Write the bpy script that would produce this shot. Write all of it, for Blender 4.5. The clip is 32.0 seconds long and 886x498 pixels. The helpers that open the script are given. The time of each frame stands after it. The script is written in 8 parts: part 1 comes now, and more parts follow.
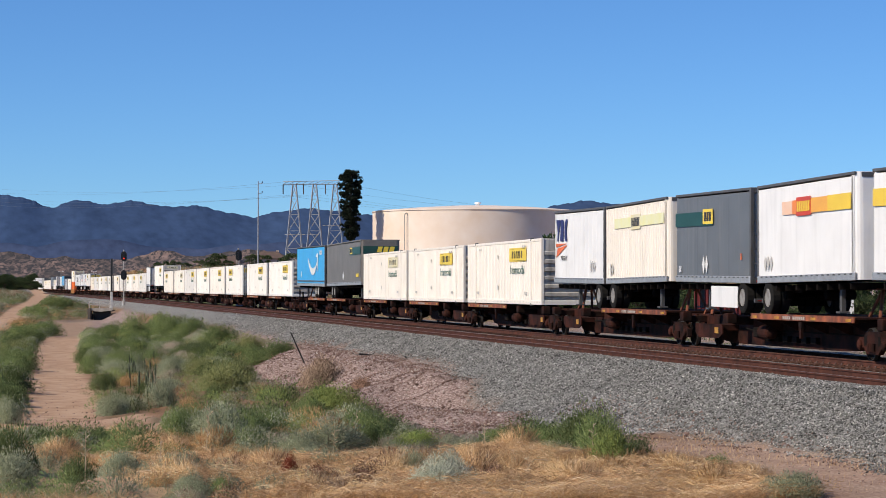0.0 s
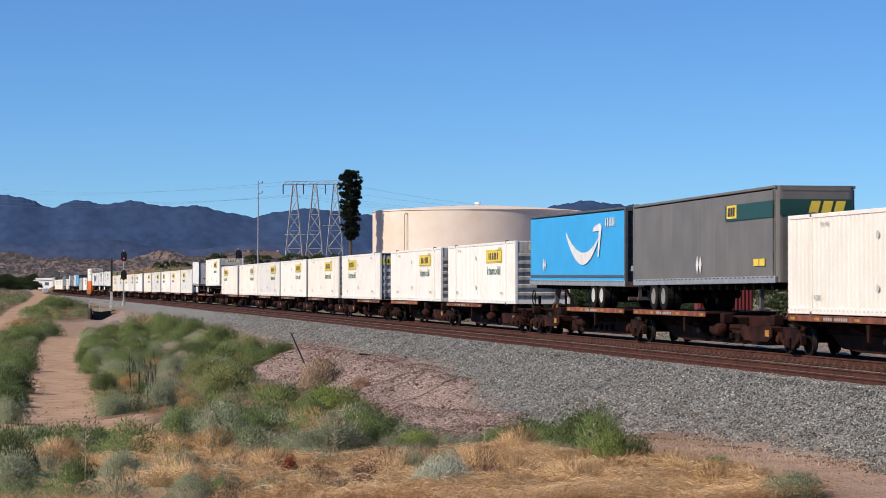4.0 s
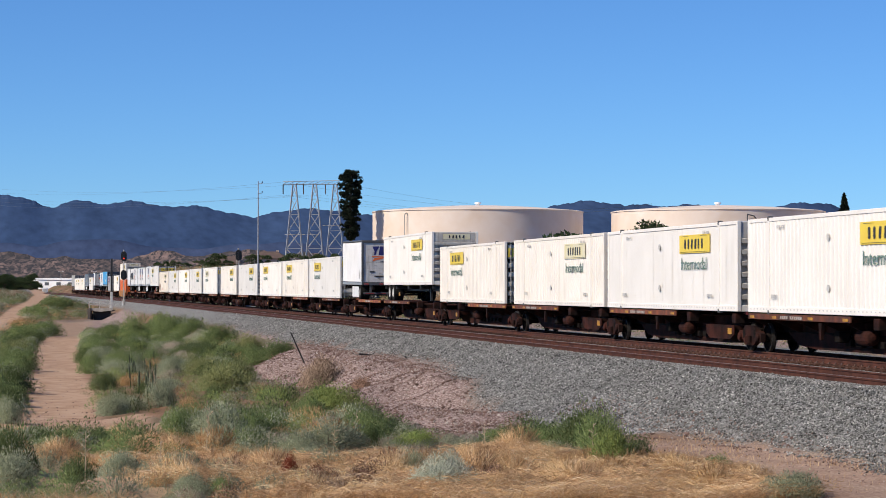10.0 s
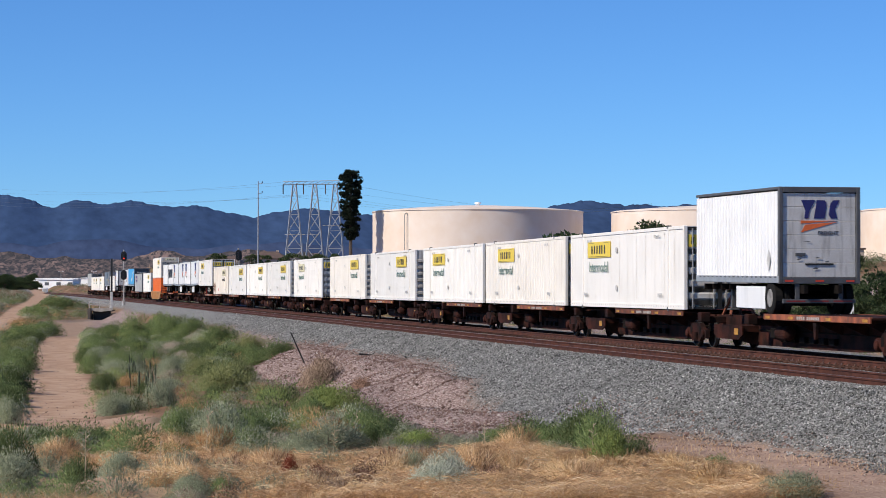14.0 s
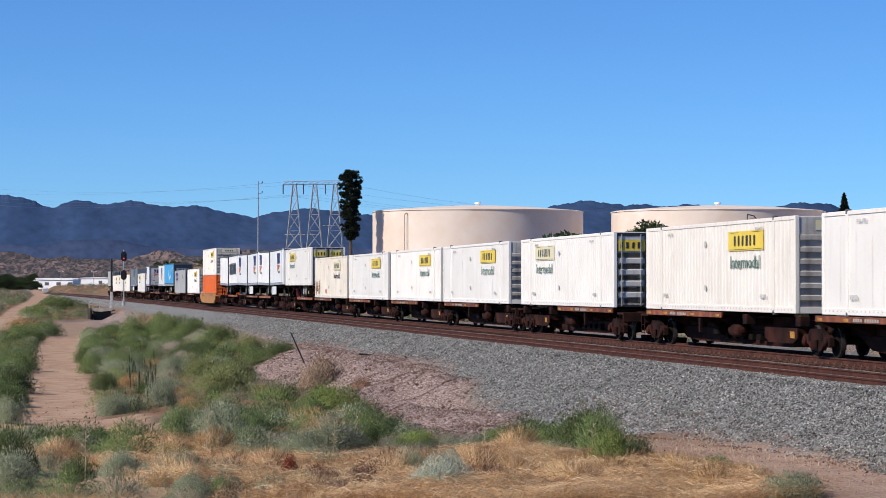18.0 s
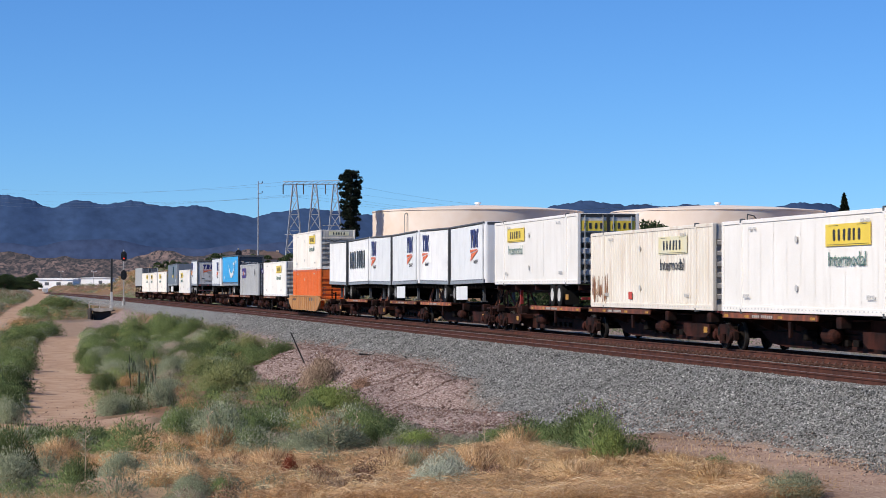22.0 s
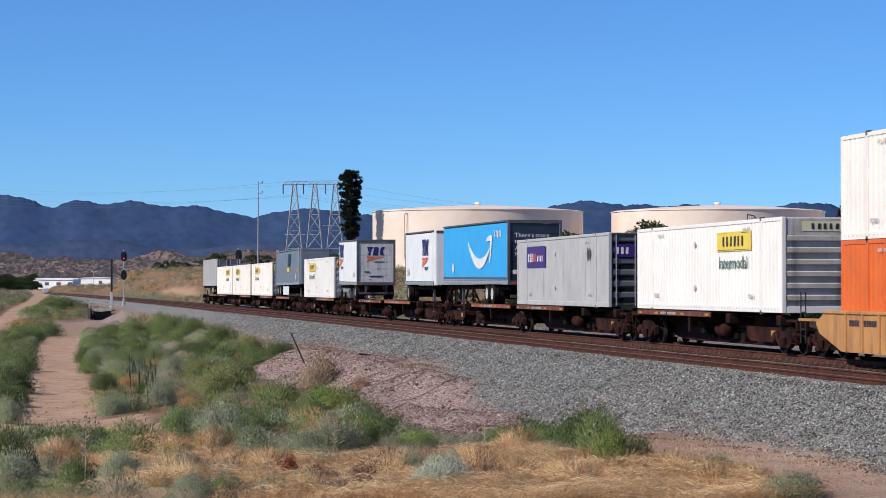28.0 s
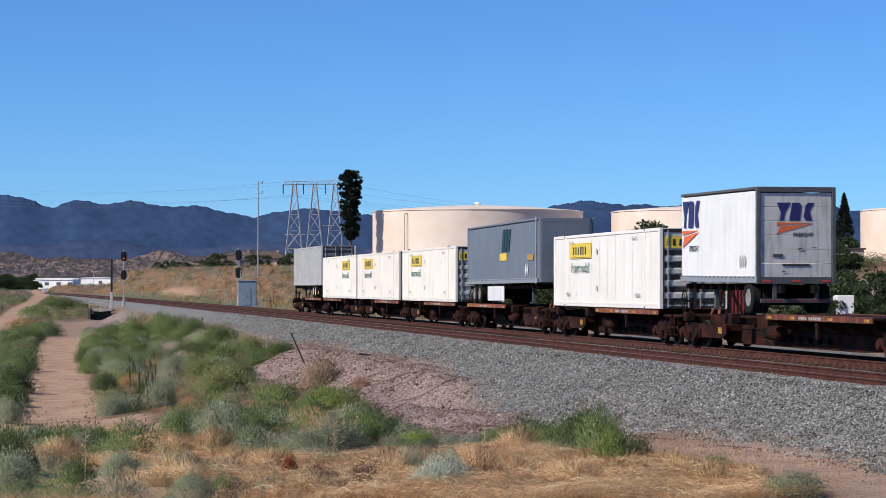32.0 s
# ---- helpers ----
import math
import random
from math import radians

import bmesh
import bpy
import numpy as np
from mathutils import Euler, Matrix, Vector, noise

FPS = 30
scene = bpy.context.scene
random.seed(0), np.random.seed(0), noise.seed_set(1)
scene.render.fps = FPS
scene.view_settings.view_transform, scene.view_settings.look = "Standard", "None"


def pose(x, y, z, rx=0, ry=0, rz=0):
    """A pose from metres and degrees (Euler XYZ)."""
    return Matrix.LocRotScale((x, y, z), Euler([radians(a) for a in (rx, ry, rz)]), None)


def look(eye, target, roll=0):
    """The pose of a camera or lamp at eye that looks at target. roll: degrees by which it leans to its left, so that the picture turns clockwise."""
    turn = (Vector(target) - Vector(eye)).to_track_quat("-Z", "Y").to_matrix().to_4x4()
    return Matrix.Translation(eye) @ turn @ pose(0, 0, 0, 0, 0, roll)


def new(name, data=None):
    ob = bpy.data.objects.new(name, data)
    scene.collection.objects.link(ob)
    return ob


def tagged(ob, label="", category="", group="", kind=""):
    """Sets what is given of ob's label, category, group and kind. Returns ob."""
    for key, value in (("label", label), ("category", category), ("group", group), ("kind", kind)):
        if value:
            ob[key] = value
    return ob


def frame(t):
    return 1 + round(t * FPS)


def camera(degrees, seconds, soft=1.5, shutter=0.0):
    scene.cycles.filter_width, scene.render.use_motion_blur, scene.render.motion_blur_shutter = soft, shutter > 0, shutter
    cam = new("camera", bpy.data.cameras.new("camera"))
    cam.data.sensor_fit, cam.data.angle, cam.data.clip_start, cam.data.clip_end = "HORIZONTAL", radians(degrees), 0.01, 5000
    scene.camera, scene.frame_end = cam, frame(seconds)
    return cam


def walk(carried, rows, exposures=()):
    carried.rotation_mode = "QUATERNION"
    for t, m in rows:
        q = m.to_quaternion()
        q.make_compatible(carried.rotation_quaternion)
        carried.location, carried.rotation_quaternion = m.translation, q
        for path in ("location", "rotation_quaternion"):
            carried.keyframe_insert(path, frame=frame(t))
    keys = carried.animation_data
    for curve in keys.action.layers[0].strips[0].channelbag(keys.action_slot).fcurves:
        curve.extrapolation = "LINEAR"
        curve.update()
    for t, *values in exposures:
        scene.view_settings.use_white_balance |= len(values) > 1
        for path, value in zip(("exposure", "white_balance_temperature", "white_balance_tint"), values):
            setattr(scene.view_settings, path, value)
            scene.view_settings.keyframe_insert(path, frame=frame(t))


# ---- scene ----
from math import sin, cos, pi, atan2, hypot

# ---------------------------------------------------------------- camera
EYE = (0.0, 0.0, 2.05)
cam = camera(21.60, 32.0, soft=0.6, shutter=0.12)
STAND = pose(*EYE, 90.928, 0, -10.773)
walk(cam, [(0.0, STAND), (32.0, STAND)], exposures=[(0.0, 0.12, 6870, 10), (7.5, 0.12, 6870, 10), (11.0, 0.12, 6550, 10), (14.0, 0.12, 6400, 10), (32.0, 0.12, 6380, 10)])

# ---------------------------------------------------------------- sky and sun
SUN_HEADING, SUN_HEIGHT = 252.0, 40.0      # degrees clockwise from +y, and above the horizon
world = bpy.data.worlds.new("world")
scene.world = world
world.use_nodes = True
wn = world.node_tree.nodes
sky = wn.new("ShaderNodeTexSky")
sky.sky_type = "NISHITA"
sky.sun_disc = False
sky.sun_elevation = radians(SUN_HEIGHT)
sky.sun_rotation = radians(SUN_HEADING)
sky.altitude = 2500.0
sky.air_density = 1.0
sky.dust_density = 0.0
sky.ozone_density = 6.0
tint = wn.new("ShaderNodeMixRGB")          # the deep blue of dry inland air
tint.blend_type = "MULTIPLY"
tint.inputs[0].default_value = 1.0
tint.inputs[2].default_value = (0.64, 0.97, 1.30, 1)
world.node_tree.links.new(sky.outputs[0], tint.inputs[1])
world.node_tree.links.new(tint.outputs[0], wn["Background"].inputs[0])
wn["Background"].inputs[1].default_value = 0.088
sun_data = bpy.data.lights.new("sun", "SUN")
sun_data.energy, sun_data.angle, sun_data.color = 4.6, radians(0.53), (1.0, 0.905, 0.775)
sun = new("sun", sun_data)
h, e = radians(SUN_HEADING), radians(SUN_HEIGHT)
sun.matrix_basis = look((sin(h) * cos(e) * 300, cos(h) * cos(e) * 300, sin(e) * 300), (0, 0, 0))

# ---------------------------------------------------------------- the two tracks, rail tops at z = 0
NEAR_X, FAR_X = 19.79, 24.36               # centre lines
BEND, BEND_FROM = 3.63e-5, 157.5           # slight bend to the left far off
SPEED = 20.65                              # metres a second, towards -y


def bend(s):
    return BEND * max(s - BEND_FROM, 0.0) ** 2 / 2


def on_track(s, x=FAR_X):
    """The pose of a thing at s metres along a track."""
    q = max(s - BEND_FROM, 0.0)
    return Matrix.LocRotScale((x - BEND * q * q / 2, s - BEND ** 2 * q ** 3 / 6, 0), Euler((0, 0, BEND * q)), None)


# ---------------------------------------------------------------- mesh making
class Geo:
    """Collects vertices and faces; several materials by index."""

    def __init__(self):
        self.v, self.f, self.m, self.now = [], [], [], 0

    def add(self, verts, faces):
        n = len(self.v)
        self.v += [tuple(p) for p in verts]
        self.f += [tuple(i + n for i in q) for q in faces]
        self.m += [self.now] * len(faces)
        return self

    def box(self, x0, y0, z0, x1, y1, z1, c=0.0):
        """A box, with edges cut by c."""
        if c <= 0:
            v = [(x, y, z) for x in (x0, x1) for y in (y0, y1) for z in (z0, z1)]
            return self.add(v, [(0, 1, 3, 2), (4, 6, 7, 5), (0, 4, 5, 1), (2, 3, 7, 6), (0, 2, 6, 4), (1, 5, 7, 3)])
        bm = bmesh.new()
        bmesh.ops.create_cube(bm, size=1.0)
        for p in bm.verts:
            p.co = ((x0 + x1) / 2 + p.co.x * (x1 - x0), (y0 + y1) / 2 + p.co.y * (y1 - y0), (z0 + z1) / 2 + p.co.z * (z1 - z0))
        bmesh.ops.bevel(bm, geom=list(bm.edges), offset=c, segments=1, affect="EDGES")
        bm.verts.index_update()
        self.add([p.co[:] for p in bm.verts], [[w.index for w in q.verts] for q in bm.faces])
        bm.free()
        return self

    def tube(self, a, b, r, n=8, r2=None, caps=True):
        """A round bar from a to b."""
        a, b = Vector(a), Vector(b)
        w = (b - a).normalized()
        u = w.orthogonal().normalized()
        k = w.cross(u)
        r2 = r if r2 is None else r2
        v = [p + (u * cos(2 * pi * i / n) + k * sin(2 * pi * i / n)) * q for p, q in ((a, r), (b, r2)) for i in range(n)]
        f = [(i, (i + 1) % n, n + (i + 1) % n, n + i) for i in range(n)]
        if caps:
            f += [tuple(range(n))[::-1], tuple(range(n, 2 * n))]
        return self.add(v, f)

    def lathe(self, c, axis, prof, n=16, caps=True):
        """A turned body: prof is rows of (along, radius) from c along axis."""
        c, w = Vector(c), Vector(axis).normalized()
        u = w.orthogonal().normalized()
        k = w.cross(u)
        v, f = [], []
        for al, r in prof:
            v += [c + w * al + (u * cos(2 * pi * i / n) + k * sin(2 * pi * i / n)) * r for i in range(n)]
        for j in range(len(prof) - 1):
            f += [(j * n + i, j * n + (i + 1) % n, (j + 1) * n + (i + 1) % n, (j + 1) * n + i) for i in range(n)]
        if caps:
            f += [tuple(range(n))[::-1], tuple(range((len(prof) - 1) * n, len(prof) * n))]
        return self.add(v, f)

    def slab(self, outline, axis, lo, hi):
        """A flat shape given by its outline in the two other axes, from lo to hi along axis."""
        n = len(outline)
        put = {"x": lambda p, w: (w, p[0], p[1]), "y": lambda p, w: (p[0], w, p[1]), "z": lambda p, w: (p[0], p[1], w)}[axis]
        v = [put(p, lo) for p in outline] + [put(p, hi) for p in outline]
        f = [(i, (i + 1) % n, n + (i + 1) % n, n + i) for i in range(n)]
        return self.add(v, f + [tuple(range(n))[::-1], tuple(range(n, 2 * n))])

    def mesh(self, name, *mats, smooth=False):
        me = bpy.data.meshes.new(name)
        me.from_pydata(self.v, [], self.f)
        for m in mats:
            me.materials.append(m)
        if len(mats) > 1:
            me.polygons.foreach_set("material_index", self.m)
        bm = bmesh.new()
        bm.from_mesh(me)
        if len(bm.faces) < 4000:
            bmesh.ops.recalc_face_normals(bm, faces=bm.faces)
        bm.to_mesh(me)
        bm.free()
        if smooth:
            me.polygons.foreach_set("use_smooth", [True] * len(me.polygons))
        me.update()
        return me


def part(name, data, parent, label="", at=None):
    """One mesh object under a thing or a part."""
    ob = new(name, data)
    ob.parent = parent
    if at is not None:
        ob.matrix_basis = at if isinstance(at, Matrix) else Matrix.Translation(at)
    if label:
        ob["label"] = label
    return ob


def thing(name, data, m, label, category, group="", kind=""):
    ob = new(name, data)
    ob.matrix_basis = m
    return tagged(ob, label, category, group, kind)


SHARED = {}


def shared(key, make):
    if key not in SHARED:
        SHARED[key] = make()
    return SHARED[key]


def lettering(text, high, m, squeeze=1.0, deep=0.004):
    """The mesh of a line of text, middle at the origin, of that height."""
    cu = bpy.data.curves.new("lettering", "FONT")
    cu.body, cu.size, cu.extrude, cu.align_x, cu.align_y = text, high * 1.38, deep, "CENTER", "CENTER"
    cu.resolution_u = 2
    ob = bpy.data.objects.new("lettering", cu)
    scene.collection.objects.link(ob)
    me = bpy.data.meshes.new_from_object(ob.evaluated_get(bpy.context.evaluated_depsgraph_get()))
    bpy.data.objects.remove(ob)
    bpy.data.curves.remove(cu)
    for p in me.vertices:
        p.co.x *= squeeze
    me.materials.clear()
    me.materials.append(m)
    return me


def facing_camera_side(x, y, z):
    """Pose of flat marks on the side that faces -x: their x runs to -y, their y up."""
    return Matrix(((0, 0, -1, x), (-1, 0, 0, y), (0, 1, 0, z), (0, 0, 0, 1)))


def facing_front(x, y, z):
    """Pose of flat marks on an end that faces -y."""
    return Matrix(((1, 0, 0, x), (0, 0, -1, y), (0, 1, 0, z), (0, 0, 0, 1)))


# ---------------------------------------------------------------- materials
def mat(name, c1, c2=None, rough=0.6, metal=0.0, scale=2.0, bump=0.0, fine=40.0, dirt=None, dirt_scale=1.0, amount=0.5, stretch=(1, 1, 1), vary=0.0, spec=0.5, dots=None):
    """A surface: two tones in large patches, a fine grain with relief, and dirt or rust in streaks."""
    m = bpy.data.materials.new(name)
    m.use_nodes = True
    t = m.node_tree
    N, L = t.nodes, t.links
    b = N["Principled BSDF"]
    b.inputs["Roughness"].default_value, b.inputs["Metallic"].default_value = rough, metal
    b.inputs["Specular IOR Level"].default_value = spec
    c2 = c2 or tuple(k * 0.82 for k in c1)
    co = N.new("ShaderNodeTexCoord")
    mp = N.new("ShaderNodeMapping")
    mp.inputs["Scale"].default_value = stretch
    L.new(co.outputs["Object"], mp.inputs["Vector"])
    big = N.new("ShaderNodeTexNoise")
    big.inputs["Scale"].default_value, big.inputs["Detail"].default_value = scale, 5
    L.new(mp.outputs[0], big.inputs["Vector"])
    small = N.new("ShaderNodeTexNoise")
    small.inputs["Scale"].default_value, small.inputs["Detail"].default_value = fine, 3
    L.new(mp.outputs[0], small.inputs["Vector"])
    ramp = N.new("ShaderNodeValToRGB")
    ramp.color_ramp.elements[0].position, ramp.color_ramp.elements[1].position = 0.36, 0.66
    ramp.color_ramp.elements[0].color, ramp.color_ramp.elements[1].color = (*c2, 1), (*c1, 1)
    L.new(big.outputs["Fac"], ramp.inputs[0])
    col = ramp.outputs[0]
    grain = N.new("ShaderNodeMixRGB")
    grain.blend_type = "OVERLAY"
    grain.inputs[0].default_value = 0.35
    L.new(col, grain.inputs[1])
    L.new(small.outputs["Fac"], grain.inputs[2])
    col = grain.outputs[0]
    if dirt:
        dm = N.new("ShaderNodeMapping")
        dm.inputs["Scale"].default_value = (3.0, 3.0, 0.35)
        L.new(co.outputs["Object"], dm.inputs["Vector"])
        dn = N.new("ShaderNodeTexNoise")
        dn.inputs["Scale"].default_value, dn.inputs["Detail"].default_value = dirt_scale, 6
        L.new(dm.outputs[0], dn.inputs["Vector"])
        dr = N.new("ShaderNodeValToRGB")
        dr.color_ramp.elements[0].position, dr.color_ramp.elements[1].position = 0.52, 0.74
        dr.color_ramp.elements[1].color = (amount, amount, amount, 1)
        L.new(dn.outputs["Fac"], dr.inputs[0])
        mx = N.new("ShaderNodeMixRGB")
        mx.inputs[2].default_value = (*dirt, 1)
        L.new(dr.outputs[0], mx.inputs[0])
        L.new(col, mx.inputs[1])
        col = mx.outputs[0]
    if dots:                                     # bushes on a far slope: (tone, cells a metre, size)
        vo = N.new("ShaderNodeTexVoronoi")
        vo.inputs["Scale"].default_value = dots[1]
        wn2 = N.new("ShaderNodeTexNoise")
        wn2.inputs["Scale"].default_value, wn2.inputs["Detail"].default_value = dots[1] * 0.9, 4
        L.new(co.outputs["Object"], wn2.inputs["Vector"])
        bent = N.new("ShaderNodeVectorMath")
        bent.operation = "MULTIPLY_ADD"
        bent.inputs[1].default_value = (3.2 / dots[1],) * 3
        L.new(wn2.outputs["Color"], bent.inputs[0])
        L.new(co.outputs["Object"], bent.inputs[2])
        L.new(bent.outputs[0], vo.inputs["Vector"])
        vr = N.new("ShaderNodeValToRGB")
        vr.color_ramp.elements[0].position, vr.color_ramp.elements[1].position = dots[2] * 0.45, dots[2]
        vr.color_ramp.elements[0].color, vr.color_ramp.elements[1].color = (1, 1, 1, 1), (0, 0, 0, 1)
        L.new(vo.outputs["Distance"], vr.inputs[0])
        gate = N.new("ShaderNodeMath")
        gate.operation = "MULTIPLY"
        L.new(vr.outputs[0], gate.inputs[0])
        br = N.new("ShaderNodeValToRGB")
        br.color_ramp.elements[0].position, br.color_ramp.elements[1].position = 0.15, 0.40
        L.new(big.outputs["Fac"], br.inputs[0])
        L.new(br.outputs[0], gate.inputs[1])
        dx = N.new("ShaderNodeMixRGB")
        dx.inputs[2].default_value = (*dots[0], 1)
        L.new(gate.outputs[0], dx.inputs[0])
        L.new(col, dx.inputs[1])
        col = dx.outputs[0]
    if vary:
        oi = N.new("ShaderNodeObjectInfo")
        hv = N.new("ShaderNodeHueSaturation")
        ml = N.new("ShaderNodeMapRange")
        ml.inputs["To Min"].default_value, ml.inputs["To Max"].default_value = 1 - vary, 1 + vary
        L.new(oi.outputs["Random"], ml.inputs["Value"])
        L.new(ml.outputs[0], hv.inputs["Value"])
        L.new(col, hv.inputs["Color"])
        col = hv.outputs[0]
    L.new(col, b.inputs["Base Color"])
    if bump:
        bp = N.new("ShaderNodeBump")
        bp.inputs["Strength"].default_value, bp.inputs["Distance"].default_value = bump, 0.02
        L.new(small.outputs["Fac"], bp.inputs["Height"])
        L.new(bp.outputs[0], b.inputs["Normal"])
    return m


WHITE = mat("white container paint", (0.86, 0.825, 0.770), (0.80, 0.765, 0.708), 0.45, dirt=(0.45, 0.40, 0.34), amount=0.20, scale=0.6, fine=25, vary=0.035)
CREAM = mat("aged cream container paint", (0.84, 0.79, 0.715), (0.775, 0.725, 0.65), 0.5, dirt=(0.42, 0.34, 0.26), amount=0.28, scale=0.6, fine=25, vary=0.035)
RUSTED = mat("rust-stained cream paint", (0.78, 0.72, 0.63), (0.70, 0.64, 0.54), 0.55, dirt=(0.42, 0.24, 0.13), amount=0.42, scale=0.6, dirt_scale=0.8)
COOL = mat("cool white trailer sheet", (0.84, 0.838, 0.832), (0.77, 0.768, 0.765), 0.35, dirt=(0.4, 0.4, 0.4), amount=0.25, scale=0.8)
GREY_END = mat("grey end sheet", (0.52, 0.49, 0.45), (0.38, 0.355, 0.32), 0.55, dirt=(0.12, 0.10, 0.08), amount=0.65, scale=1.5)
DARK_GREY = mat("dark grey trailer paint", (0.13, 0.14, 0.155), (0.11, 0.118, 0.13), 0.4, dirt=(0.28, 0.27, 0.25), amount=0.3, scale=0.8)
WARM_GREY = mat("warm dark grey trailer paint", (0.165, 0.152, 0.140), (0.135, 0.125, 0.116), 0.45, dirt=(0.28, 0.25, 0.22), amount=0.3, scale=0.8)
SLATE = mat("slate trailer paint", (0.16, 0.18, 0.22), (0.14, 0.16, 0.19), 0.4, dirt=(0.3, 0.3, 0.3), amount=0.25, scale=0.8)
LIGHT_GREY = mat("light grey container paint", (0.485, 0.48, 0.465), (0.42, 0.415, 0.405), 0.45, dirt=(0.25, 0.22, 0.2), amount=0.35, scale=0.8)
BLUE = mat("bright blue trailer paint", (0.020, 0.385, 0.80), (0.018, 0.35, 0.74), 0.35, dirt=(0.15, 0.25, 0.4), amount=0.2, scale=0.8)
NAVY = mat("near black blue paint", (0.02, 0.03, 0.05), rough=0.4)
ORANGE = mat("orange container paint", (0.72, 0.14, 0.015), (0.62, 0.115, 0.012), 0.45, dirt=(0.3, 0.1, 0.04), amount=0.3, scale=0.8)
WELL = mat("yellow-brown well car paint", (0.50, 0.25, 0.085), (0.40, 0.185, 0.06), 0.6, dirt=(0.12, 0.06, 0.035), amount=0.85, scale=1.0)
STEEL_RUST = mat("rusty brown car paint", (0.052, 0.016, 0.011), (0.012, 0.006, 0.005), 0.85, spec=0.12, dirt=(0.015, 0.011, 0.010), amount=0.8, scale=1.6, bump=0.2)
DECK = mat("orange-brown deck edge", (0.33, 0.092, 0.036), (0.065, 0.022, 0.015), 0.7, dirt=(0.06, 0.032, 0.022), amount=0.85, scale=2.0, bump=0.2, vary=0.5)
UNDER = mat("grimy black running gear", (0.012, 0.009, 0.008), (0.006, 0.005, 0.0045), 0.9, spec=0.1, dirt=(0.022, 0.014, 0.010), amount=0.6, scale=4, bump=0.3)
TREAD = mat("bright wheel tread", (0.16, 0.15, 0.14), rough=0.4, metal=0.8)
RUBBER = mat("tyre rubber", (0.013, 0.0125, 0.012), rough=0.9, scale=6, bump=0.2, spec=0.15)
RIM = mat("dull pale wheel rim", (0.30, 0.29, 0.275), (0.17, 0.155, 0.14), rough=0.5, dirt=(0.06, 0.045, 0.035), amount=0.8, scale=5, dirt_scale=4)
WHITE_RIM = mat("white wheel rim", (0.62, 0.60, 0.57), (0.45, 0.43, 0.40), rough=0.45, dirt=(0.2, 0.15, 0.1), amount=0.4)
ALU = mat("aluminium rail", (0.55, 0.55, 0.55), (0.44, 0.44, 0.44), 0.4, 0.6, scale=3)
TRIM = mat("dark grey trim", (0.095, 0.095, 0.10), (0.07, 0.07, 0.072), 0.5)
BLACK = mat("black paint", (0.02, 0.02, 0.02), rough=0.55)
RED = mat("red chassis paint", (0.42, 0.026, 0.018), (0.10, 0.016, 0.014), 0.5, dirt=(0.03, 0.018, 0.015), amount=0.85, dirt_scale=2.0)
YELLOW = mat("yellow sign", (0.80, 0.60, 0.07), (0.76, 0.55, 0.06), 0.45, scale=1.5)
FADED = mat("faded yellow sign", (0.72, 0.64, 0.36), (0.70, 0.66, 0.50), 0.5, scale=1.5)
GREEN_INK = mat("weathered dark green lettering", (0.02, 0.105, 0.075), (0.20, 0.28, 0.24), rough=0.5, scale=5)
BLACK_INK = mat("black lettering", (0.03, 0.03, 0.035), rough=0.5)
GREY_INK = mat("grey stencil", (0.56, 0.55, 0.53), rough=0.5)
NAVY_INK = mat("navy lettering", (0.022, 0.022, 0.13), rough=0.45)
ORANGE_INK = mat("orange mark", (0.78, 0.16, 0.04), rough=0.45)
RED_INK = mat("red mark", (0.6, 0.06, 0.03), rough=0.45)
GREEN_BAND = mat("dark green band", (0.008, 0.06, 0.045), rough=0.4)
YELLOW_BAND = mat("yellow band", (0.80, 0.56, 0.05), (0.76, 0.52, 0.05), 0.4)
PALE_BAND = mat("pale yellow band", (0.76, 0.74, 0.36), (0.76, 0.76, 0.52), 0.4)
PURPLE = mat("purple sign", (0.055, 0.012, 0.16), rough=0.45)
DULL_INK = mat("dull white stencil", (0.42, 0.38, 0.34), rough=0.7)
WHITE_INK = mat("white mark", (0.80, 0.80, 0.80), rough=0.45)
DOOR = mat("pale grey door sheet", (0.62, 0.60, 0.57), (0.54, 0.52, 0.49), 0.5, dirt=(0.16, 0.14, 0.12), amount=0.55, scale=1.6, dirt_scale=2.2)
REFLECT = mat("yellow reflector strip", (0.50, 0.25, 0.03), (0.32, 0.15, 0.02), 0.5)
# ---------------------------------------------------------------- the lie of the land
def smooth(a, b, x):
    t = np.clip((np.asarray(x, float) - a) / (b - a), 0, 1)
    return t * t * (3 - 2 * t)


def lateral(X, Y):
    """Metres from the near track's centre line, to its left."""
    return NEAR_X - BEND * np.maximum(Y - BEND_FROM, 0) ** 2 / 2 - X


def base_level(Y):
    return np.interp(Y, [20, 42, 62, 75, 120, 200, 285, 345, 450, 700, 1000, 4600], [-1.1, -1.2, -1.7, -1.95, -2.2, -2.45, -2.55, -1.6, -1.0, -0.5, 2.2, 3.0])


def path_x(Y):
    return np.interp(Y, [60, 70, 88, 130, 185, 230, 290, 325], [0.2, 1.6, 2.3, 2.95, 4.65, 6.45, 8.8, 10.0])


def path_half(Y):
    """Half the width of the dirt path."""
    return np.interp(Y, [70, 88, 130, 230, 290], [1.15, 1.10, 1.25, 1.55, 2.0])


def road_x(Y):
    return np.interp(Y, [180, 230, 262, 330, 460, 700], [-9.0, -3.2, -0.6, 2.2, 6.6, 12.0])


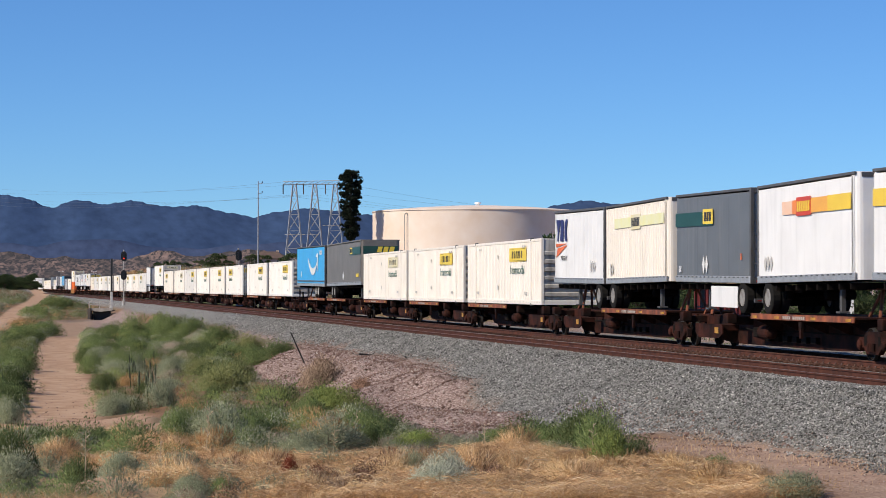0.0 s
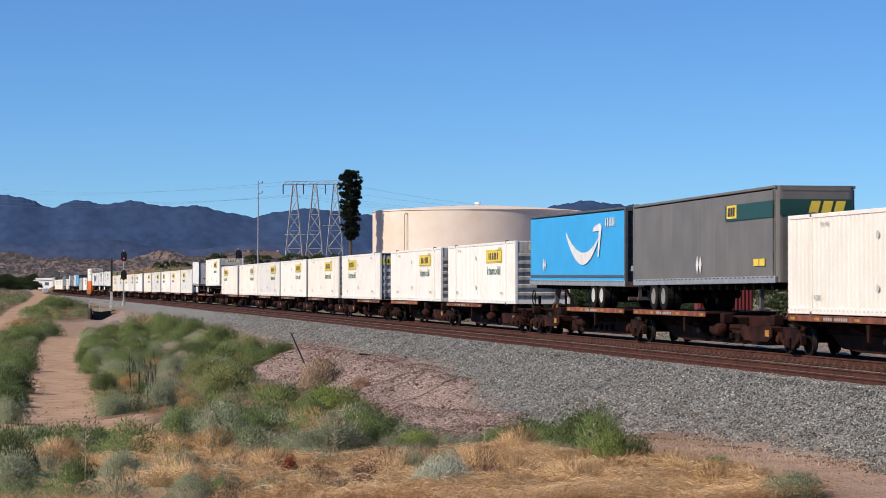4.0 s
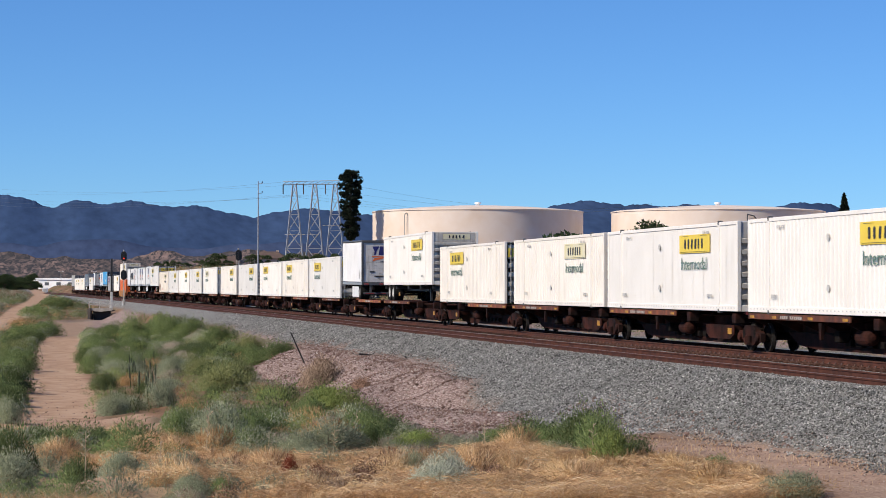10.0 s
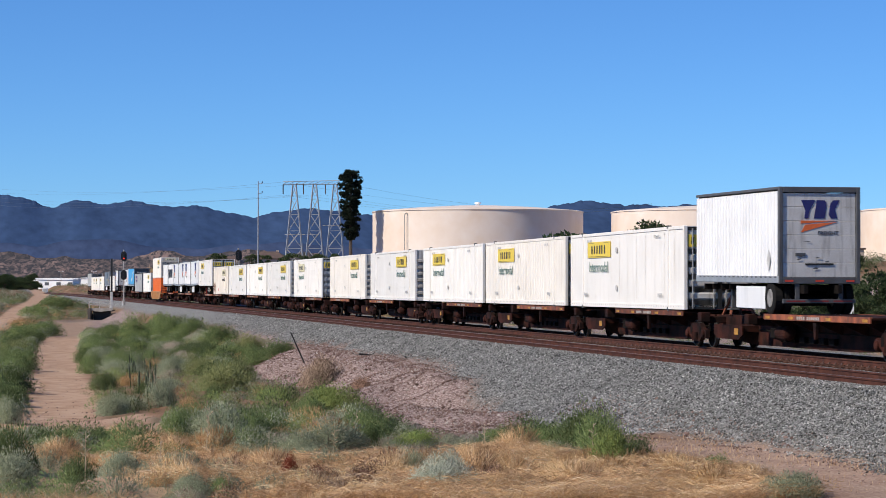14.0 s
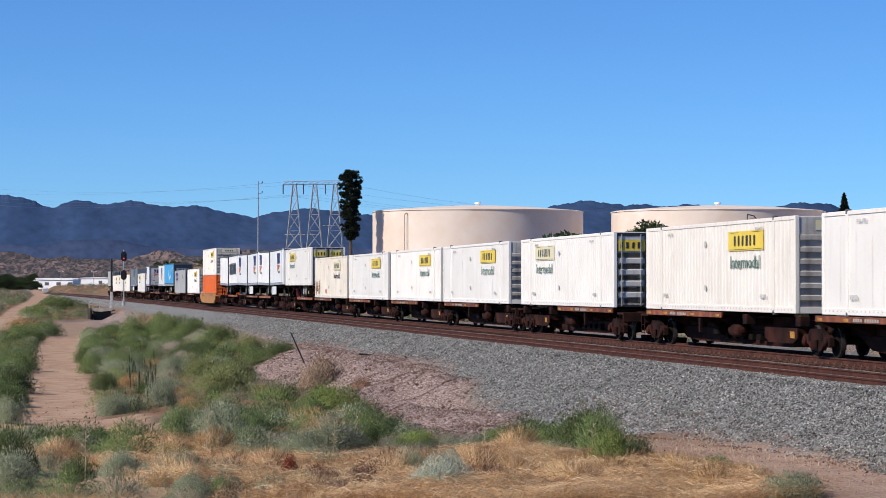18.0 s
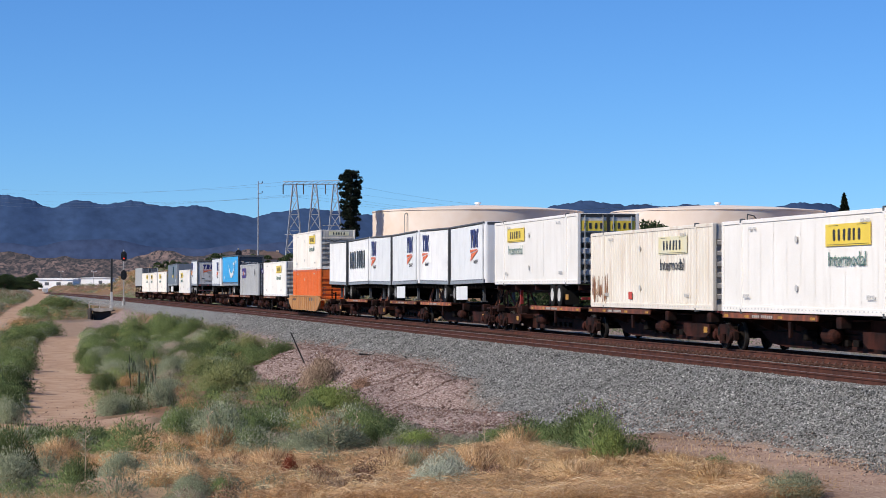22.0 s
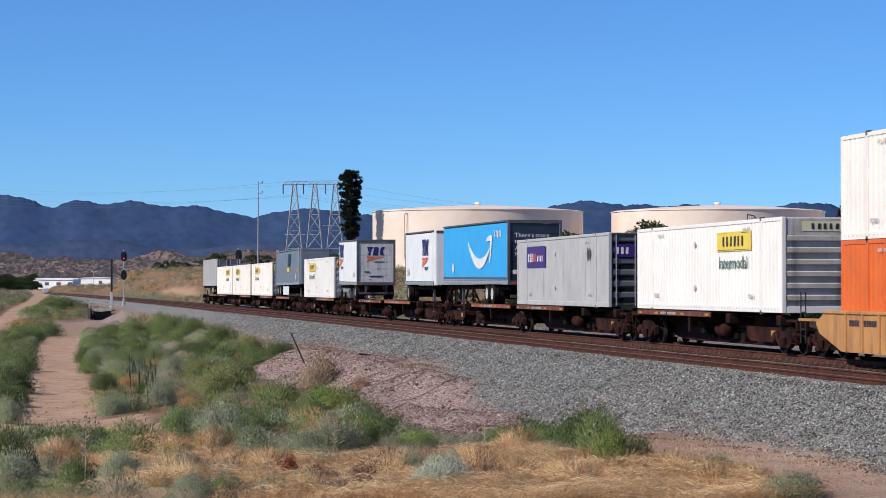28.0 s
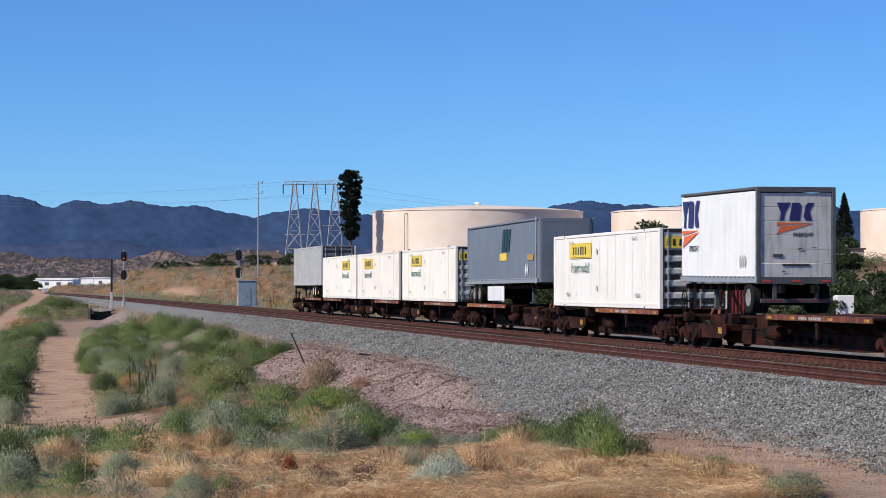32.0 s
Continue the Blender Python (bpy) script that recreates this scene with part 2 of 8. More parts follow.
def wobble(X, Y, k, seed):
    """Soft waves from a few crossing sines."""
    r = np.random.RandomState(seed)
    out = np.zeros(np.broadcast(X, Y).shape)
    for i in range(7):
        a, f = r.uniform(0, 2 * pi), k * r.uniform(0.5, 2.2)
        out += np.sin((X * np.cos(a) + Y * np.sin(a)) * f + r.uniform(0, 7)) / 7 * 1.8
    return out


def height(X, Y, rough=True):
    X, Y = np.asarray(X, float), np.asarray(Y, float)
    e = lateral(X, Y)
    base = base_level(Y) + 1.55 * smooth(31, 4, np.hypot(X, Y)) + 0.25 * smooth(8, 40, e) * wobble(X, Y, 0.03, 3)
    slope = -0.13 - (e - 1.9) / 2.2
    near_bank = smooth(60, 70, Y) * smooth(126, 114, Y)
    berm = -0.90 - (1 - near_bank) * np.maximum(e - 3.4, 0) / 4.6 - near_bank * (np.maximum(e - 3.4, 0) * 0.11 + np.maximum(e - 5.3 - 0.5 * wobble(X, Y, 0.35, 6), 0) * 0.34) + 0.10 * wobble(X, Y, 0.5, 5) * smooth(3.0, 4.5, e)
    berm = berm - 2.2 * (1 - smooth(54, 84, Y)) - 1.2 * smooth(112, 150, Y) - 0.5 * smooth(280, 330, Y)
    left = np.maximum(np.maximum(np.minimum(slope, -0.24 + 0.11 * smooth(0.86, 1.12, e)), berm), base)
    # beyond the far track the land rises to a long bank
    g = -e - 4.57
    width = np.interp(Y, [0, 150, 450, 880, 960, 5000], [65, 60, 15, 15, 8, 8])
    right = np.where(g < 1.9, -0.24 + 0.10 * smooth(0.86, 1.12, g), np.maximum(-0.14 - (g - 1.9) / 2.2, -0.55)) + np.interp(Y, [0, 200, 350, 480, 640, 780, 880, 970, 1500, 4600], [6.0, 5.0, 5.2, 6.0, 6.9, 7.4, 1.6, 3.1, 3.3, 6.0]) * smooth(7.0, 7.0 + width, g) * smooth(-200, 60, Y) * (1 - 0.85 * smooth(705, 755, Y) * smooth(930, 890, Y) * smooth(44, 24, g))
    z = np.where(e > -2.3, left, right)
    if rough:
        amp = 0.05 + 0.06 * smooth(4, 9, e) + 0.05 * smooth(9, 14, g)
        amp = np.where((e > -7.5) & (e < 4), 0.012, amp)
        gully = smooth(3.6, 5.2, e) * smooth(9.6, 7.6, e) * smooth(56, 64, Y) * smooth(130, 112, Y)
        z = z + gully * (0.11 * wobble(X * 0.35, Y, 1.3, 77) + 0.36 * wobble(X * 0.3 + 0.35 * Y, Y * 0.55, 0.8, 78) + 0.07 * wobble(X * 0.3 + 0.35 * Y, Y * 0.55, 2.6, 79))
        onpath = np.exp(-((X - path_x(Y)) / (1.45 * path_half(Y))) ** 2) * smooth(55, 62, Y) * smooth(300, 290, Y)
        z = z + amp * (1 - 0.8 * onpath) * (wobble(X, Y, 1.4, 8) + 0.6 * wobble(X, Y, 4.0, 9)) - 0.10 * onpath
    return z


def zones(X, Y):
    """Weights of bare dirt, grey ballast, pink gravel and dry grass."""
    e = lateral(X, Y)
    g = -e - 4.57
    n1, n2 = wobble(X, Y, 0.8, 21), wobble(X, Y, 2.5, 22)
    path = smooth(1.45, 0.95, np.abs(X - path_x(Y)) / path_half(Y) + 0.16 * n1 + 0.08 * n2) * smooth(64, 66, Y) * smooth(300, 294, Y)
    open_patch = smooth(71.5, 69.5, Y + 0.5 * n1) * smooth(59.5, 61, Y + 0.4 * n1 + 5.5 * smooth(2.6, 3.2, X)) * smooth(4.6, 4.0, X + 0.3 * n2) * smooth(-9, -8, X)
    sand = 0.85 * smooth(1.2, 0.8, np.hypot((g - 11.8) / 1.9, (Y - 462) / 46) + 0.15 * n1)
    soil_patch = smooth(1.25, 0.9, np.hypot((X - 1.0) / 0.95, (Y - 37.6) / 1.9) + 0.2 * n2)
    road = smooth(2.5, 1.7, np.abs(X - road_x(Y)) + 0.4 * n1) * smooth(180, 200, Y)
    verge = smooth(4.2, 4.7, e + 0.2 * n1) * smooth(8.5, 6.0, e + 0.3 * n1) * smooth(52, 46, Y)
    bare = np.maximum.reduce([path, open_patch, soil_patch, sand, road, verge * 0.5])
    grey = smooth(4.2, 3.2, e + 0.35 * n1 - (0.8 + 1.2 * smooth(50, 58, Y)) * smooth(84, 62, Y) ) * smooth(9.0, 7.5, g)
    lobe = 1.3 * smooth(72, 62, Y) * smooth(50, 54, Y)
    pink = smooth(8.9, 7.9, e - lobe + 0.4 * n1) * smooth(50, 55, Y) * smooth(128, 112, Y + 3 * n1)
    pink = np.maximum(pink, smooth(5.1, 4.5, e + 0.4 * n1) * smooth(108, 116, Y) * smooth(172, 160, Y))
    pink = np.maximum(pink, smooth(1.15, 0.85, np.abs(Y - 287 + 2.2 * (e - 5)) / (9 + e) + 0.2 * n1) * smooth(1.5, 3.0, e) * smooth(10.5, 9.0, e))
    culvert_side = smooth(0, 14, Y - 205 - 6.5 * (12.2 - e) + 4 * n1) * smooth(308, 300, Y) * smooth(2.6, 3.6, e) * smooth(1.2, 1.6, (X - path_x(Y)) / path_half(Y))
    pink = np.maximum.reduce([pink, 0.8 * verge, culvert_side]) * (1 - grey)
    dry = smooth(0.0, 0.5, wobble(X, Y, 0.35, 31) + 0.5 * n1 + 1.2 * smooth(50, 40, Y) - 0.45) * smooth(80, 60, Y)
    dry = np.maximum(dry, smooth(10, 22, g) * np.clip(0.02 + 0.16 * n1, 0, 1))
    apron = smooth(1.5, 1.0, np.abs(X - path_x(Y)) / path_half(Y) + 0.15 * n1) * smooth(206, 220, Y) * smooth(310, 300, Y)
    grey, bare = np.maximum(grey, 0.42 * apron), bare * (1 - 0.45 * apron)
    return bare, grey, pink, dry


def axis_points(spans):
    out = []
    for a, b, st in spans:
        out += list(np.arange(a, b, st))
    return np.array(out + [spans[-1][1]])


def ground_sheet():
    xs = axis_points([(-4500, -500, 400), (-500, -100, 40), (-100, -20, 5), (-20, -4, 0.8), (-4, 34, 0.4), (34, 60, 1.2), (60, 140, 6), (140, 500, 40), (500, 4500, 400)])
    ys = axis_points([(-600, -40, 70), (-40, 30, 5), (30, 76, 0.4), (76, 130, 0.7), (130, 300, 1.8), (300, 700, 5), (700, 1500, 30), (1500, 4600, 200)])
    X, Y = np.meshgrid(xs, ys)
    Z = height(X, Y)
    nx, ny = len(xs), len(ys)
    co = np.stack([X, Y, Z], -1).reshape(-1, 3)
    i = (np.arange(ny - 1)[:, None] * nx + np.arange(nx - 1)[None]).ravel()
    quads = np.stack([i, i + 1, i + nx + 1, i + nx], -1)
    me = quick_mesh("ground", co, quads, GROUND)
    w = np.stack([a.ravel() for a in zones(X, Y)], -1)
    at = me.attributes.new("zone", "FLOAT_COLOR", "POINT")
    at.data.foreach_set("color", w.astype(np.float32).ravel())
    me.polygons.foreach_set("use_smooth", np.ones(len(me.polygons), bool))
    return thing("ground", me, Matrix(), "dry scrub ground with sandy paths and gravel banks", "ground", kind="structure")


def quick_mesh(name, co, faces, *mats):
    """A mesh from arrays: faces all of one size."""
    co, faces = np.asarray(co, np.float32), np.asarray(faces, np.int32)
    k = faces.shape[1]
    me = bpy.data.meshes.new(name)
    me.vertices.add(len(co))
    me.vertices.foreach_set("co", co.ravel())
    me.loops.add(faces.size)
    me.loops.foreach_set("vertex_index", faces.ravel())
    me.polygons.add(len(faces))
    me.polygons.foreach_set("loop_start", np.arange(len(faces), dtype=np.int32) * k)
    me.polygons.foreach_set("loop_total", np.full(len(faces), k, np.int32))
    for m in mats:
        me.materials.append(m)
    me.update(calc_edges=True)
    me.validate()
    return me


def ground_material():
    m = bpy.data.materials.new("dry ground")
    m.use_nodes = True
    t = m.node_tree
    N, L = t.nodes, t.links
    b = N["Principled BSDF"]
    b.inputs["Roughness"].default_value = 0.95
    b.inputs["Specular IOR Level"].default_value = 0.2
    co = N.new("ShaderNodeTexCoord")
    at = N.new("ShaderNodeAttribute")
    at.attribute_name = "zone"
    sep = N.new("ShaderNodeSeparateColor")
    L.new(at.outputs["Color"], sep.inputs[0])

    def noise(scale, detail=5):
        n = N.new("ShaderNodeTexNoise")
        n.inputs["Scale"].default_value, n.inputs["Detail"].default_value = scale, detail
        L.new(co.outputs["Object"], n.inputs["Vector"])
        return n.outputs["Fac"]

    def ramp(fac, *stops):
        r = N.new("ShaderNodeValToRGB")
        r.color_ramp.elements[0].position, r.color_ramp.elements[0].color = stops[0][0], (*stops[0][1], 1)
        r.color_ramp.elements[1].position, r.color_ramp.elements[1].color = stops[-1][0], (*stops[-1][1], 1)
        for p, c in stops[1:-1]:
            r.color_ramp.elements.new(p).color = (*c, 1)
        L.new(fac, r.inputs[0])
        return r.outputs[0]

    def mix(fac, a, c):
        x = N.new("ShaderNodeMixRGB")
        L.new(fac, x.inputs[0])
        L.new(a, x.inputs[1])
        L.new(c, x.inputs[2])
        return x.outputs[0]
    vor = N.new("ShaderNodeTexVoronoi")
    vor.inputs["Scale"].default_value = 20.0
    L.new(co.outputs["Object"], vor.inputs["Vector"])
    bw = N.new("ShaderNodeSeparateColor")
    L.new(vor.outputs["Color"], bw.inputs[0])
    big, mid, small = noise(0.12), noise(1.1), noise(9.0)
    soil = ramp(mid, (0.3, (0.16, 0.105, 0.065)), (0.5, (0.215, 0.14, 0.088)), (0.7, (0.135, 0.115, 0.062)))
    far = ramp(big, (0.38, (0.105, 0.085, 0.052)), (0.52, (0.25, 0.118, 0.062)), (0.64, (0.10, 0.088, 0.055)))
    soil = mix(mid, soil, far)
    dryc = ramp(small, (0.3, (0.34, 0.22, 0.125)), (0.7, (0.45, 0.32, 0.20)))
    dirt = ramp(mid, (0.3, (0.30, 0.185, 0.118)), (0.5, (0.40, 0.262, 0.175)), (0.7, (0.46, 0.325, 0.225)))
    greyc = ramp(bw.outputs[0], (0.0, (0.045, 0.045, 0.043)), (0.55, (0.17, 0.17, 0.163)), (1.0, (0.36, 0.355, 0.34)))
    pinkc = ramp(bw.outputs[1], (0.0, (0.125, 0.09, 0.08)), (0.55, (0.265, 0.187, 0.165)), (1.0, (0.43, 0.35, 0.32)))
    col = mix(at.outputs["Alpha"], soil, dryc)
    col = mix(sep.outputs[2], col, pinkc)
    col = mix(sep.outputs[1], col, greyc)
    col = mix(sep.outputs[0], col, dirt)
    L.new(col, b.inputs["Base Color"])
    bp = N.new("ShaderNodeBump")
    bp.inputs["Strength"].default_value, bp.inputs["Distance"].default_value = 0.6, 0.05
    L.new(small, bp.inputs["Height"])
    bp2 = N.new("ShaderNodeBump")
    bp2.inputs["Strength"].default_value, bp2.inputs["Distance"].default_value = 0.5, 0.03
    L.new(vor.outputs["Distance"], bp2.inputs["Height"])
    L.new(bp.outputs[0], bp2.inputs["Normal"])
    L.new(bp2.outputs[0], b.inputs["Normal"])
    return m


def island_material(name, stops, rough=0.9, back=0.0, scale=None):
    """A tone for each loose piece of a joined mesh."""
    m = bpy.data.materials.new(name)
    m.use_nodes = True
    N, L = m.node_tree.nodes, m.node_tree.links
    b = N["Principled BSDF"]
    b.inputs["Roughness"].default_value = rough
    b.inputs["Specular IOR Level"].default_value = 0.1
    g = N.new("ShaderNodeNewGeometry")
    r = N.new("ShaderNodeValToRGB")
    r.color_ramp.elements[0].position, r.color_ramp.elements[0].color = stops[0][0], (*stops[0][1], 1)
    r.color_ramp.elements[1].position, r.color_ramp.elements[1].color = stops[-1][0], (*stops[-1][1], 1)
    for p, c in stops[1:-1]:
        r.color_ramp.elements.new(p).color = (*c, 1)
    L.new(g.outputs["Random Per Island"], r.inputs[0])
    n = N.new("ShaderNodeTexNoise")
    n.inputs["Scale"].default_value = 0.7
    co = N.new("ShaderNodeTexCoord")
    L.new(co.outputs["Object"], n.inputs["Vector"])
    x = N.new("ShaderNodeMixRGB")
    x.blend_type = "OVERLAY"
    x.inputs[0].default_value = 0.45
    L.new(r.outputs[0], x.inputs[1])
    L.new(n.outputs["Fac"], x.inputs[2])
    oi = N.new("ShaderNodeObjectInfo")
    mr = N.new("ShaderNodeMapRange")
    mr.inputs["To Min"].default_value, mr.inputs["To Max"].default_value = 0.84, 1.14
    L.new(oi.outputs["Random"], mr.inputs["Value"])
    hv = N.new("ShaderNodeHueSaturation")
    L.new(mr.outputs[0], hv.inputs["Value"])
    L.new(x.outputs[0], hv.inputs["Color"])
    L.new(hv.outputs[0], b.inputs["Base Color"])
    if back:
        tr = N.new("ShaderNodeBsdfTranslucent")
        L.new(hv.outputs[0], tr.inputs["Color"])
        ms = N.new("ShaderNodeMixShader")
        ms.inputs[0].default_value = back
        L.new(b.outputs[0], ms.inputs[1])
        L.new(tr.outputs[0], ms.inputs[2])
        L.new(ms.outputs[0], N["Material Output"].inputs["Surface"])
    return m


GROUND = ground_material()
ground_sheet()

# ---------------------------------------------------------------- rails, ties and ballast
RAIL = mat("rusty rail", (0.105, 0.040, 0.027), (0.055, 0.024, 0.018), 0.8, spec=0.15, scale=3, bump=0.1)
RAIL_TOP = mat("worn rail head", (0.20, 0.12, 0.09), (0.14, 0.085, 0.065), 0.45, metal=0.5, scale=2)
TIE = mat("weathered tie", (0.085, 0.042, 0.030), (0.055, 0.030, 0.023), 0.9, spec=0.15, scale=4, bump=0.3, vary=0.3)
CLIP = mat("rail clip", (0.16, 0.085, 0.062), (0.10, 0.058, 0.045), 0.6)
RAIL_ENDS = [-90, 20, 60, 100, 157] + [157 + 25 * i for i in range(1, 44)]


def rail_mesh(cx, off):
    prof = [(-0.07, -0.185), (0.07, -0.185), (0.07, -0.165), (0.014, -0.145), (0.014, -0.05), (0.037, -0.04), (0.037, -0.004), (0.03, 0.0), (-0.03, 0.0), (-0.037, -0.004), (-0.037, -0.04), (-0.014, -0.05), (-0.014, -0.145), (-0.07, -0.165)]
    g, n = Geo(), len(prof)
    for s in RAIL_ENDS:
        m = on_track(s, cx)
        g.v += [tuple(m @ Vector((off + x, 0, z))) for x, z in prof]
    for j in range(len(RAIL_ENDS) - 1):
        for i in range(n):
            g.f.append((j * n + i, j * n + (i + 1) % n, (j + 1) * n + (i + 1) % n, (j + 1) * n + i))
            g.m.append(1 if 6 <= i <= 8 else 0)
    return g.mesh("rail", RAIL, RAIL_TOP)


def tie_mesh():
    g = Geo().box(-1.3, -0.115, -0.38, 1.3, 0.115, -0.19, 0.012)
    g.now = 1
    for x in (-0.7175, 0.7175):
        g.box(x - 0.17, -0.09, -0.19, x + 0.17, 0.09, -0.178)
        g.box(x - 0.13, -0.03, -0.178, x - 0.08, 0.03, -0.13)
        g.box(x + 0.08, -0.03, -0.178, x + 0.13, 0.03, -0.13)
    return g.mesh("tie", TIE, CLIP)


TIE_MESH = tie_mesh()
for name, cx in (("near_track", NEAR_X), ("far_track", FAR_X)):
    track = thing(name, None, Matrix(), "rust-brown railway track on grey ballast", "railway track", kind="structure")
    for off in (-0.7525, 0.7525):
        part("rail", rail_mesh(cx, off), track, "brown steel rail with a worn top")
    first, count = (36.0, 290) if cx == NEAR_X else (40.0, 120)
    for i in range(count):
        part("tie", TIE_MESH, track, at=on_track(first + i * 0.52, cx))
    # the ties farther off, joined
    rest = Geo()
    for i in range(700):
        s = first + (count + i) * 0.52
        m = on_track(s, cx)
        c = m.translation
        rest.box(c.x - 1.3, c.y - 0.115, -0.38, c.x + 1.3, c.y + 0.115, -0.19)
    tagged(part("far_ties", rest.mesh("far_ties", TIE), track), kind="stuff")


def stones(name, X, Y, Z, size, m, rs, label):
    """Loose angular stones, eight faces each."""
    n = len(X)
    o = np.array([(1, 0, 0), (-1, 0, 0), (0, 1, 0), (0, -1, 0), (0, 0, 1), (0, 0, -1)], float)
    f = np.array([(0, 2, 4), (2, 1, 4), (1, 3, 4), (3, 0, 4), (2, 0, 5), (1, 2, 5), (3, 1, 5), (0, 3, 5)])
    v = o[None] * rs.uniform(0.6, 1.25, (n, 6, 1)) * size[:, None, None] + rs.uniform(-0.35, 0.35, (n, 6, 3)) * size[:, None, None]
    a = rs.uniform(0, 2 * pi, n)
    c, s = np.cos(a)[:, None], np.sin(a)[:, None]
    x, y, z = v[..., 0] * c - v[..., 1] * s, v[..., 0] * s + v[..., 1] * c, v[..., 2] * 0.8
    tilt = rs.uniform(-0.7, 0.7, n)
    ct, st = np.cos(tilt)[:, None], np.sin(tilt)[:, None]
    y, z = y * ct - z * st, y * st + z * ct
    co = np.stack([x + X[:, None], y + Y[:, None], z + Z[:, None]], -1).reshape(-1, 3)
    faces = (f[None] + 6 * np.arange(n)[:, None, None]).reshape(-1, 3)
    return thing(name, quick_mesh(name, co, faces, m), Matrix(), label, "gravel", kind="stuff")


BALLAST = island_material("grey ballast stone", [(0.0, (0.0382, 0.0382, 0.0367)), (0.35, (0.136, 0.136, 0.131)), (0.75, (0.24, 0.24, 0.231)), (0.95, (0.338, 0.332, 0.319)), (1.0, (0.523, 0.512, 0.486))])
PINKSTONE = island_material("pink-brown stone", [(0.0, (0.12, 0.0783, 0.0647)), (0.4, (0.221, 0.143, 0.12)), (0.75, (0.306, 0.207, 0.176)), (0.94, (0.406, 0.341, 0.301)), (1.0, (0.609, 0.552, 0.497))])
rs = np.random.RandomState(4)


def scatter(n, x0, x1, y0, y1, power=1.0):
    return rs.uniform(x0, x1, n), y0 + (y1 - y0) * rs.uniform(0, 1, n) ** power


X, Y = scatter(205000, 12.6, 18.9, 37, 205, 2.3)
bare_w, grey_w, pink_w, dry_w = zones(X, Y)
keep = rs.uniform(0, 1, len(X)) < grey_w * 0.9 * smooth(205, 110, Y) * (lateral(X, Y) > 0.93)
size = rs.uniform(0.018, 0.035, len(X)) * (1 + (Y - 40) / 220)
stones("ballast", X[keep], Y[keep], height(X, Y)[keep] + 0.012, size[keep], BALLAST, rs, "grey crushed stone ballast beside the track")
X, Y = scatter(9000, 18.3, 22.5, 36, 120, 1.5)
stones("track_ballast", X, Y, np.full(len(X), -0.235), rs.uniform(0.03, 0.05, len(X)), BALLAST, rs, "grey ballast between the rails")
X, Y = scatter(64000, 9.3, 17.2, 50, 126, 1.3)
bare_w, grey_w, pink_w, dry_w = zones(X, Y)
X2, Y2 = scatter(5200, 13.5, 16.6, 38, 62)
lat = lateral(X2, Y2)
foot = rs.uniform(0, 1, len(X2)) < smooth(3.3, 4.2, lat) * smooth(5.3, 4.6, lat + 0.2 * wobble(X2, Y2, 1.0, 71))
X, Y = np.concatenate([X, X2[foot]]), np.concatenate([Y, Y2[foot]])
bare_w, grey_w, pink_w, dry_w = zones(X, Y)
pink_w[-foot.sum():] = 1.0
keep = rs.uniform(0, 1, len(X)) < np.maximum(pink_w, 0.25 * (grey_w > 0.1) * (grey_w < 0.9)) * 0.8
size = rs.uniform(0.016, 0.036, len(X)) * (0.8 + (Y - 40) / 130) * np.where(rs.uniform(0, 1, len(X)) < 0.05, 2.2, 1.0)
stones("bank_gravel", X[keep], Y[keep], height(X, Y)[keep] + 0.012, size[keep], PINKSTONE, rs, "pinkish crushed rock on the bank below the ballast")
X, Y = scatter(14000, 0.0, 18.5, 36, 72, 1.2)
bare_w, grey_w, pink_w, dry_w = zones(X, Y)
keep = rs.uniform(0, 1, len(X)) < bare_w * 0.7
stones("loose_gravel", X[keep], Y[keep], height(X, Y)[keep] + 0.004, rs.uniform(0.008, 0.022, keep.sum()), PINKSTONE, rs, "loose small stones on bare dirt")
X, Y = scatter(2600, 8.5, 17.0, 33, 52)
bare_w, grey_w, pink_w, dry_w = zones(X, Y)
keep = (rs.uniform(0, 1, len(X)) < bare_w * (0.25 + 0.75 * smooth(6.0, 3.8, lateral(X, Y))))
stones("dirt_stones", X[keep], Y[keep], height(X, Y)[keep] + 0.006, rs.uniform(0.008, 0.026, len(X))[keep], PINKSTONE, rs, "small loose stones on bare dirt")
X, Y = scatter(1500, -2.0, 8.0, 64, 200, 1.6)
bare_w, grey_w, pink_w, dry_w = zones(X, Y)
keep = rs.uniform(0, 1, len(X)) < bare_w
stones("path_stones", X[keep], Y[keep], height(X, Y)[keep] + 0.006, (rs.uniform(0.012, 0.05, len(X)) ** 1.1)[keep], PINKSTONE, rs, "small stones lying on the dirt path")
# ---------------------------------------------------------------- distance: mountains and hills
def at_bearing(px_right, depth):
    """A place given by its offset to the right of the view's middle, as a slope, and its depth."""
    a = radians(10.773)
    r = px_right * depth
    return r * cos(a) + depth * sin(a), -r * sin(a) + depth * cos(a)


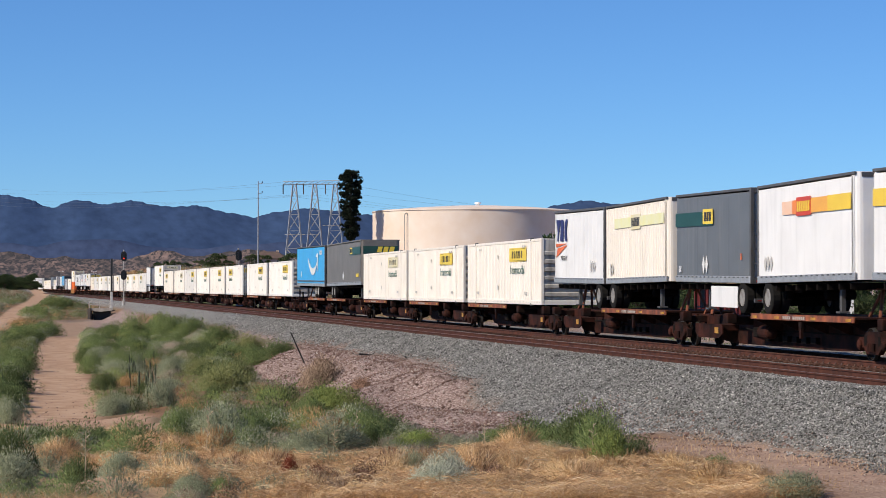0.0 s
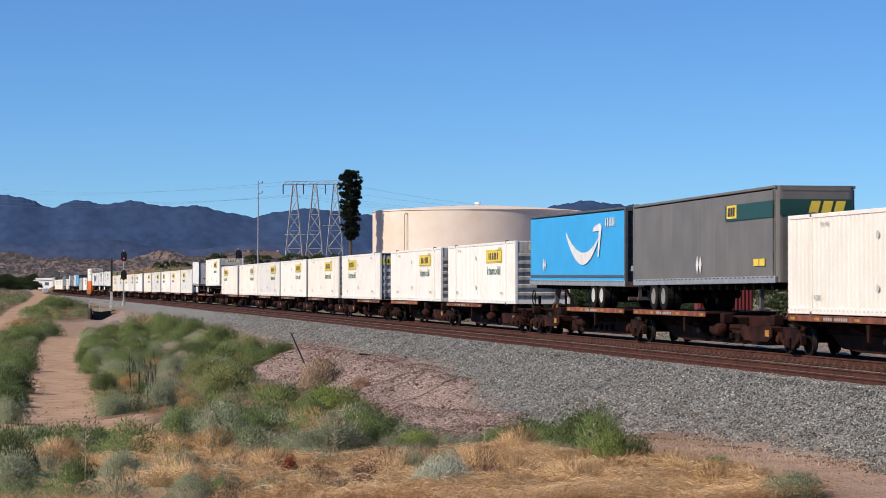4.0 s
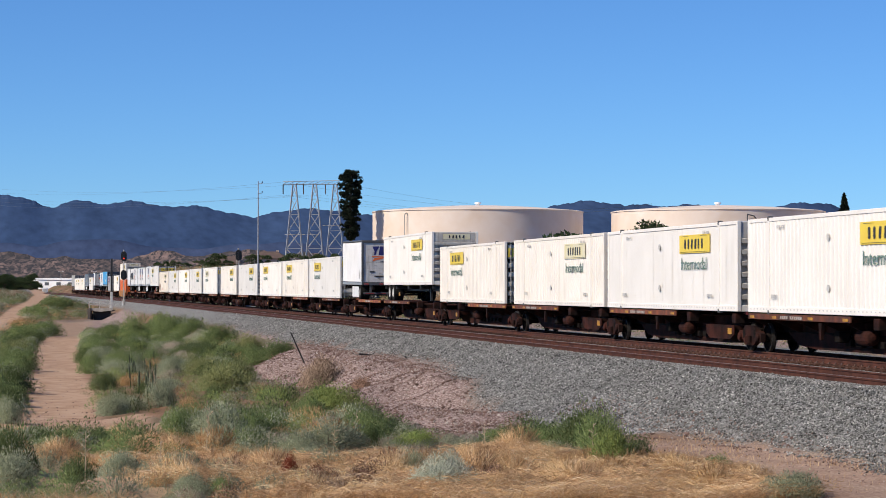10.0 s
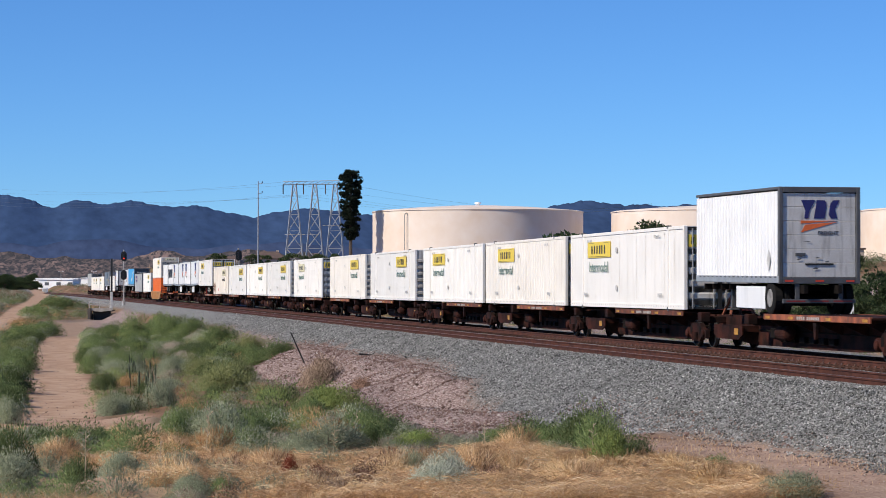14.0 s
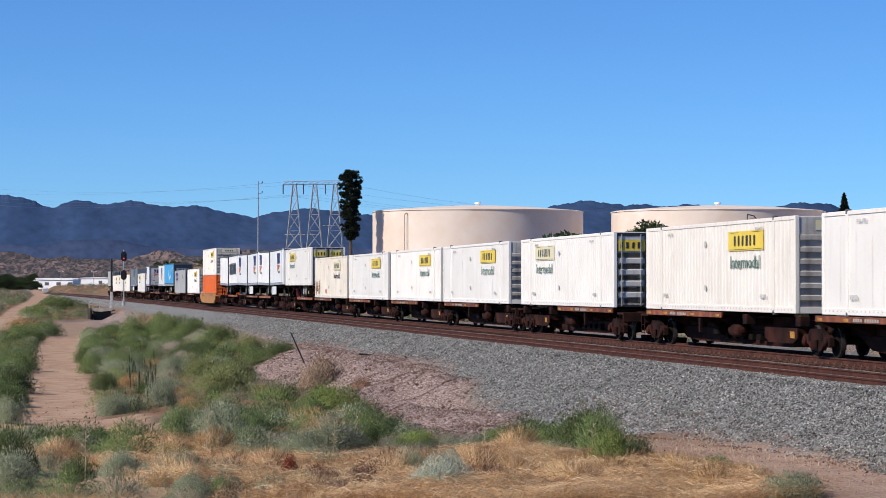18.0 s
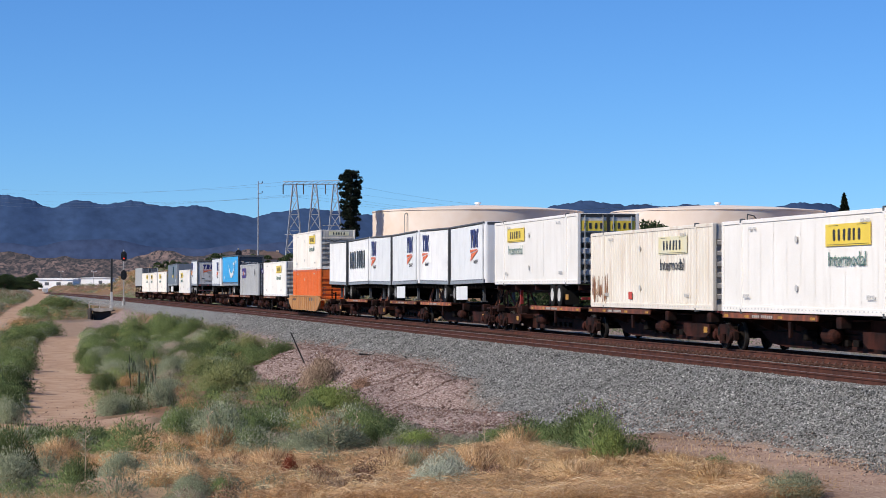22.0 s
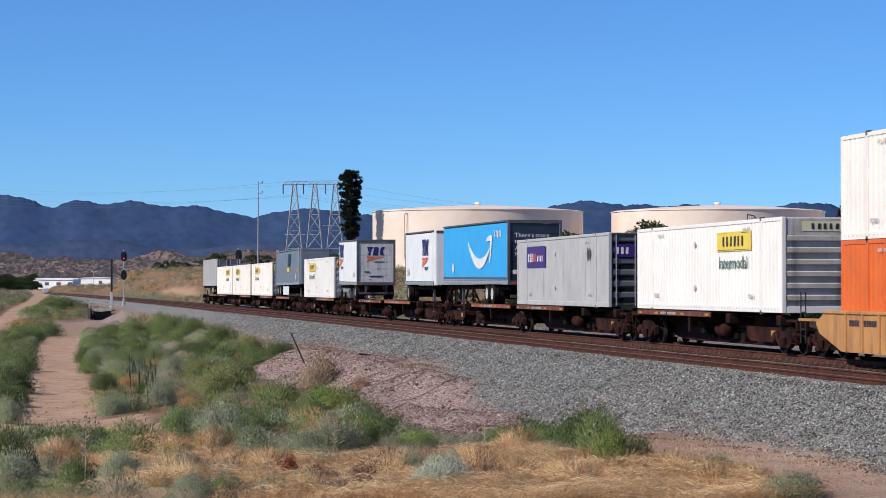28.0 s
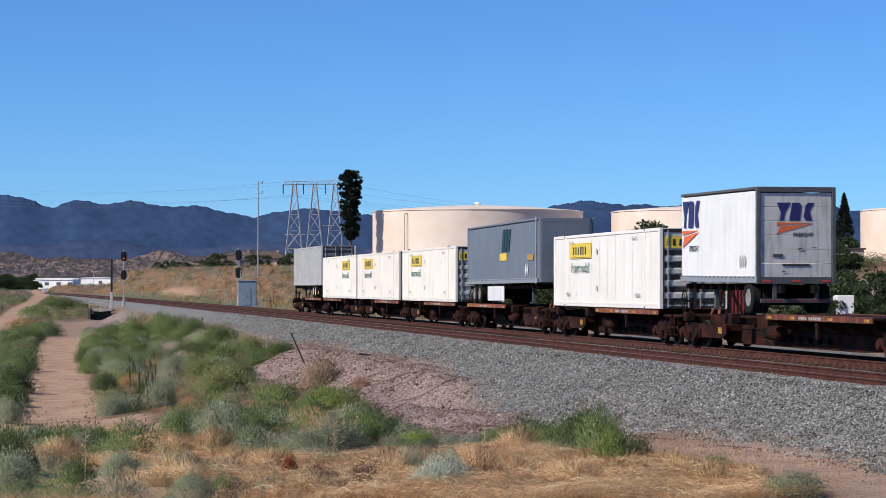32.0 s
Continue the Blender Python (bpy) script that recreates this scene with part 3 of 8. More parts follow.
def ridge(name, depth, crest, rows, deep, m, label, rough, seed, x0=-0.24, x1=0.24, n=260, foot=0.0):
    """A range of hills: its crest height by bearing, its slopes broken by gullies."""
    g = []
    u = np.linspace(x0, x1, n)
    top = crest(u)
    flat = np.convolve(np.pad(top, 20, mode='edge'), np.ones(41) / 41, mode='valid')
    for j in range(rows):
        f = j / (rows - 1)                   # 0 at the foot, 1 at the crest
        d = depth - deep * (1 - f)
        px, py = at_bearing(u, d)
        w = np.zeros(n)
        for k, amp in ((14.0, 1.0), (34.0, 0.6), (80.0, 0.35), (190.0, 0.2)):
            w += amp * wobble(u * k, f * 0.016 * k + 0.2 * np.sin(u * k * 0.7), 1.6, int(seed * 10 + k))
        z = foot + ((top if j == rows - 1 else flat) - foot) * f ** 0.8 + w * rough * (np.sin(f * pi) if j < rows - 1 else 0.0)
        g.append(np.stack([px, py, z], -1))
    px, py = at_bearing(u, depth + deep * 0.5)
    g.append(np.stack([px, py, top * 0.5], -1))
    co = np.concatenate(g)
    i = (np.arange(rows)[:, None] * n + np.arange(n - 1)[None]).ravel()
    me = quick_mesh(name, co, np.stack([i, i + 1, i + n + 1, i + n], -1), m)
    me.polygons.foreach_set("use_smooth", np.ones(len(me.polygons), bool))
    return thing(name, me, Matrix(), label, "mountains" if depth > 2000 else "hills", kind="structure")


def bumps(u, rows, floor):
    z = np.full(len(u), floor)
    for c, w, h in rows:
        z = np.maximum(z, floor + (h - floor) * np.exp(-np.abs((u - c) / w) ** 1.7))
    return z


def far_crest(u):
    left = bumps(u, [(-0.190, 0.030, 135.5), (-0.157, 0.018, 129), (-0.1335, 0.028, 127.5), (-0.110, 0.028, 119.5), (-0.055, 0.028, 116.5), (0.064, 0.030, 128), (0.084, 0.022, 122), (0.106, 0.030, 123), (0.155, 0.032, 125), (0.19, 0.03, 116)], 96)
    return left + 1.2 * np.sin(u * 160) + 0.8 * np.sin(u * 420 + 1) + 0.6 * np.sin(u * 1100) + 0.9 * np.abs(wobble(u * 900, 0 * u, 1.4, 17))


# the mountains' base colour carries the blue of distance haze
MOUNTAIN = mat("haze-tinted forested mountain", (0.044, 0.078, 0.158), (0.036, 0.064, 0.133), 1.0, scale=0.014, fine=0.07, stretch=(1, 0.2, 1), spec=0.0)
# brown rock and dark brush, both greyed in colour for distance haze
HILL = mat("scrub hill", (0.23, 0.165, 0.15), (0.085, 0.074, 0.074), 1.0, scale=0.16, fine=0.45, stretch=(0.5, 0.35, 1.0), dots=((0.045, 0.048, 0.055), 0.36, 0.75), spec=0.0)
ridge("mountain_range", 3400, far_crest, 22, 500, MOUNTAIN, "forested mountain range with blue haze in its colour", 0.45, 1.3, n=1300)
# blue haze is painted into the foothills too, nearly as deep as behind
FOOTHILL = mat("haze-tinted dry foothill", (0.055, 0.078, 0.146), (0.042, 0.063, 0.124), 1.0, scale=0.02, fine=0.1, stretch=(1, 0.2, 1), spec=0.0)


def foot_crest(u):
    return bumps(u, [(-0.19, 0.03, 56.0), (-0.15, 0.03, 62.0), (-0.11, 0.03, 50.0), (-0.07, 0.04, 57.0), (0.0, 0.05, 54.0), (0.08, 0.04, 62.0), (0.15, 0.05, 56.0)], 44) + 1.0 * np.sin(u * 260)


ridge("foothills", 2900, foot_crest, 12, 160, FOOTHILL, "low dry foothills with blue haze in their colour", 1.0, 2.2, n=700)


def hill_crest(u):
    return bumps(u, [(-0.20, 0.05, 26.0), (-0.165, 0.035, 21.0), (-0.120, 0.030, 25.0), (-0.085, 0.035, 26.0), (-0.06, 0.03, 24.0), (-0.03, 0.03, 18), (0.05, 0.1, 15)], 8) + 0.6 * np.sin(u * 300) + 0.4 * np.sin(u * 800)


ridge("scrub_hills", 1500, hill_crest, 14, 34, HILL, "brown boulder-strewn scrub hills", 1.1, 4.0)

# ---------------------------------------------------------------- water tanks
TANK = mat("beige tank paint", (0.80, 0.68, 0.57), (0.76, 0.635, 0.53), 0.6, scale=0.05, fine=0.25)


def water_tank(cx, cy, radius, z0, z1, label):
    ob = thing("water_tank", None, Matrix.Translation((cx, cy, 0)), label, "water tank", "water tanks")
    n = 96
    part("shell", Geo().lathe((0, 0, z0), (0, 0, 1), [(0, radius), (z1 - z0, radius)], n, False).mesh("shell", TANK, smooth=True), ob)
    part("roof", Geo().lathe((0, 0, z1), (0, 0, 1), [(0, radius + 0.15), (0.18, radius + 0.15), (0.34, radius * 0.98), (1.05, radius * 0.6), (1.5, radius * 0.25), (1.6, 0.05)], n).mesh("roof", TANK), ob, "low domed roof")
    part("roof_vent", Geo().lathe((0, 0, z1 + 1.5), (0, 0, 1), [(0, 0.5), (0.5, 0.5), (0.55, 0.8), (0.8, 0.7), (0.95, 0.1)], 12).mesh("vent", COOL), ob, "pale roof vent")
    return ob


def wall_ladder(ob, radius, bearing, z0, z1):
    a = radians(bearing)
    x, y = radius * sin(a), radius * cos(a)
    r = part("ladder_cage", Geo().tube((x - 0.35, y - 0.5, z0), (x - 0.35, y - 0.5, z1), 0.09, 6).tube((x + 0.45, y - 0.5, z0), (x + 0.45, y - 0.5, z1), 0.09, 6).tube((x - 0.35, y - 0.5, z1), (x + 0.05, y - 0.5, z1 + 0.5), 0.09, 6).tube((x + 0.45, y - 0.5, z1), (x + 0.05, y - 0.5, z1 + 0.5), 0.09, 6).mesh("cage", GREY_END), ob, "grey ladder cage")
    return r


tx, ty = at_bearing(0.01497, 512.0)
tank = water_tank(tx, ty, 23.2, 5.0, 18.3, "large beige steel water tank with a low domed roof")
wall_ladder(tank, 23.2, 180 + 11.6 - (-1) * 41.5, 8.0, 17.3)
tx, ty = at_bearing(0.1183, 512.0)
tank2 = water_tank(tx, ty, 23.4, 5.0, 18.3, "large beige water tank behind the train")
part("overflow_pipe", Geo().tube((-1.0, -23.8, 8), (-1.0, -23.8, 17.3), 0.12, 6).tube((-1.0, -23.8, 17.3), (0.5, -23.8, 16.9), 0.12, 6).tube((0.5, -23.8, 16.9), (1.4, -23.8, 15.6), 0.12, 6).mesh("pipe", TRIM), tank2, "dark bent pipe")
tx, ty = at_bearing(0.2255, 500.0)
water_tank(tx, ty, 22.5, 4.0, 18.3, "third beige water tank partly behind bushes")

# ---------------------------------------------------------------- signals beside the track
SIG_STEEL = mat("weathered mast paint", (0.42, 0.40, 0.38), (0.30, 0.28, 0.26), 0.5, scale=3)
SIG_BLACK = mat("signal black", (0.012, 0.012, 0.012), rough=0.5)
LAMP_RED = bpy.data.materials.new("red signal lamp")
LAMP_RED.use_nodes = True
LAMP_RED.node_tree.nodes["Principled BSDF"].inputs["Base Color"].default_value = (0.5, 0.02, 0.01, 1)
LAMP_RED.node_tree.nodes["Principled BSDF"].inputs["Emission Color"].default_value = (1.0, 0.05, 0.02, 1)
LAMP_RED.node_tree.nodes["Principled BSDF"].inputs["Emission Strength"].default_value = 0.6
LENS = mat("dark lens", (0.02, 0.02, 0.025), rough=0.1)


def signal_mast(x, y, z0, heads, lit, label):
    ob = thing("railway_signal", None, pose(x, y, z0), label, "railway signal", "railway signals")
    top = heads[0] - z0
    part("mast", Geo().tube((0, 0, 0), (0, 0, top + 0.9), 0.09, 10).mesh("mast", SIG_STEEL), ob, "pale steel mast")
    part("base", Geo().box(-0.3, -0.3, 0, 0.3, 0.3, 0.35, 0.03).lathe((0, 0, 0.35), (0, 0, 1), [(0, 0.2), (0.9, 0.14), (1.0, 0.1)], 10).mesh("base", SIG_STEEL), ob, "concrete and iron base")
    for k, hz in enumerate(heads):
        z = hz - z0
        o = []
        for i in range(24):
            a = 2 * pi * i / 24
            o.append((0.40 * cos(a), z + (0.28 if sin(a) > 0 else -0.28) + 0.40 * sin(a)))
        hd = part("signal_head", Geo().slab(o, "y", -0.3, -0.24).box(-0.22, -0.24, z - 0.5, 0.22, 0.05, z + 0.5, 0.03).mesh("head", SIG_BLACK), ob, "black oval signal head")
        for j in (-1, 0, 1):
            part("lamp_hood", Geo().lathe((0, -0.3, z + j * 0.30), (0, -1, 0), [(0, 0.13), (0.3, 0.13)], 10).mesh("hood", SIG_BLACK), hd)
            on = lit and k == 0 and j == -1
            part("lens", Geo().lathe((0, -0.3, z + j * 0.30), (0, -1, 0), [(0, 0.11), (0.302 if on else 0.05, 0.11 if on else 0.09)], 10).mesh("lens", LAMP_RED if on else LENS), hd, "glowing red lamp" if on else "")
    part("ladder", Geo().tube((-0.2, 0.5, 0.2), (-0.2, 0.25, top), 0.025, 5).tube((0.2, 0.5, 0.2), (0.2, 0.25, top), 0.025, 5).mesh("ladder", SIG_STEEL), ob)
    return ob


sx, sy = at_bearing(-0.1375, 318.0)
signal_mast(sx, sy, -1.0, (6.2, 3.65), True, "two-headed railway signal with a red lamp, beside the track")
sx, sy = at_bearing(-0.0881, 292.0)
signal_mast(sx, sy, -0.55, (6.0, 3.8), False, "two-headed black railway signal beside an equipment cabinet")
# ---------------------------------------------------------------- by the track: post, culvert, cabinet
POST_WHITE = mat("white post paint", (0.62, 0.61, 0.58), (0.45, 0.44, 0.42), 0.6, scale=3)
CONCRETE = mat("old concrete", (0.36, 0.33, 0.30), (0.27, 0.25, 0.22), 0.9, scale=1.5, bump=0.3)
# darker tone of the concrete, for the wing wall
DARK_CONCRETE = mat("dark concrete", (0.10, 0.085, 0.075), (0.06, 0.052, 0.046), 0.9, scale=1.5, bump=0.3)
CABINET = mat("blue-grey steel cabinet", (0.20, 0.25, 0.31), (0.16, 0.20, 0.25), 0.4, scale=2)
px_, py_ = at_bearing(-0.1427, 305.0)
post = thing("track_post", None, pose(px_, py_, -1.25, 0, 0, 0), "tall dark post with a white lower half beside the track", "post")
part("upper_post", Geo().box(-0.13, -0.13, 2.6, 0.13, 0.13, 7.0, 0.02).mesh("up", BLACK), post, "dark upper half")
part("lower_post", Geo().box(-0.15, -0.15, 0.0, 0.15, 0.15, 2.6, 0.02).mesh("lo", POST_WHITE), post, "white lower half")

cx_, cy_ = at_bearing(-0.1492, 300.0)
culvert = thing("culvert", None, pose(cx_, cy_, -3.05, 0, 0, -12), "concrete culvert headwall with a pipe railing beside a track", "culvert")
part("wing_wall", Geo().slab([(-1.1, 0.0), (-0.75, 0.0), (-0.75, 2.3), (-1.1, 2.3)], "y", -0.3, 1.2).mesh("w", DARK_CONCRETE), culvert, "concrete wing wall")
part("head_wall", Geo().slab([(-0.75, 1.95), (0.5, 1.85), (1.9, 2.0), (1.9, 2.3), (-0.75, 2.3)], "y", 0.5, 0.9).mesh("h", CONCRETE), culvert, "concrete head wall")
# black walls and a black back plate stand in for the shade inside
part("barrel", Geo().box(-0.75, 0.9, 0.0, -0.6, 5.0, 1.6).box(1.45, 0.9, 0.0, 1.6, 5.0, 1.6).box(-0.75, 0.9, 1.9, 1.6, 5.0, 2.05).box(-0.75, 1.6, 0.0, 1.6, 1.7, 2.0).mesh("b", BLACK), culvert, "culvert opening, its inner shade made with black sheets")
for x in (-1.0, 0.3, 1.6):
    part("rail_post", shared("railpost", lambda: Geo().tube((0, 0.7, 2.3), (0, 0.7, 3.2), 0.05, 8).mesh("rp", SIG_STEEL)), culvert, at=(x, 0, 0))
for z in (2.8, 3.18):
    part("railing", shared("railing", lambda: Geo().tube((-1.1, 0.7, 0), (1.7, 0.7, 0), 0.05, 8).mesh("rl", SIG_STEEL)), culvert, at=(0, 0, z))

bx_, by_ = at_bearing(-0.0841, 291.0)
cab = thing("equipment_cabinet", None, pose(bx_, by_, -0.6, 0, 0, -8), "blue-grey steel equipment cabinet beside a railway signal", "cabinet")
part("body", Geo().box(-1.1, -0.9, 0.15, 1.1, 0.9, 3.3, 0.03).mesh("body", CABINET), cab)
part("roof_cap", Geo().box(-1.2, -1.0, 3.3, 1.2, 1.0, 3.42, 0.03).mesh("cap", CABINET), cab)
part("plinth", Geo().box(-1.2, -1.0, -0.3, 1.2, 1.0, 0.15, 0.02).mesh("pl", CONCRETE), cab, "concrete plinth")
d = part("door", Geo().box(-0.42, -0.95, 0.3, 0.42, -0.91, 2.6, 0.015).mesh("door", CABINET), cab, "steel door")
part("door_handle", Geo().box(-0.03, -1.0, 1.35, 0.03, -0.95, 1.6, 0.01).mesh("dh", BLACK), d)
plat = thing("signal_platform", None, pose(bx_, by_, 3.0), "small steel platform with railings at a railway signal", "platform")
part("grating", Geo().box(-1.0, -0.5, 0, 0.9, 0.5, 0.06).mesh("gr", SIG_STEEL), plat)
for x in (-0.95, 0.0, 0.85):
    part("rail_post", shared("pfpost", lambda: Geo().tube((0, -0.45, 0), (0, -0.45, 1.1), 0.035, 6).mesh("pp", SIG_STEEL)), plat, at=(x, 0, 0))
for z in (0.55, 1.1):
    part("railing", shared("pfrail", lambda: Geo().tube((-0.95, -0.45, 0), (0.85, -0.45, 0), 0.035, 6).mesh("pr", SIG_STEEL)), plat, at=(0, 0, z))
part("support", Geo().tube((0.75, 0.2, -3.2), (0.75, 0.2, 0), 0.05, 6).mesh("sp", SIG_STEEL), plat)

# leaning stake on the gravel bank
kx, ky, kz = 13.81, 106.5, float(height(13.81, 106.5))
stake = thing("leaning_stake", None, pose(kx, ky, kz - 0.2, 0, -24, 0), "thin dark stake leaning on a gravel bank", "stake")
part("stake", Geo().box(-0.032, -0.025, 0, 0.032, 0.025, 1.68, 0.006).mesh("stake", BLACK), stake)
for lx, ly, a in ((15.9, 101.0, 20), (16.2, 93.0, 75), (15.8, 97.0, 40)):
    db = thing("driftwood", None, pose(lx, ly, float(height(lx, ly)) + 0.04, 0, 6, a), "short dark broken branch on the gravel bank", "branch", "branches")
    part("branch", shared("dbranch", lambda: Geo().tube((-0.5, 0, 0), (0.5, 0, 0.03), 0.045, 6, 0.03).tube((0.1, 0, 0.02), (0.4, 0.2, 0.14), 0.025, 5).mesh("db", BLACK)), db)

# ---------------------------------------------------------------- power line
GALV = mat("galvanised steel", (0.46, 0.46, 0.46), (0.34, 0.34, 0.35), 0.5, 0.4, scale=2)


def lattice_tower(x, y, z0, top, span, label):
    """Three lattice legs under one trussed cross arm."""
    ob = thing("transmission_tower", None, pose(x, y, z0, 0, 0, -10.8), label, "power tower")
    H = top - z0
    for c in (-0.30, 0.06, 0.42):
        xc = c * span
        leg = Geo()
        w0, w1 = (1.7 if c < -0.3 else 2.7), 0.45
        steps = 5
        for sx in (-1, 1):
            for sy in (-1, 1):
                leg.tube((xc + sx * w0, sy * w0 * 0.7, 0), (xc + sx * w1, sy * w1, H - 1.0), 0.17, 5)
        for j in range(steps):
            f0, f1 = (j / steps) ** 0.85, ((j + 1) / steps) ** 0.85
            a0, a1 = w0 + (w1 - w0) * f0, w0 + (w1 - w0) * f1
            for sy in (-1, 1):
                s = 1 if j % 2 else -1
                leg.tube((xc + s * a0, sy * a0 * 0.7, f0 * (H - 1)), (xc - s * a1, sy * a1 * 0.7, f1 * (H - 1)), 0.06, 4)
                leg.tube((xc - s * a0, sy * a0 * 0.7, f0 * (H - 1)), (xc + s * a1, sy * a1 * 0.7, f1 * (H - 1)), 0.09, 4)
                leg.tube((xc - a1, sy * a1 * 0.7, f1 * (H - 1)), (xc + a1, sy * a1 * 0.7, f1 * (H - 1)), 0.07, 4)
        part("lattice_leg", leg.mesh("leg", GALV), ob)
    arm = Geo()
    n = 9
    for zz, yy in ((H - 1.0, -0.5), (H - 1.0, 0.5), (H, 0.0)):
        arm.tube((-0.5 * span, yy, zz if zz < H else H - 0.3), (0.5 * span, yy, zz), 0.10, 5)
    for i in range(n):
        x0, x1 = (-0.5 + i / n) * span, (-0.5 + (i + 1) / n) * span
        arm.tube((x0, -0.5, H - 1), (x1, 0, H - 0.1), 0.06, 4)
        arm.tube((x0, 0.5, H - 1), (x1, 0, H - 0.1), 0.06, 4)
    part("cross_arm", arm.mesh("arm", GALV), ob)
    part("tie_beam", Geo().tube((-0.47 * span, 0, H * 0.40), (0.10 * span, 0, H * 0.40), 0.10, 5).mesh("tb", GALV), ob)
    part("tie_beam", Geo().tube((0.2 * span, 0, H * 0.50), (0.5 * span, 0, H * 0.50), 0.10, 5).mesh("tb", GALV), ob)
    for c in (-0.5, -0.14, 0.25):
        part("insulator", shared("insul", lambda: Geo().lathe((0, 0, -2.8), (0, 0, 1), [(0, 0.06), (0.1, 0.16), (2.6, 0.16), (2.8, 0.05)], 8).mesh("ins", TRIM)), ob, "long insulator string", (c * span, 0, H - 1))
    return ob


tx, ty = at_bearing(-0.0567, 640.0)
lattice_tower(tx, ty, 6.5, 31.3, 15.6, "tall steel lattice transmission tower")
px_, py_ = at_bearing(-0.0796, 360.0)
pole = thing("power_pole", None, pose(px_, py_, 3.5, 0, 0, -11), "slim grey steel pole with short cross arms", "power pole")
part("pole", Geo().tube((0, 0, 0), (0, 0, 14.9), 0.13, 8, 0.07).mesh("pole", GALV), pole)
for z in (13.0, 14.5):
    part("cross_arm", shared("parm", lambda: Geo().tube((-0.05, 0, 0), (0.65, 0, 0.05), 0.04, 6).mesh("pa", GALV)), pole, at=(0, 0, z))
for z in (13.1, 14.6):
    part("insulator", shared("pins", lambda: Geo().lathe((0.6, 0, 0), (0, 0, 1), [(0, 0.05), (0.08, 0.09), (0.3, 0.05)], 8).mesh("pi", TRIM)), pole, at=(0, 0, z))


def cable(start, end, sag, r, label):
    g = Geo()
    n = 16
    p = [Vector(start).lerp(Vector(end), i / n) - Vector((0, 0, 4 * sag * (i / n) * (1 - i / n))) for i in range(n + 1)]
    for q in p:
        g.v += [(q.x + r * 0.7 * a, q.y + r * 0.7 * c, q.z + r * 0.7 * d) for a, c, d in ((1, 0, 1), (1, 0, -1), (-1, 0, -1), (-1, 0, 1))]
    for i in range(n):
        for j in range(4):
            g.f.append((4 * i + j, 4 * i + (j + 1) % 4, 4 * i + 4 + (j + 1) % 4, 4 * i + 4 + j))
            g.m.append(0)
    return thing("power_cable", g.mesh("cable", TRIM), Matrix(), label, "cable", "power cables")


for k, (u, z) in enumerate(((-0.0685, 27.3), (-0.0600, 27.3), (-0.0510, 27.3), (-0.0685, 30.9), (-0.0460, 30.9))):
    ax, ay = at_bearing(u, 640.0)
    ex, ey = at_bearing(-0.225, 1500.0 + 30 * k)
    cable((ax, ay, z), (ex, ey, 62.0 + 4 * k), 6.0, 0.024, "thin power cable running to the hills")
    ex, ey = at_bearing(0.09, 900.0 + 40 * k)
    cable((ax, ay, z), (ex, ey, 34.0 + 1.5 * k), 5.0, 0.024, "thin power cable over the tanks")

# ---------------------------------------------------------------- buildings far off
SHED = mat("white shed wall", (0.88, 0.88, 0.87), (0.80, 0.80, 0.80), 0.6, scale=0.2)
# for flat door panels; a doorway's shade is put into the colour
SHED_DARK = mat("shadowed opening", (0.10, 0.11, 0.13), (0.08, 0.085, 0.10), 0.7, scale=0.3)
TILE_ROOF = mat("brown tile roof", (0.12, 0.078, 0.062), (0.09, 0.06, 0.05), 0.9, scale=0.8)
STUCCO = mat("tan stucco", (0.50, 0.40, 0.31), (0.44, 0.35, 0.27), 0.9, scale=0.5)


def shed(u, d, wide, z0, z1, label, doors=2):
    x, y = at_bearing(u, d)
    ob = thing("warehouse", None, pose(x, y, z0, 0, 0, -26), label, "building", "far sheds")
    h = z1 - z0
    part("wall", Geo().box(0, 0, -1.5, wide, 8, h, 0.05).mesh("w", SHED), ob)
    part("roof", Geo().slab([(-0.3, h), (wide + 0.3, h), (wide + 0.3, h + 0.25), (wide / 2, h + 0.45), (-0.3, h + 0.25)], "y", -0.4, 8.4).mesh("r", SHED), ob)
    for i in range(doors):
        part("dock_door", Geo().box(0, -0.06, 0.2, wide * 0.12, -0.01, h * 0.62, 0.02).mesh("d", SHED_DARK), ob, "dark loading door", ((i + 0.6) * wide / doors, 0, 0))
    return ob


shed(-0.1790, 1100, 26, 2.9, 5.7, "long white warehouse far off", 1)
shed(-0.1560, 1080, 15, 3.0, 5.9, "white warehouse far off", 1)
shed(-0.1460, 1090, 9, 3.2, 5.6, "small white shed far off", 1)
shed(-0.1515, 1130, 14, 3.2, 5.9, "white warehouse behind a smaller shed far off", 1)
shed(-0.1745, 1040, 17, 2.4, 5.0, "low white warehouse with dark doors far off", 3)


LAMP_HEAD = mat("pale lamp housing", (0.80, 0.80, 0.78), rough=0.4)
for u, d in ((-0.1645, 1030.0), (-0.1504, 1030.0)):
    lx, ly = at_bearing(u, d)
    lamp = thing("street_lamp", None, pose(lx, ly, float(height(lx, ly)) - 0.2, 0, 0, -10), "slim grey street lamp near white sheds", "street lamp", "street lamps")
    part("pole", shared("lamppole", lambda: Geo().tube((0, 0, 0), (0, 0, 6.6), 0.12, 8, 0.08).mesh("p", GALV)), lamp)
    part("arm", shared("lamparm", lambda: Geo().tube((-0.9, 0, 6.5), (0.9, 0, 6.5), 0.06, 6).mesh("a", GALV)), lamp)
    for x in (-0.9, 0.9):
        part("lamp_head", shared("lamphead", lambda: Geo().box(-0.38, -0.2, 6.38, 0.38, 0.2, 6.6, 0.05).mesh("h", LAMP_HEAD)), lamp, "pale lamp head", (x, 0, 0))
rx_, ry_ = at_bearing(-0.1713, 880.0)
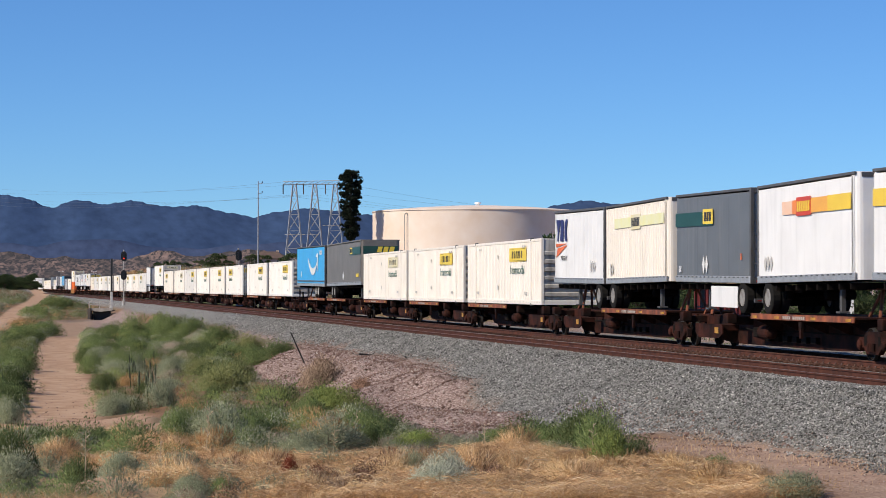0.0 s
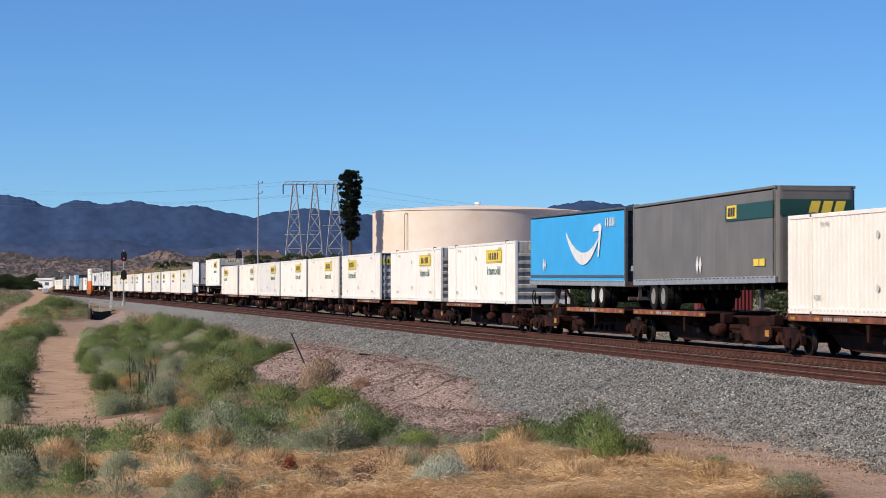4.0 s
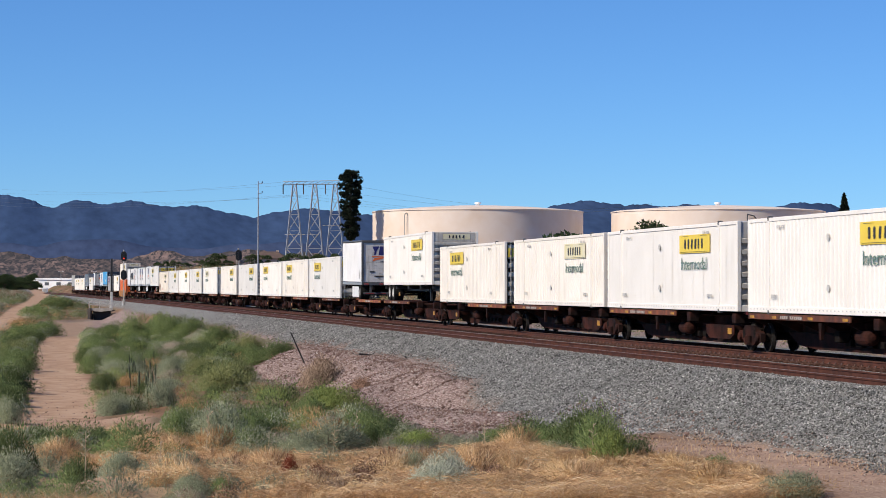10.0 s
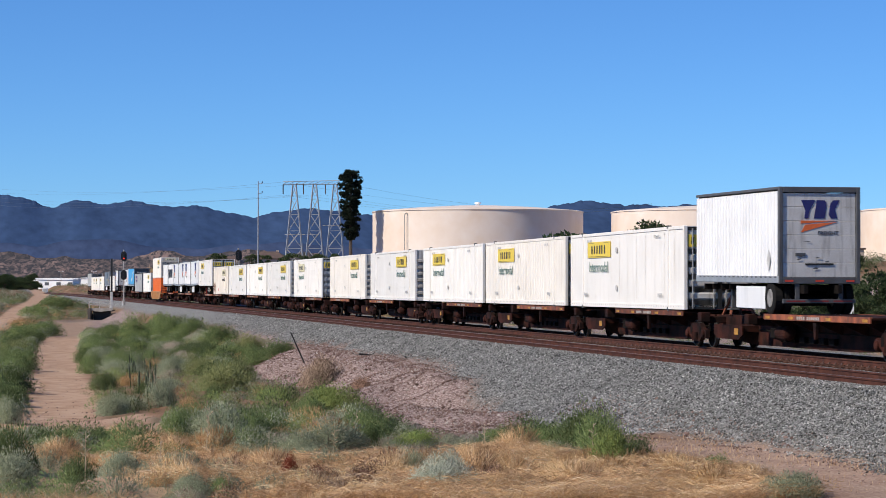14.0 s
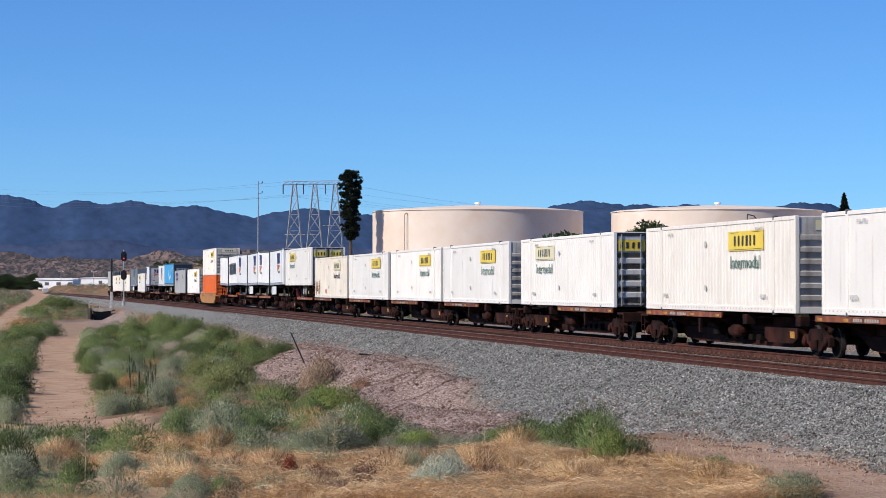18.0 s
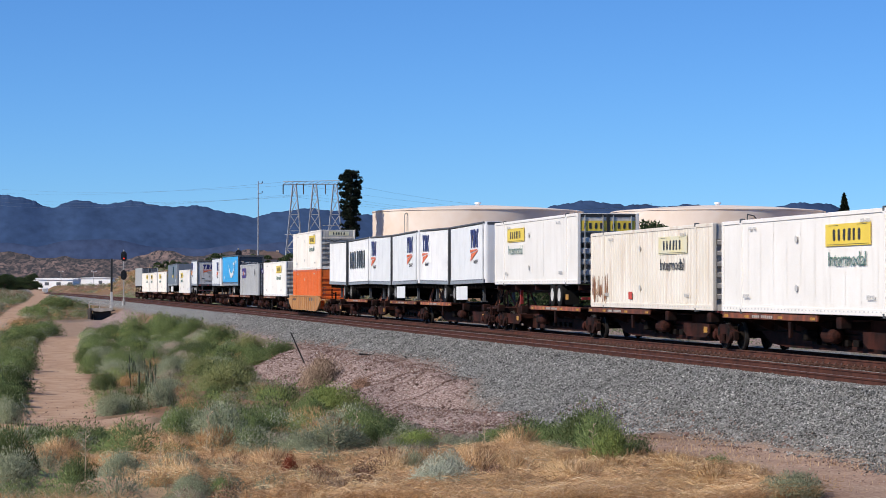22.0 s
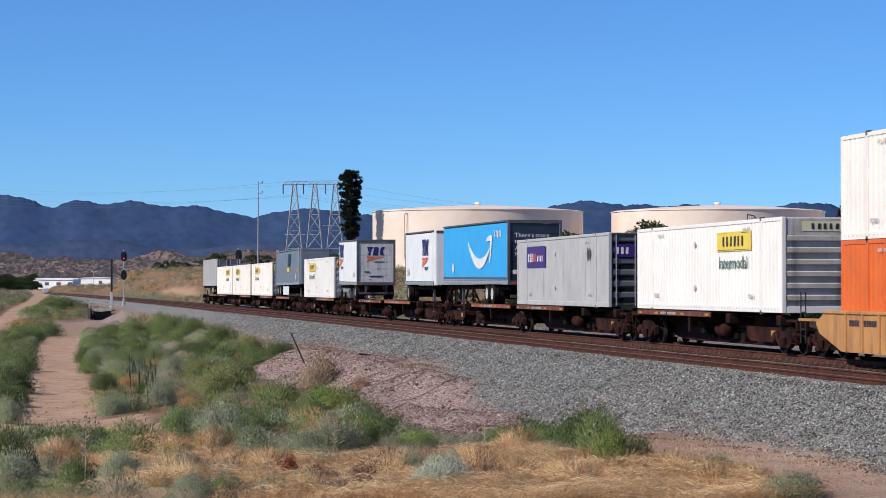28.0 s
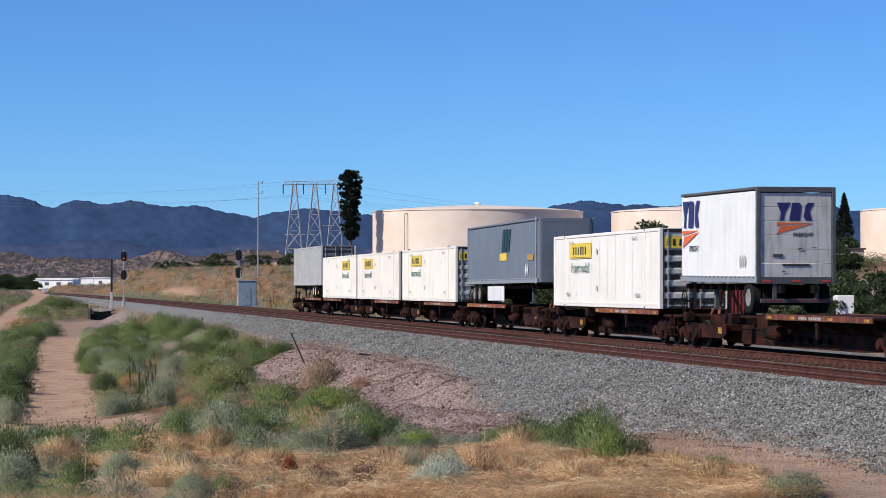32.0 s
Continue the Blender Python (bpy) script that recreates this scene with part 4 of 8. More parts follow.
relay = thing("relay_box", None, pose(rx_, ry_, float(height(rx_, ry_)) - 0.1, 0, 0, -8), "small white relay box on open ground", "utility box")
part("body", Geo().box(-0.95, -0.6, 0, 0.95, 0.6, 1.55, 0.03).mesh("b", SHED), relay)
part("lid", Geo().slab([(-1.02, 1.55), (1.02, 1.55), (0.88, 1.75), (-0.88, 1.75)], "y", -0.66, 0.66).mesh("l", SHED), relay)
part("door", Geo().box(-0.7, -0.63, 0.15, 0.7, -0.6, 1.35, 0.01).mesh("d", LIGHT_GREY), relay, "grey door")


def house(u, d, wide, z0, h, label):
    x, y = at_bearing(u, d)
    ob = thing("house", None, pose(x, y, z0, 0, 0, -14), label, "house", "far houses")
    part("wall", Geo().box(0, 0, -2.0, wide, 9, h, 0.04).mesh("w", STUCCO), ob)
    part("roof", Geo().add([(-0.6, -0.6, h), (wide + 0.6, -0.6, h), (wide + 0.6, 9.6, h), (-0.6, 9.6, h), (wide * 0.25, 4.5, h + 1.9), (wide * 0.75, 4.5, h + 1.9)], [(0, 1, 5, 4), (1, 2, 5), (2, 3, 4, 5), (3, 0, 4), (0, 3, 2, 1)]).mesh("r", TILE_ROOF), ob, "brown tiled hip roof")
    part("chimney", Geo().box(wide * 0.7, 5, h, wide * 0.7 + 0.7, 5.7, h + 2.2).mesh("c", STUCCO), ob)
    for i in range(3):
        wd = part("window", Geo().box(0, -0.05, 0.9, 1.2, -0.01, 2.0, 0.01).mesh("wi", LENS), ob, "dark window", ((i + 0.4) * wide / 3, 0, 0))
        part("sill", shared("hframe", lambda: Geo().box(-0.08, -0.09, 0.82, 1.28, -0.04, 0.9).mesh("hf", SHED)), wd)
    return ob


house(-0.0830, 620, 9, 7.0, 2.6, "tan house with a brown tiled roof on the bank")
house(-0.0970, 655, 6, 6.4, 2.4, "small tan house among trees on the bank")
hx, hy = at_bearing(0.1690, 210.0)
hut = thing("utility_shed", None, pose(hx, hy, 3.3, 0, 0, -10), "small tan flat-roofed shed beyond bushes", "shed")
part("wall", Geo().box(0, 0, -2, 2.6, 2.6, 2.1, 0.03).mesh("w", STUCCO), hut)
part("roof", Geo().box(-0.15, -0.15, 2.1, 2.75, 2.75, 2.25, 0.02).mesh("r", TILE_ROOF), hut)
part("roof_vent", Geo().lathe((1.2, 1.0, 2.25), (0, 0, 1), [(0, 0.12), (0.3, 0.12), (0.35, 0.2), (0.45, 0.05)], 8).mesh("v", COOL), hut)

hx, hy = at_bearing(0.0785, 300.0)
porch = thing("garden_shed", None, pose(hx, hy, 5.0, 0, 0, -10), "small pale shed with a brown roof beside a tree", "shed")
part("wall", Geo().box(0, 0, -2, 2.3, 2.2, 1.5, 0.03).mesh("w", SHED), porch)
part("roof", Geo().slab([(-0.3, 1.5), (2.6, 1.5), (1.15, 2.1)], "y", -0.3, 2.5).mesh("r", TILE_ROOF), porch)
part("door", Geo().box(1.2, -0.04, -1.0, 1.9, -0.01, 1.2, 0.01).mesh("d", TRIM), porch, "dark door")

# things in the yard beyond the far track
ux, uy = at_bearing(0.1728, 118.0)
box_ = thing("white_utility_box", None, pose(ux, uy, float(height(ux, uy)), 0, 0, -10), "white metal utility box on open ground", "utility box")
part("body", Geo().box(-0.45, -0.4, 0, 0.42, 0.4, 1.72, 0.02).mesh("b", SHED), box_)
part("lid", Geo().box(-0.6, -0.33, 1.45, 0.05, 0.33, 1.68, 0.02).mesh("l", SHED), box_)
MAROON = mat("weathered maroon steel", (0.20, 0.022, 0.020), (0.13, 0.018, 0.017), 0.6, scale=1.5)
ux, uy = at_bearing(0.1215, 128.0)
gate = thing("red_slatted_bin", None, pose(ux, uy, float(height(ux, uy)) - 0.02, 0, 0, -10), "red steel bin with upright ribs on open ground", "bin")
part("body", Geo().slab([(-1.5, 0.1), (1.5, 0.1), (1.54, 2.38), (-1.54, 2.38)], "y", 0.03, 1.5).mesh("b", MAROON), gate)
for i in range(15):
    part("rib", shared("rslat", lambda: Geo().box(-0.05, -0.07, 0.12, 0.05, 0.02, 2.34, 0.01).mesh("s", MAROON)), gate, at=(-1.4 + i * 0.2, 0, 0))
for z in (0.12, 2.32):
    part("rail", shared("rrail", lambda: Geo().box(-1.54, -0.09, -0.06, 1.54, 0.0, 0.06, 0.01).mesh("s", MAROON)), gate, at=(0, 0, z))
for x in (-1.2, 1.2):
    part("skid", shared("rpost", lambda: Geo().box(-0.08, 0.05, 0.0, 0.08, 1.45, 0.12).mesh("s", BLACK)), gate, at=(x, 0, 0))
# ---------------------------------------------------------------- the freight train on the far track
# Each thing's origin lies on the track's centre line at its front end; its y runs back along the train.
RIDERS = []            # (thing, metres along the track at 0 s)
WHEELSETS = []
HW = 1.295             # half width of containers and trailers


def ride(ob, q, seat=Matrix()):
    ob.matrix_basis = on_track(q) @ seat
    RIDERS.append((ob, q, seat))
    return ob


def ribbed(x, y0, y1, z0, z1, pitch, deep, flat=0.5):
    """A sheet at x with upright ribs that stand out towards -x (or +x when deep < 0)."""
    g = Geo()
    n = max(1, round((y1 - y0) / pitch))
    w = (y1 - y0) / n
    ys = []
    for i in range(n):
        a = y0 + i * w
        ys += [(a, 0.0), (a + w * flat, 0.0), (a + w * (flat + 0.08), deep), (a + w * 0.92, deep)]
    ys.append((y1, 0.0))
    v = [(x - d, y, z) for y, d in ys for z in (z0, z1)]
    g.add(v, [(2 * i, 2 * i + 2, 2 * i + 3, 2 * i + 1) for i in range(len(ys) - 1)])
    return g


def fluted(y, x0, x1, z0, z1, pitch, deep):
    """An end sheet at y with lying ribs that stand out towards -y."""
    n = max(1, round((z1 - z0) / pitch))
    w = (z1 - z0) / n
    zs = []
    for i in range(n):
        a = z0 + i * w
        zs += [(a, 0.0), (a + w * 0.45, 0.0), (a + w * 0.55, deep), (a + w * 0.9, deep)]
    zs.append((z1, 0.0))
    g = Geo()
    v = [(x, y - d, z) for z, d in zs for x in (x0, x1)]
    return g.add(v, [(2 * i, 2 * i + 2, 2 * i + 3, 2 * i + 1) for i in range(len(zs) - 1)])


def bars(widths, high, gap, m, skew=0.0, deep=0.004):
    """A row of plain bars standing for lettering, middle at the origin."""
    g, total = Geo(), sum(abs(w) for w in widths) + gap * (len(widths) - 1)
    x = -total / 2
    for w in widths:
        if w > 0:
            o = [(x - skew / 2, -high / 2), (x + w - skew / 2, -high / 2), (x + w + skew / 2, high / 2), (x + skew / 2, high / 2)]
            g.slab(o, "z", -deep, deep)
        x += abs(w) + gap
    return g.mesh("bars", m)


def blocks(n, wide, high, gap, m, seed, deep=0.004):
    """A row of plain blocks with cut corners and slanted sides, for a firm's mark."""
    r, g = random.Random(seed), Geo()
    x = -(n * wide + (n - 1) * gap) / 2
    h = high / 2
    for i in range(n):
        w, c, lean = wide * r.uniform(0.5, 0.7), r.choice((0.06, 0.14)) * wide, r.choice((0.0, 0.0, 0.12)) * wide
        o = [(x, -h + c), (x + c, -h), (x + w - c, -h), (x + w, -h + c), (x + w + lean, h - c), (x + w - c + lean, h), (x + c + lean, h), (x + lean, h - c)]
        g.slab(o, "z", -deep, deep)
        x += wide + gap
    return g.mesh("blocks", m)


def mark(kind, parent, me, x, y, z, label="", front=False):
    ob = part(kind, me, parent, label, facing_front(x, y, z) if front else facing_camera_side(x, y, z))
    if kind.endswith(("writing", "bars", "stencil", "marks", "mark", "border", "gaps", "lettering", "emblem")):
        ob["kind"] = "stuff"                     # strokes too small to pick apart
    return ob


def plate(w, hgt, m, deep=0.003):
    return Geo().box(-w / 2, -hgt / 2, -deep, w / 2, hgt / 2, deep).mesh("plate", m)


HIGH = 2.905
SPAN = 16.15


def container(q, paint, front="nose", sign=YELLOW, ink=GREEN_INK, style="ribs", z0=1.25, length=SPAN, firm="carrier", label="", name="shipping_container", sign_back=0.32):
    """A 53-foot container. front: what its leading end shows, the nose sheet or the doors."""
    pk = paint.name
    ob = thing(name, None, Matrix(), label, "container", "containers on the train")
    L, H, top = length, HIGH, HIGH
    pitch, deep = (0.34, 0.020) if style == "ribs" else (1.22, 0.006)
    k = (pk, style, L)
    part("side_wall", shared(("side", -1) + k, lambda: ribbed(-HW + 0.03, 0.12, L - 0.12, 0.18, H - 0.1, pitch, deep, 0.62 if style == "ribs" else 0.93).mesh("side", paint)), ob, at=(0, 0, z0))
    part("side_wall", shared(("side", 1) + k, lambda: ribbed(HW - 0.03, 0.12, L - 0.12, 0.18, H - 0.1, pitch, -deep, 0.62 if style == "ribs" else 0.93).mesh("side", paint)), ob, at=(0, 0, z0))
    part("roof", shared(("roof", pk, L), lambda: Geo().box(-HW + 0.05, 0.06, H - 0.06, HW - 0.05, L - 0.06, H - 0.01).mesh("roof", paint)), ob, at=(0, 0, z0))
    part("floor", shared(("floor", L), lambda: Geo().box(-HW + 0.04, 0.06, 0.02, HW - 0.04, L - 0.06, 0.17).mesh("floor", UNDER)), ob, at=(0, 0, z0))

    def rail(z, h, slots):
        g = Geo().box(-0.05, 0.13, z, 0.05, L - 0.13, z + h, 0.012)
        if slots:
            g.now = 1
            for i in range(int(L / 0.31)):
                g.box(-0.054, 0.3 + i * 0.31, z + 0.09, -0.045, 0.37 + i * 0.31, z + 0.13)
        return g.mesh("rail", paint, GREY_INK)
    for sx, turn in ((-HW + 0.05, 0), (HW - 0.05, 180)):
        a = pose(sx, 0 if not turn else L, z0, 0, 0, turn)
        part("bottom_rail", shared(("brail", pk, L), lambda: rail(0.0, 0.19, True)), ob, at=a)
        part("top_rail", shared(("trail", pk, L), lambda: rail(H - 0.12, 0.12, False)), ob, at=a)
    post = shared(("post", pk), lambda: Geo().box(-0.07, -0.075, 0.0, 0.07, 0.075, H, 0.015).mesh("post", paint))
    lift = shared(("lift", pk), lambda: Geo().box(-0.035, -0.09, 0.02, 0.035, 0.09, H - 0.02, 0.01).mesh("lift", paint))
    fit = shared("fitting", lambda: Geo().box(-0.07, -0.08, 0, 0.07, 0.08, 0.15, 0.015).mesh("fitting", TRIM))
    for sx in (-1, 1):
        for y in (0.075, L - 0.075):
            part("corner_post", post, ob, at=(sx * (HW - 0.068), y, z0))
        for y in (1.99, L - 1.99):
            part("lifting_post", lift, ob, at=(sx * (HW - 0.028), y, z0))
            part("lifting_fitting", fit, ob, at=(sx * (HW - 0.06), y, z0 + H - 0.10))
            part("lifting_fitting", fit, ob, at=(sx * (HW - 0.06), y, z0 - 0.06))
    # ends: the nose is a ribbed sheet, the doors carry lock rods
    nose_y, door_y = (0.06, L - 0.06) if front == "nose" else (L - 0.06, 0.06)
    turn = 0 if front == "nose" else 180
    endm = GREY_END if paint is not ORANGE else ORANGE
    nose = part("nose_sheet", shared(("nose", endm.name), lambda: fluted(0, -1.15, 1.15, 0.2, H - 0.55, 0.34, 0.085).mesh("nose", endm)), ob, "grey ribbed end sheet", pose(0, nose_y, z0, 0, 0, turn))
    part("nose_header", shared(("noseh", endm.name), lambda: Geo().box(-1.15, -0.03, H - 0.55, 1.15, 0.03, H - 0.04, 0.01).mesh("noseh", endm)), nose)
    # thin dark crossed bars, set only on a stacked container's nose
    brace = shared("brace", lambda: Geo().tube((-0.9, -0.10, -0.17), (0.2, -0.10, 0.17), 0.028, 5).tube((-0.9, -0.10, 0.17), (0.2, -0.10, -0.17), 0.028, 5).mesh("brace", TRIM))
    if z0 > 3:
        for z in (0.55, 1.05, 1.55, 2.05):
            part("brace", brace, nose, at=(0.1, 0, z))
    part("nose_sill", shared(("noses", pk), lambda: Geo().box(-1.15, -0.05, 0.0, 1.15, 0.05, 0.2, 0.01).mesh("noses", paint)), nose)
    if firm == "carrier":
        mark("sign_panel", nose, shared("nsign", lambda: plate(1.5, 0.3, FADED)), 0.1, -0.04, H - 0.28, "yellow sign panel", True)
        mark("sign_writing", nose, shared("nbars", lambda: blocks(5, 0.14, 0.17, 0.05, BLACK_INK, 3)), 0.1, -0.05, H - 0.28, "", True)
    leaf_paint = DARK_GREY if paint is LIGHT_GREY else DOOR
    rod = shared("rod", lambda: Geo().tube((0, 0, 0.05), (0, 0, H - 0.1), 0.022, 6).mesh("rod", ALU))
    for i in (0, 1):
        at = pose((-0.6 if i else 0.6), door_y, z0, 0, 0, 180 - turn)

        def leaf():
            g = fluted(0, -0.56, 0.56, 0.16, H - 0.12, 0.45, 0.025)
            return g.box(-0.58, 0.0, 0.1, 0.58, 0.05, H - 0.08).mesh("leaf", leaf_paint)
        d = part("door_leaf", shared(("leaf", leaf_paint.name), leaf), ob, "container door with dark gaskets", at)
        for x in (-0.38, 0.38):
            part("lock_rod", rod, d, at=(x, -0.06, 0))
        part("gasket", shared("gasket", lambda: Geo().box(-0.60, -0.05, 0.06, -0.53, 0.02, H - 0.04).box(0.53, -0.05, 0.06, 0.60, 0.02, H - 0.04).box(-0.6, -0.045, H - 0.16, 0.6, 0.02, H - 0.04).box(-0.6, -0.045, 0.02, 0.6, 0.02, 0.1).mesh("gasket", BLACK)), d)
        if firm == "carrier":
            mark("sign_panel", d, shared("dsign", lambda: plate(1.1, 0.42, YELLOW)), 0, -0.035, H - 0.52, "yellow sign panel", True)
            mark("sign_writing", d, shared("dbars", lambda: blocks(4, 0.18, 0.24, 0.05, BLACK_INK, 4)), 0, -0.045, H - 0.52, "", True)
    # the painted side marks near the nose
    xs = -HW - 0.006
    if firm == "carrier":
        yc = (4.35 + sign_back) if front == "nose" else L - 4.6
        mark("sign_panel", ob, shared(("sign", sign.name), lambda: plate(3.5, 0.62, sign)), xs, yc, z0 + 2.25, "yellow rectangular sign on the side")
        mark("sign_writing", ob, shared(("sbars", ink.name), lambda: blocks(6, 0.29, 0.33, 0.10, BLACK_INK, 12)), xs - 0.012, yc, z0 + 2.25, "dark bars on the sign")
        mark("sign_border", ob, shared(("sbord", sign.name), lambda: Geo().box(-1.45, 0.262, -0.004, -0.7, 0.270, 0.004).box(0.75, 0.262, -0.004, 1.5, 0.270, 0.004).box(-1.6, -0.270, -0.004, 1.6, -0.262, 0.004).mesh("b", BLACK_INK)), xs - 0.012, yc, z0 + 2.25)
        mark("lettering", ob, shared(("inter", ink.name), lambda: lettering("Intermodal", 0.42, ink, 1.17)), xs - 0.008, yc + 0.05, z0 + 1.55, "dark green word on the side")
    small = shared("codes", lambda: bars([0.06, 0.06, 0.06, -0.05, 0.05, 0.05, 0.05], 0.10, 0.05, GREY_INK))
    low = shared("lowcodes", lambda: bars([0.09, 0.07, 0.08, 0.06, 0.07], 0.12, 0.05, GREY_INK))
    for y in (2.9, L - 2.6):
        mark("stencil", ob, low, xs - 0.02, y, z0 + 0.5)
    mark("stencil", ob, small, xs - 0.02, 3.3, z0 + HIGH - 0.3)
    mark("stencil", ob, small, xs - 0.02, L - 3.2, z0 + HIGH - 0.3)
    for z in (0.75, 2.2):
        mark("vent", ob, shared("vent", lambda: Geo().lathe((0, 0, -0.008), (0, 0, 1), [(0, 0.11), (0.014, 0.11), (0.016, 0.07)], 12).mesh("vent", GREY_INK)), xs - 0.014, L * 0.55, z0 + z, "small round vent")
    return ride(ob, q)


def tyre_pair(parent, y, paint=None):
    """The dual wheels on one axle of a road trailer, standing at z = 1.2."""
    def rubber():
        p = [(-0.14, 0.30), (-0.14, 0.44), (-0.11, 0.505), (0.11, 0.505), (0.14, 0.44), (0.14, 0.30)]
        return Geo().lathe((0, 0, 0), (1, 0, 0), p, 20, False).mesh("tyre", RUBBER)

    def disc():
        p = [(-0.13, 0.285), (-0.140, 0.262), (-0.05, 0.235), (-0.03, 0.12), (-0.12, 0.09), (-0.12, 0.02), (0.1, 0.02), (0.1, 0.28)]
        return Geo().lathe((0, 0, 0), (1, 0, 0), p, 16).mesh("rim", paint or RIM)
    for sx in (-1, 1):
        for k in (0, 1):
            w = part("tyre", shared("tyre", rubber), parent, "black truck tyre", pose(sx * (HW - 0.16 - 0.31 * k), y, 1.2 + 0.505, 0, 0, 0 if sx < 0 else 180))
            part("rim", shared(("rim", (paint or RIM).name), disc), w, "pale painted wheel rim")
    part("axle", shared("axle", lambda: Geo().tube((-1.0, 0, 0), (1.0, 0, 0), 0.07, 8).box(-0.55, -0.3, 0.1, -0.45, 0.3, 0.2).box(0.45, -0.3, 0.1, 0.55, 0.3, 0.2).mesh("axle", UNDER)), parent, at=(0, y, 1.705))


def trailer(q, length, paint, rear="back", axles=1, slide=0.9, style="ribs", top=5.17, trim=TRIM, skirt=False, label="", doors=DOOR, sill=ALU, lift=0.06, z0=2.26):
    """A van trailer standing on the car. rear: which end of the train its doors face, 'back' or 'front'."""
    ob = thing("van_trailer", None, Matrix(), label, "trailer", "van trailers on the train")
    L, z1, pk = length, top, paint.name
    flip = rear == "front"
    yy = (lambda y: y) if not flip else (lambda y: L - y)     # y counted from the nose
    pitch, deep = {"ribs": (0.61, 0.012), "fluted": (0.30, 0.03), "smooth": (1.22, 0.004)}[style]
    k = (pk, style, L, z0, z1)
    for sx in (-1, 1):
        part("side_wall", shared(("tside", sx) + k, lambda: ribbed(sx * (HW - 0.02), 0.09, L - 0.09, z0 + 0.1, z1 - 0.13, pitch, -sx * deep, 0.86).mesh("side", paint)), ob)
        part("top_rail", shared(("ttop", sx, L, z1, trim.name), lambda: Geo().box(-0.04, 0.02, z1 - 0.09, 0.04, L - 0.02, z1, 0.015).mesh("rail", trim)), ob, "grey top rail", (sx * (HW - 0.035), 0, 0))

        def low():
            g = Geo().box(-0.04, 0.02, z0 - 0.10, 0.04, L - 0.02, z0 + 0.12, 0.015)
            g.now = 1
            for i in range(int(L / 0.45)):
                g.box(-0.05, 0.2 + i * 0.45, z0 + 0.06, 0.05, 0.36 + i * 0.45, z0 + 0.10)
            return g.mesh("rail", sill, TRIM)
        part("bottom_rail", shared(("tlow", L, z0, sill.name), low), ob, "grey bottom rail with dark markers", (sx * (HW - 0.025), 0, 0))
    part("roof", shared(("troof", L, z1), lambda: Geo().box(-HW + 0.06, 0.05, z1 - 0.06, HW - 0.06, L - 0.05, z1 - 0.015).mesh("roof", ALU)), ob)
    part("floor", shared(("tfloor", L, z0), lambda: Geo().box(-HW + 0.05, 0.05, z0 - 0.06, HW - 0.05, L - 0.05, z0 + 0.06).mesh("floor", UNDER)), ob)
    # nose with rounded corners
    def nose():
        o, r = [], 0.22
        for i in range(5):
            a = pi / 2 * i / 4
            o.append((HW - 0.02 - r + r * sin(a), r - r * cos(a)))
        o = [(-x, y) for x, y in o[::-1]] + o
        o += [(HW - 0.02, 0.3), (HW - 0.08, 0.3), (-HW + 0.08, 0.3), (-HW + 0.02, 0.3)]
        return Geo().slab(o, "z", z0 - 0.08, z1 - 0.005).mesh("nose", paint)
    face = pose(0, 0, 0) if not flip else pose(0, L, 0, 0, 0, 180)
    nz = part("nose", shared(("tnose", pk, z0, z1), nose), ob, at=face @ Matrix.Translation((0, -0.03, 0)))
    mark("nose_cap", nz, shared(("tcap", trim.name), lambda: plate(2.2, 0.13, trim)), 0, -0.008, z1 - 0.09, "", True)
    mark("stencil", nz, shared("nosecodes", lambda: bars([0.1, 0.12, 0.08, 0.14, 0.1], 0.14, 0.05, GREY_INK)), 0.3, -0.008, z0 + 0.6, "", True)
    # rear frame and roll-up door
    back = pose(0, L, 0, 0, 0, 180) if not flip else pose(0, 0, 0)
    fr = part("rear_frame", shared(("tframe",  z0,z1, trim.name), lambda: Geo().box(-HW, -0.02, z0 - 0.12, -HW + 0.13, 0.12, z1, 0.015).box(HW - 0.13, -0.02, z0 - 0.12, HW, 0.12, z1, 0.015).box(-HW + 0.13, -0.02, z1 - 0.17, HW - 0.13, 0.12, z1, 0.012).box(-HW + 0.13, -0.02, z0 - 0.12, HW - 0.13, 0.12, z0 + 0.08, 0.012).mesh("frame", trim)), ob, "grey rear door frame", back)
    def shutter():
        g = Geo()
        n = 6
        for i in range(n):
            a = z0 + 0.09 + i * (z1 - z0 - 0.27) / n
            g.box(-HW + 0.14, 0.03, a, HW - 0.14, 0.08, a + (z1 - z0 - 0.27) / n - 0.012, 0.006)
        return g.mesh("shutter", doors)
    sh = part("roll_up_door", shared(("shut",  z0,z1, doors.name), shutter), fr, "pale panelled roll-up door")
    part("door_handle", shared("dh", lambda: Geo().box(-0.45, -0.01, 0, 0.45, 0.03, 0.05, 0.01).mesh("h", BLACK)), fr, at=(0, 0.01, z0 + 0.45))
    part("door_latch", shared("dl", lambda: Geo().box(-0.16, -0.01, 0, 0.16, 0.03, 0.1, 0.01).mesh("h", TRIM)), fr, at=(-0.6, 0.01, z0 + 0.72))
    for x in (-0.97, 0.0, 0.97):
        part("tail_light", shared("tl", lambda: Geo().box(-0.13, -0.03, 0, 0.13, 0.0, 0.06).mesh("tl", RED_INK)), fr, "red tail light", (x, 0, z0 - 0.06))
    r = random.Random(int(q * 10))
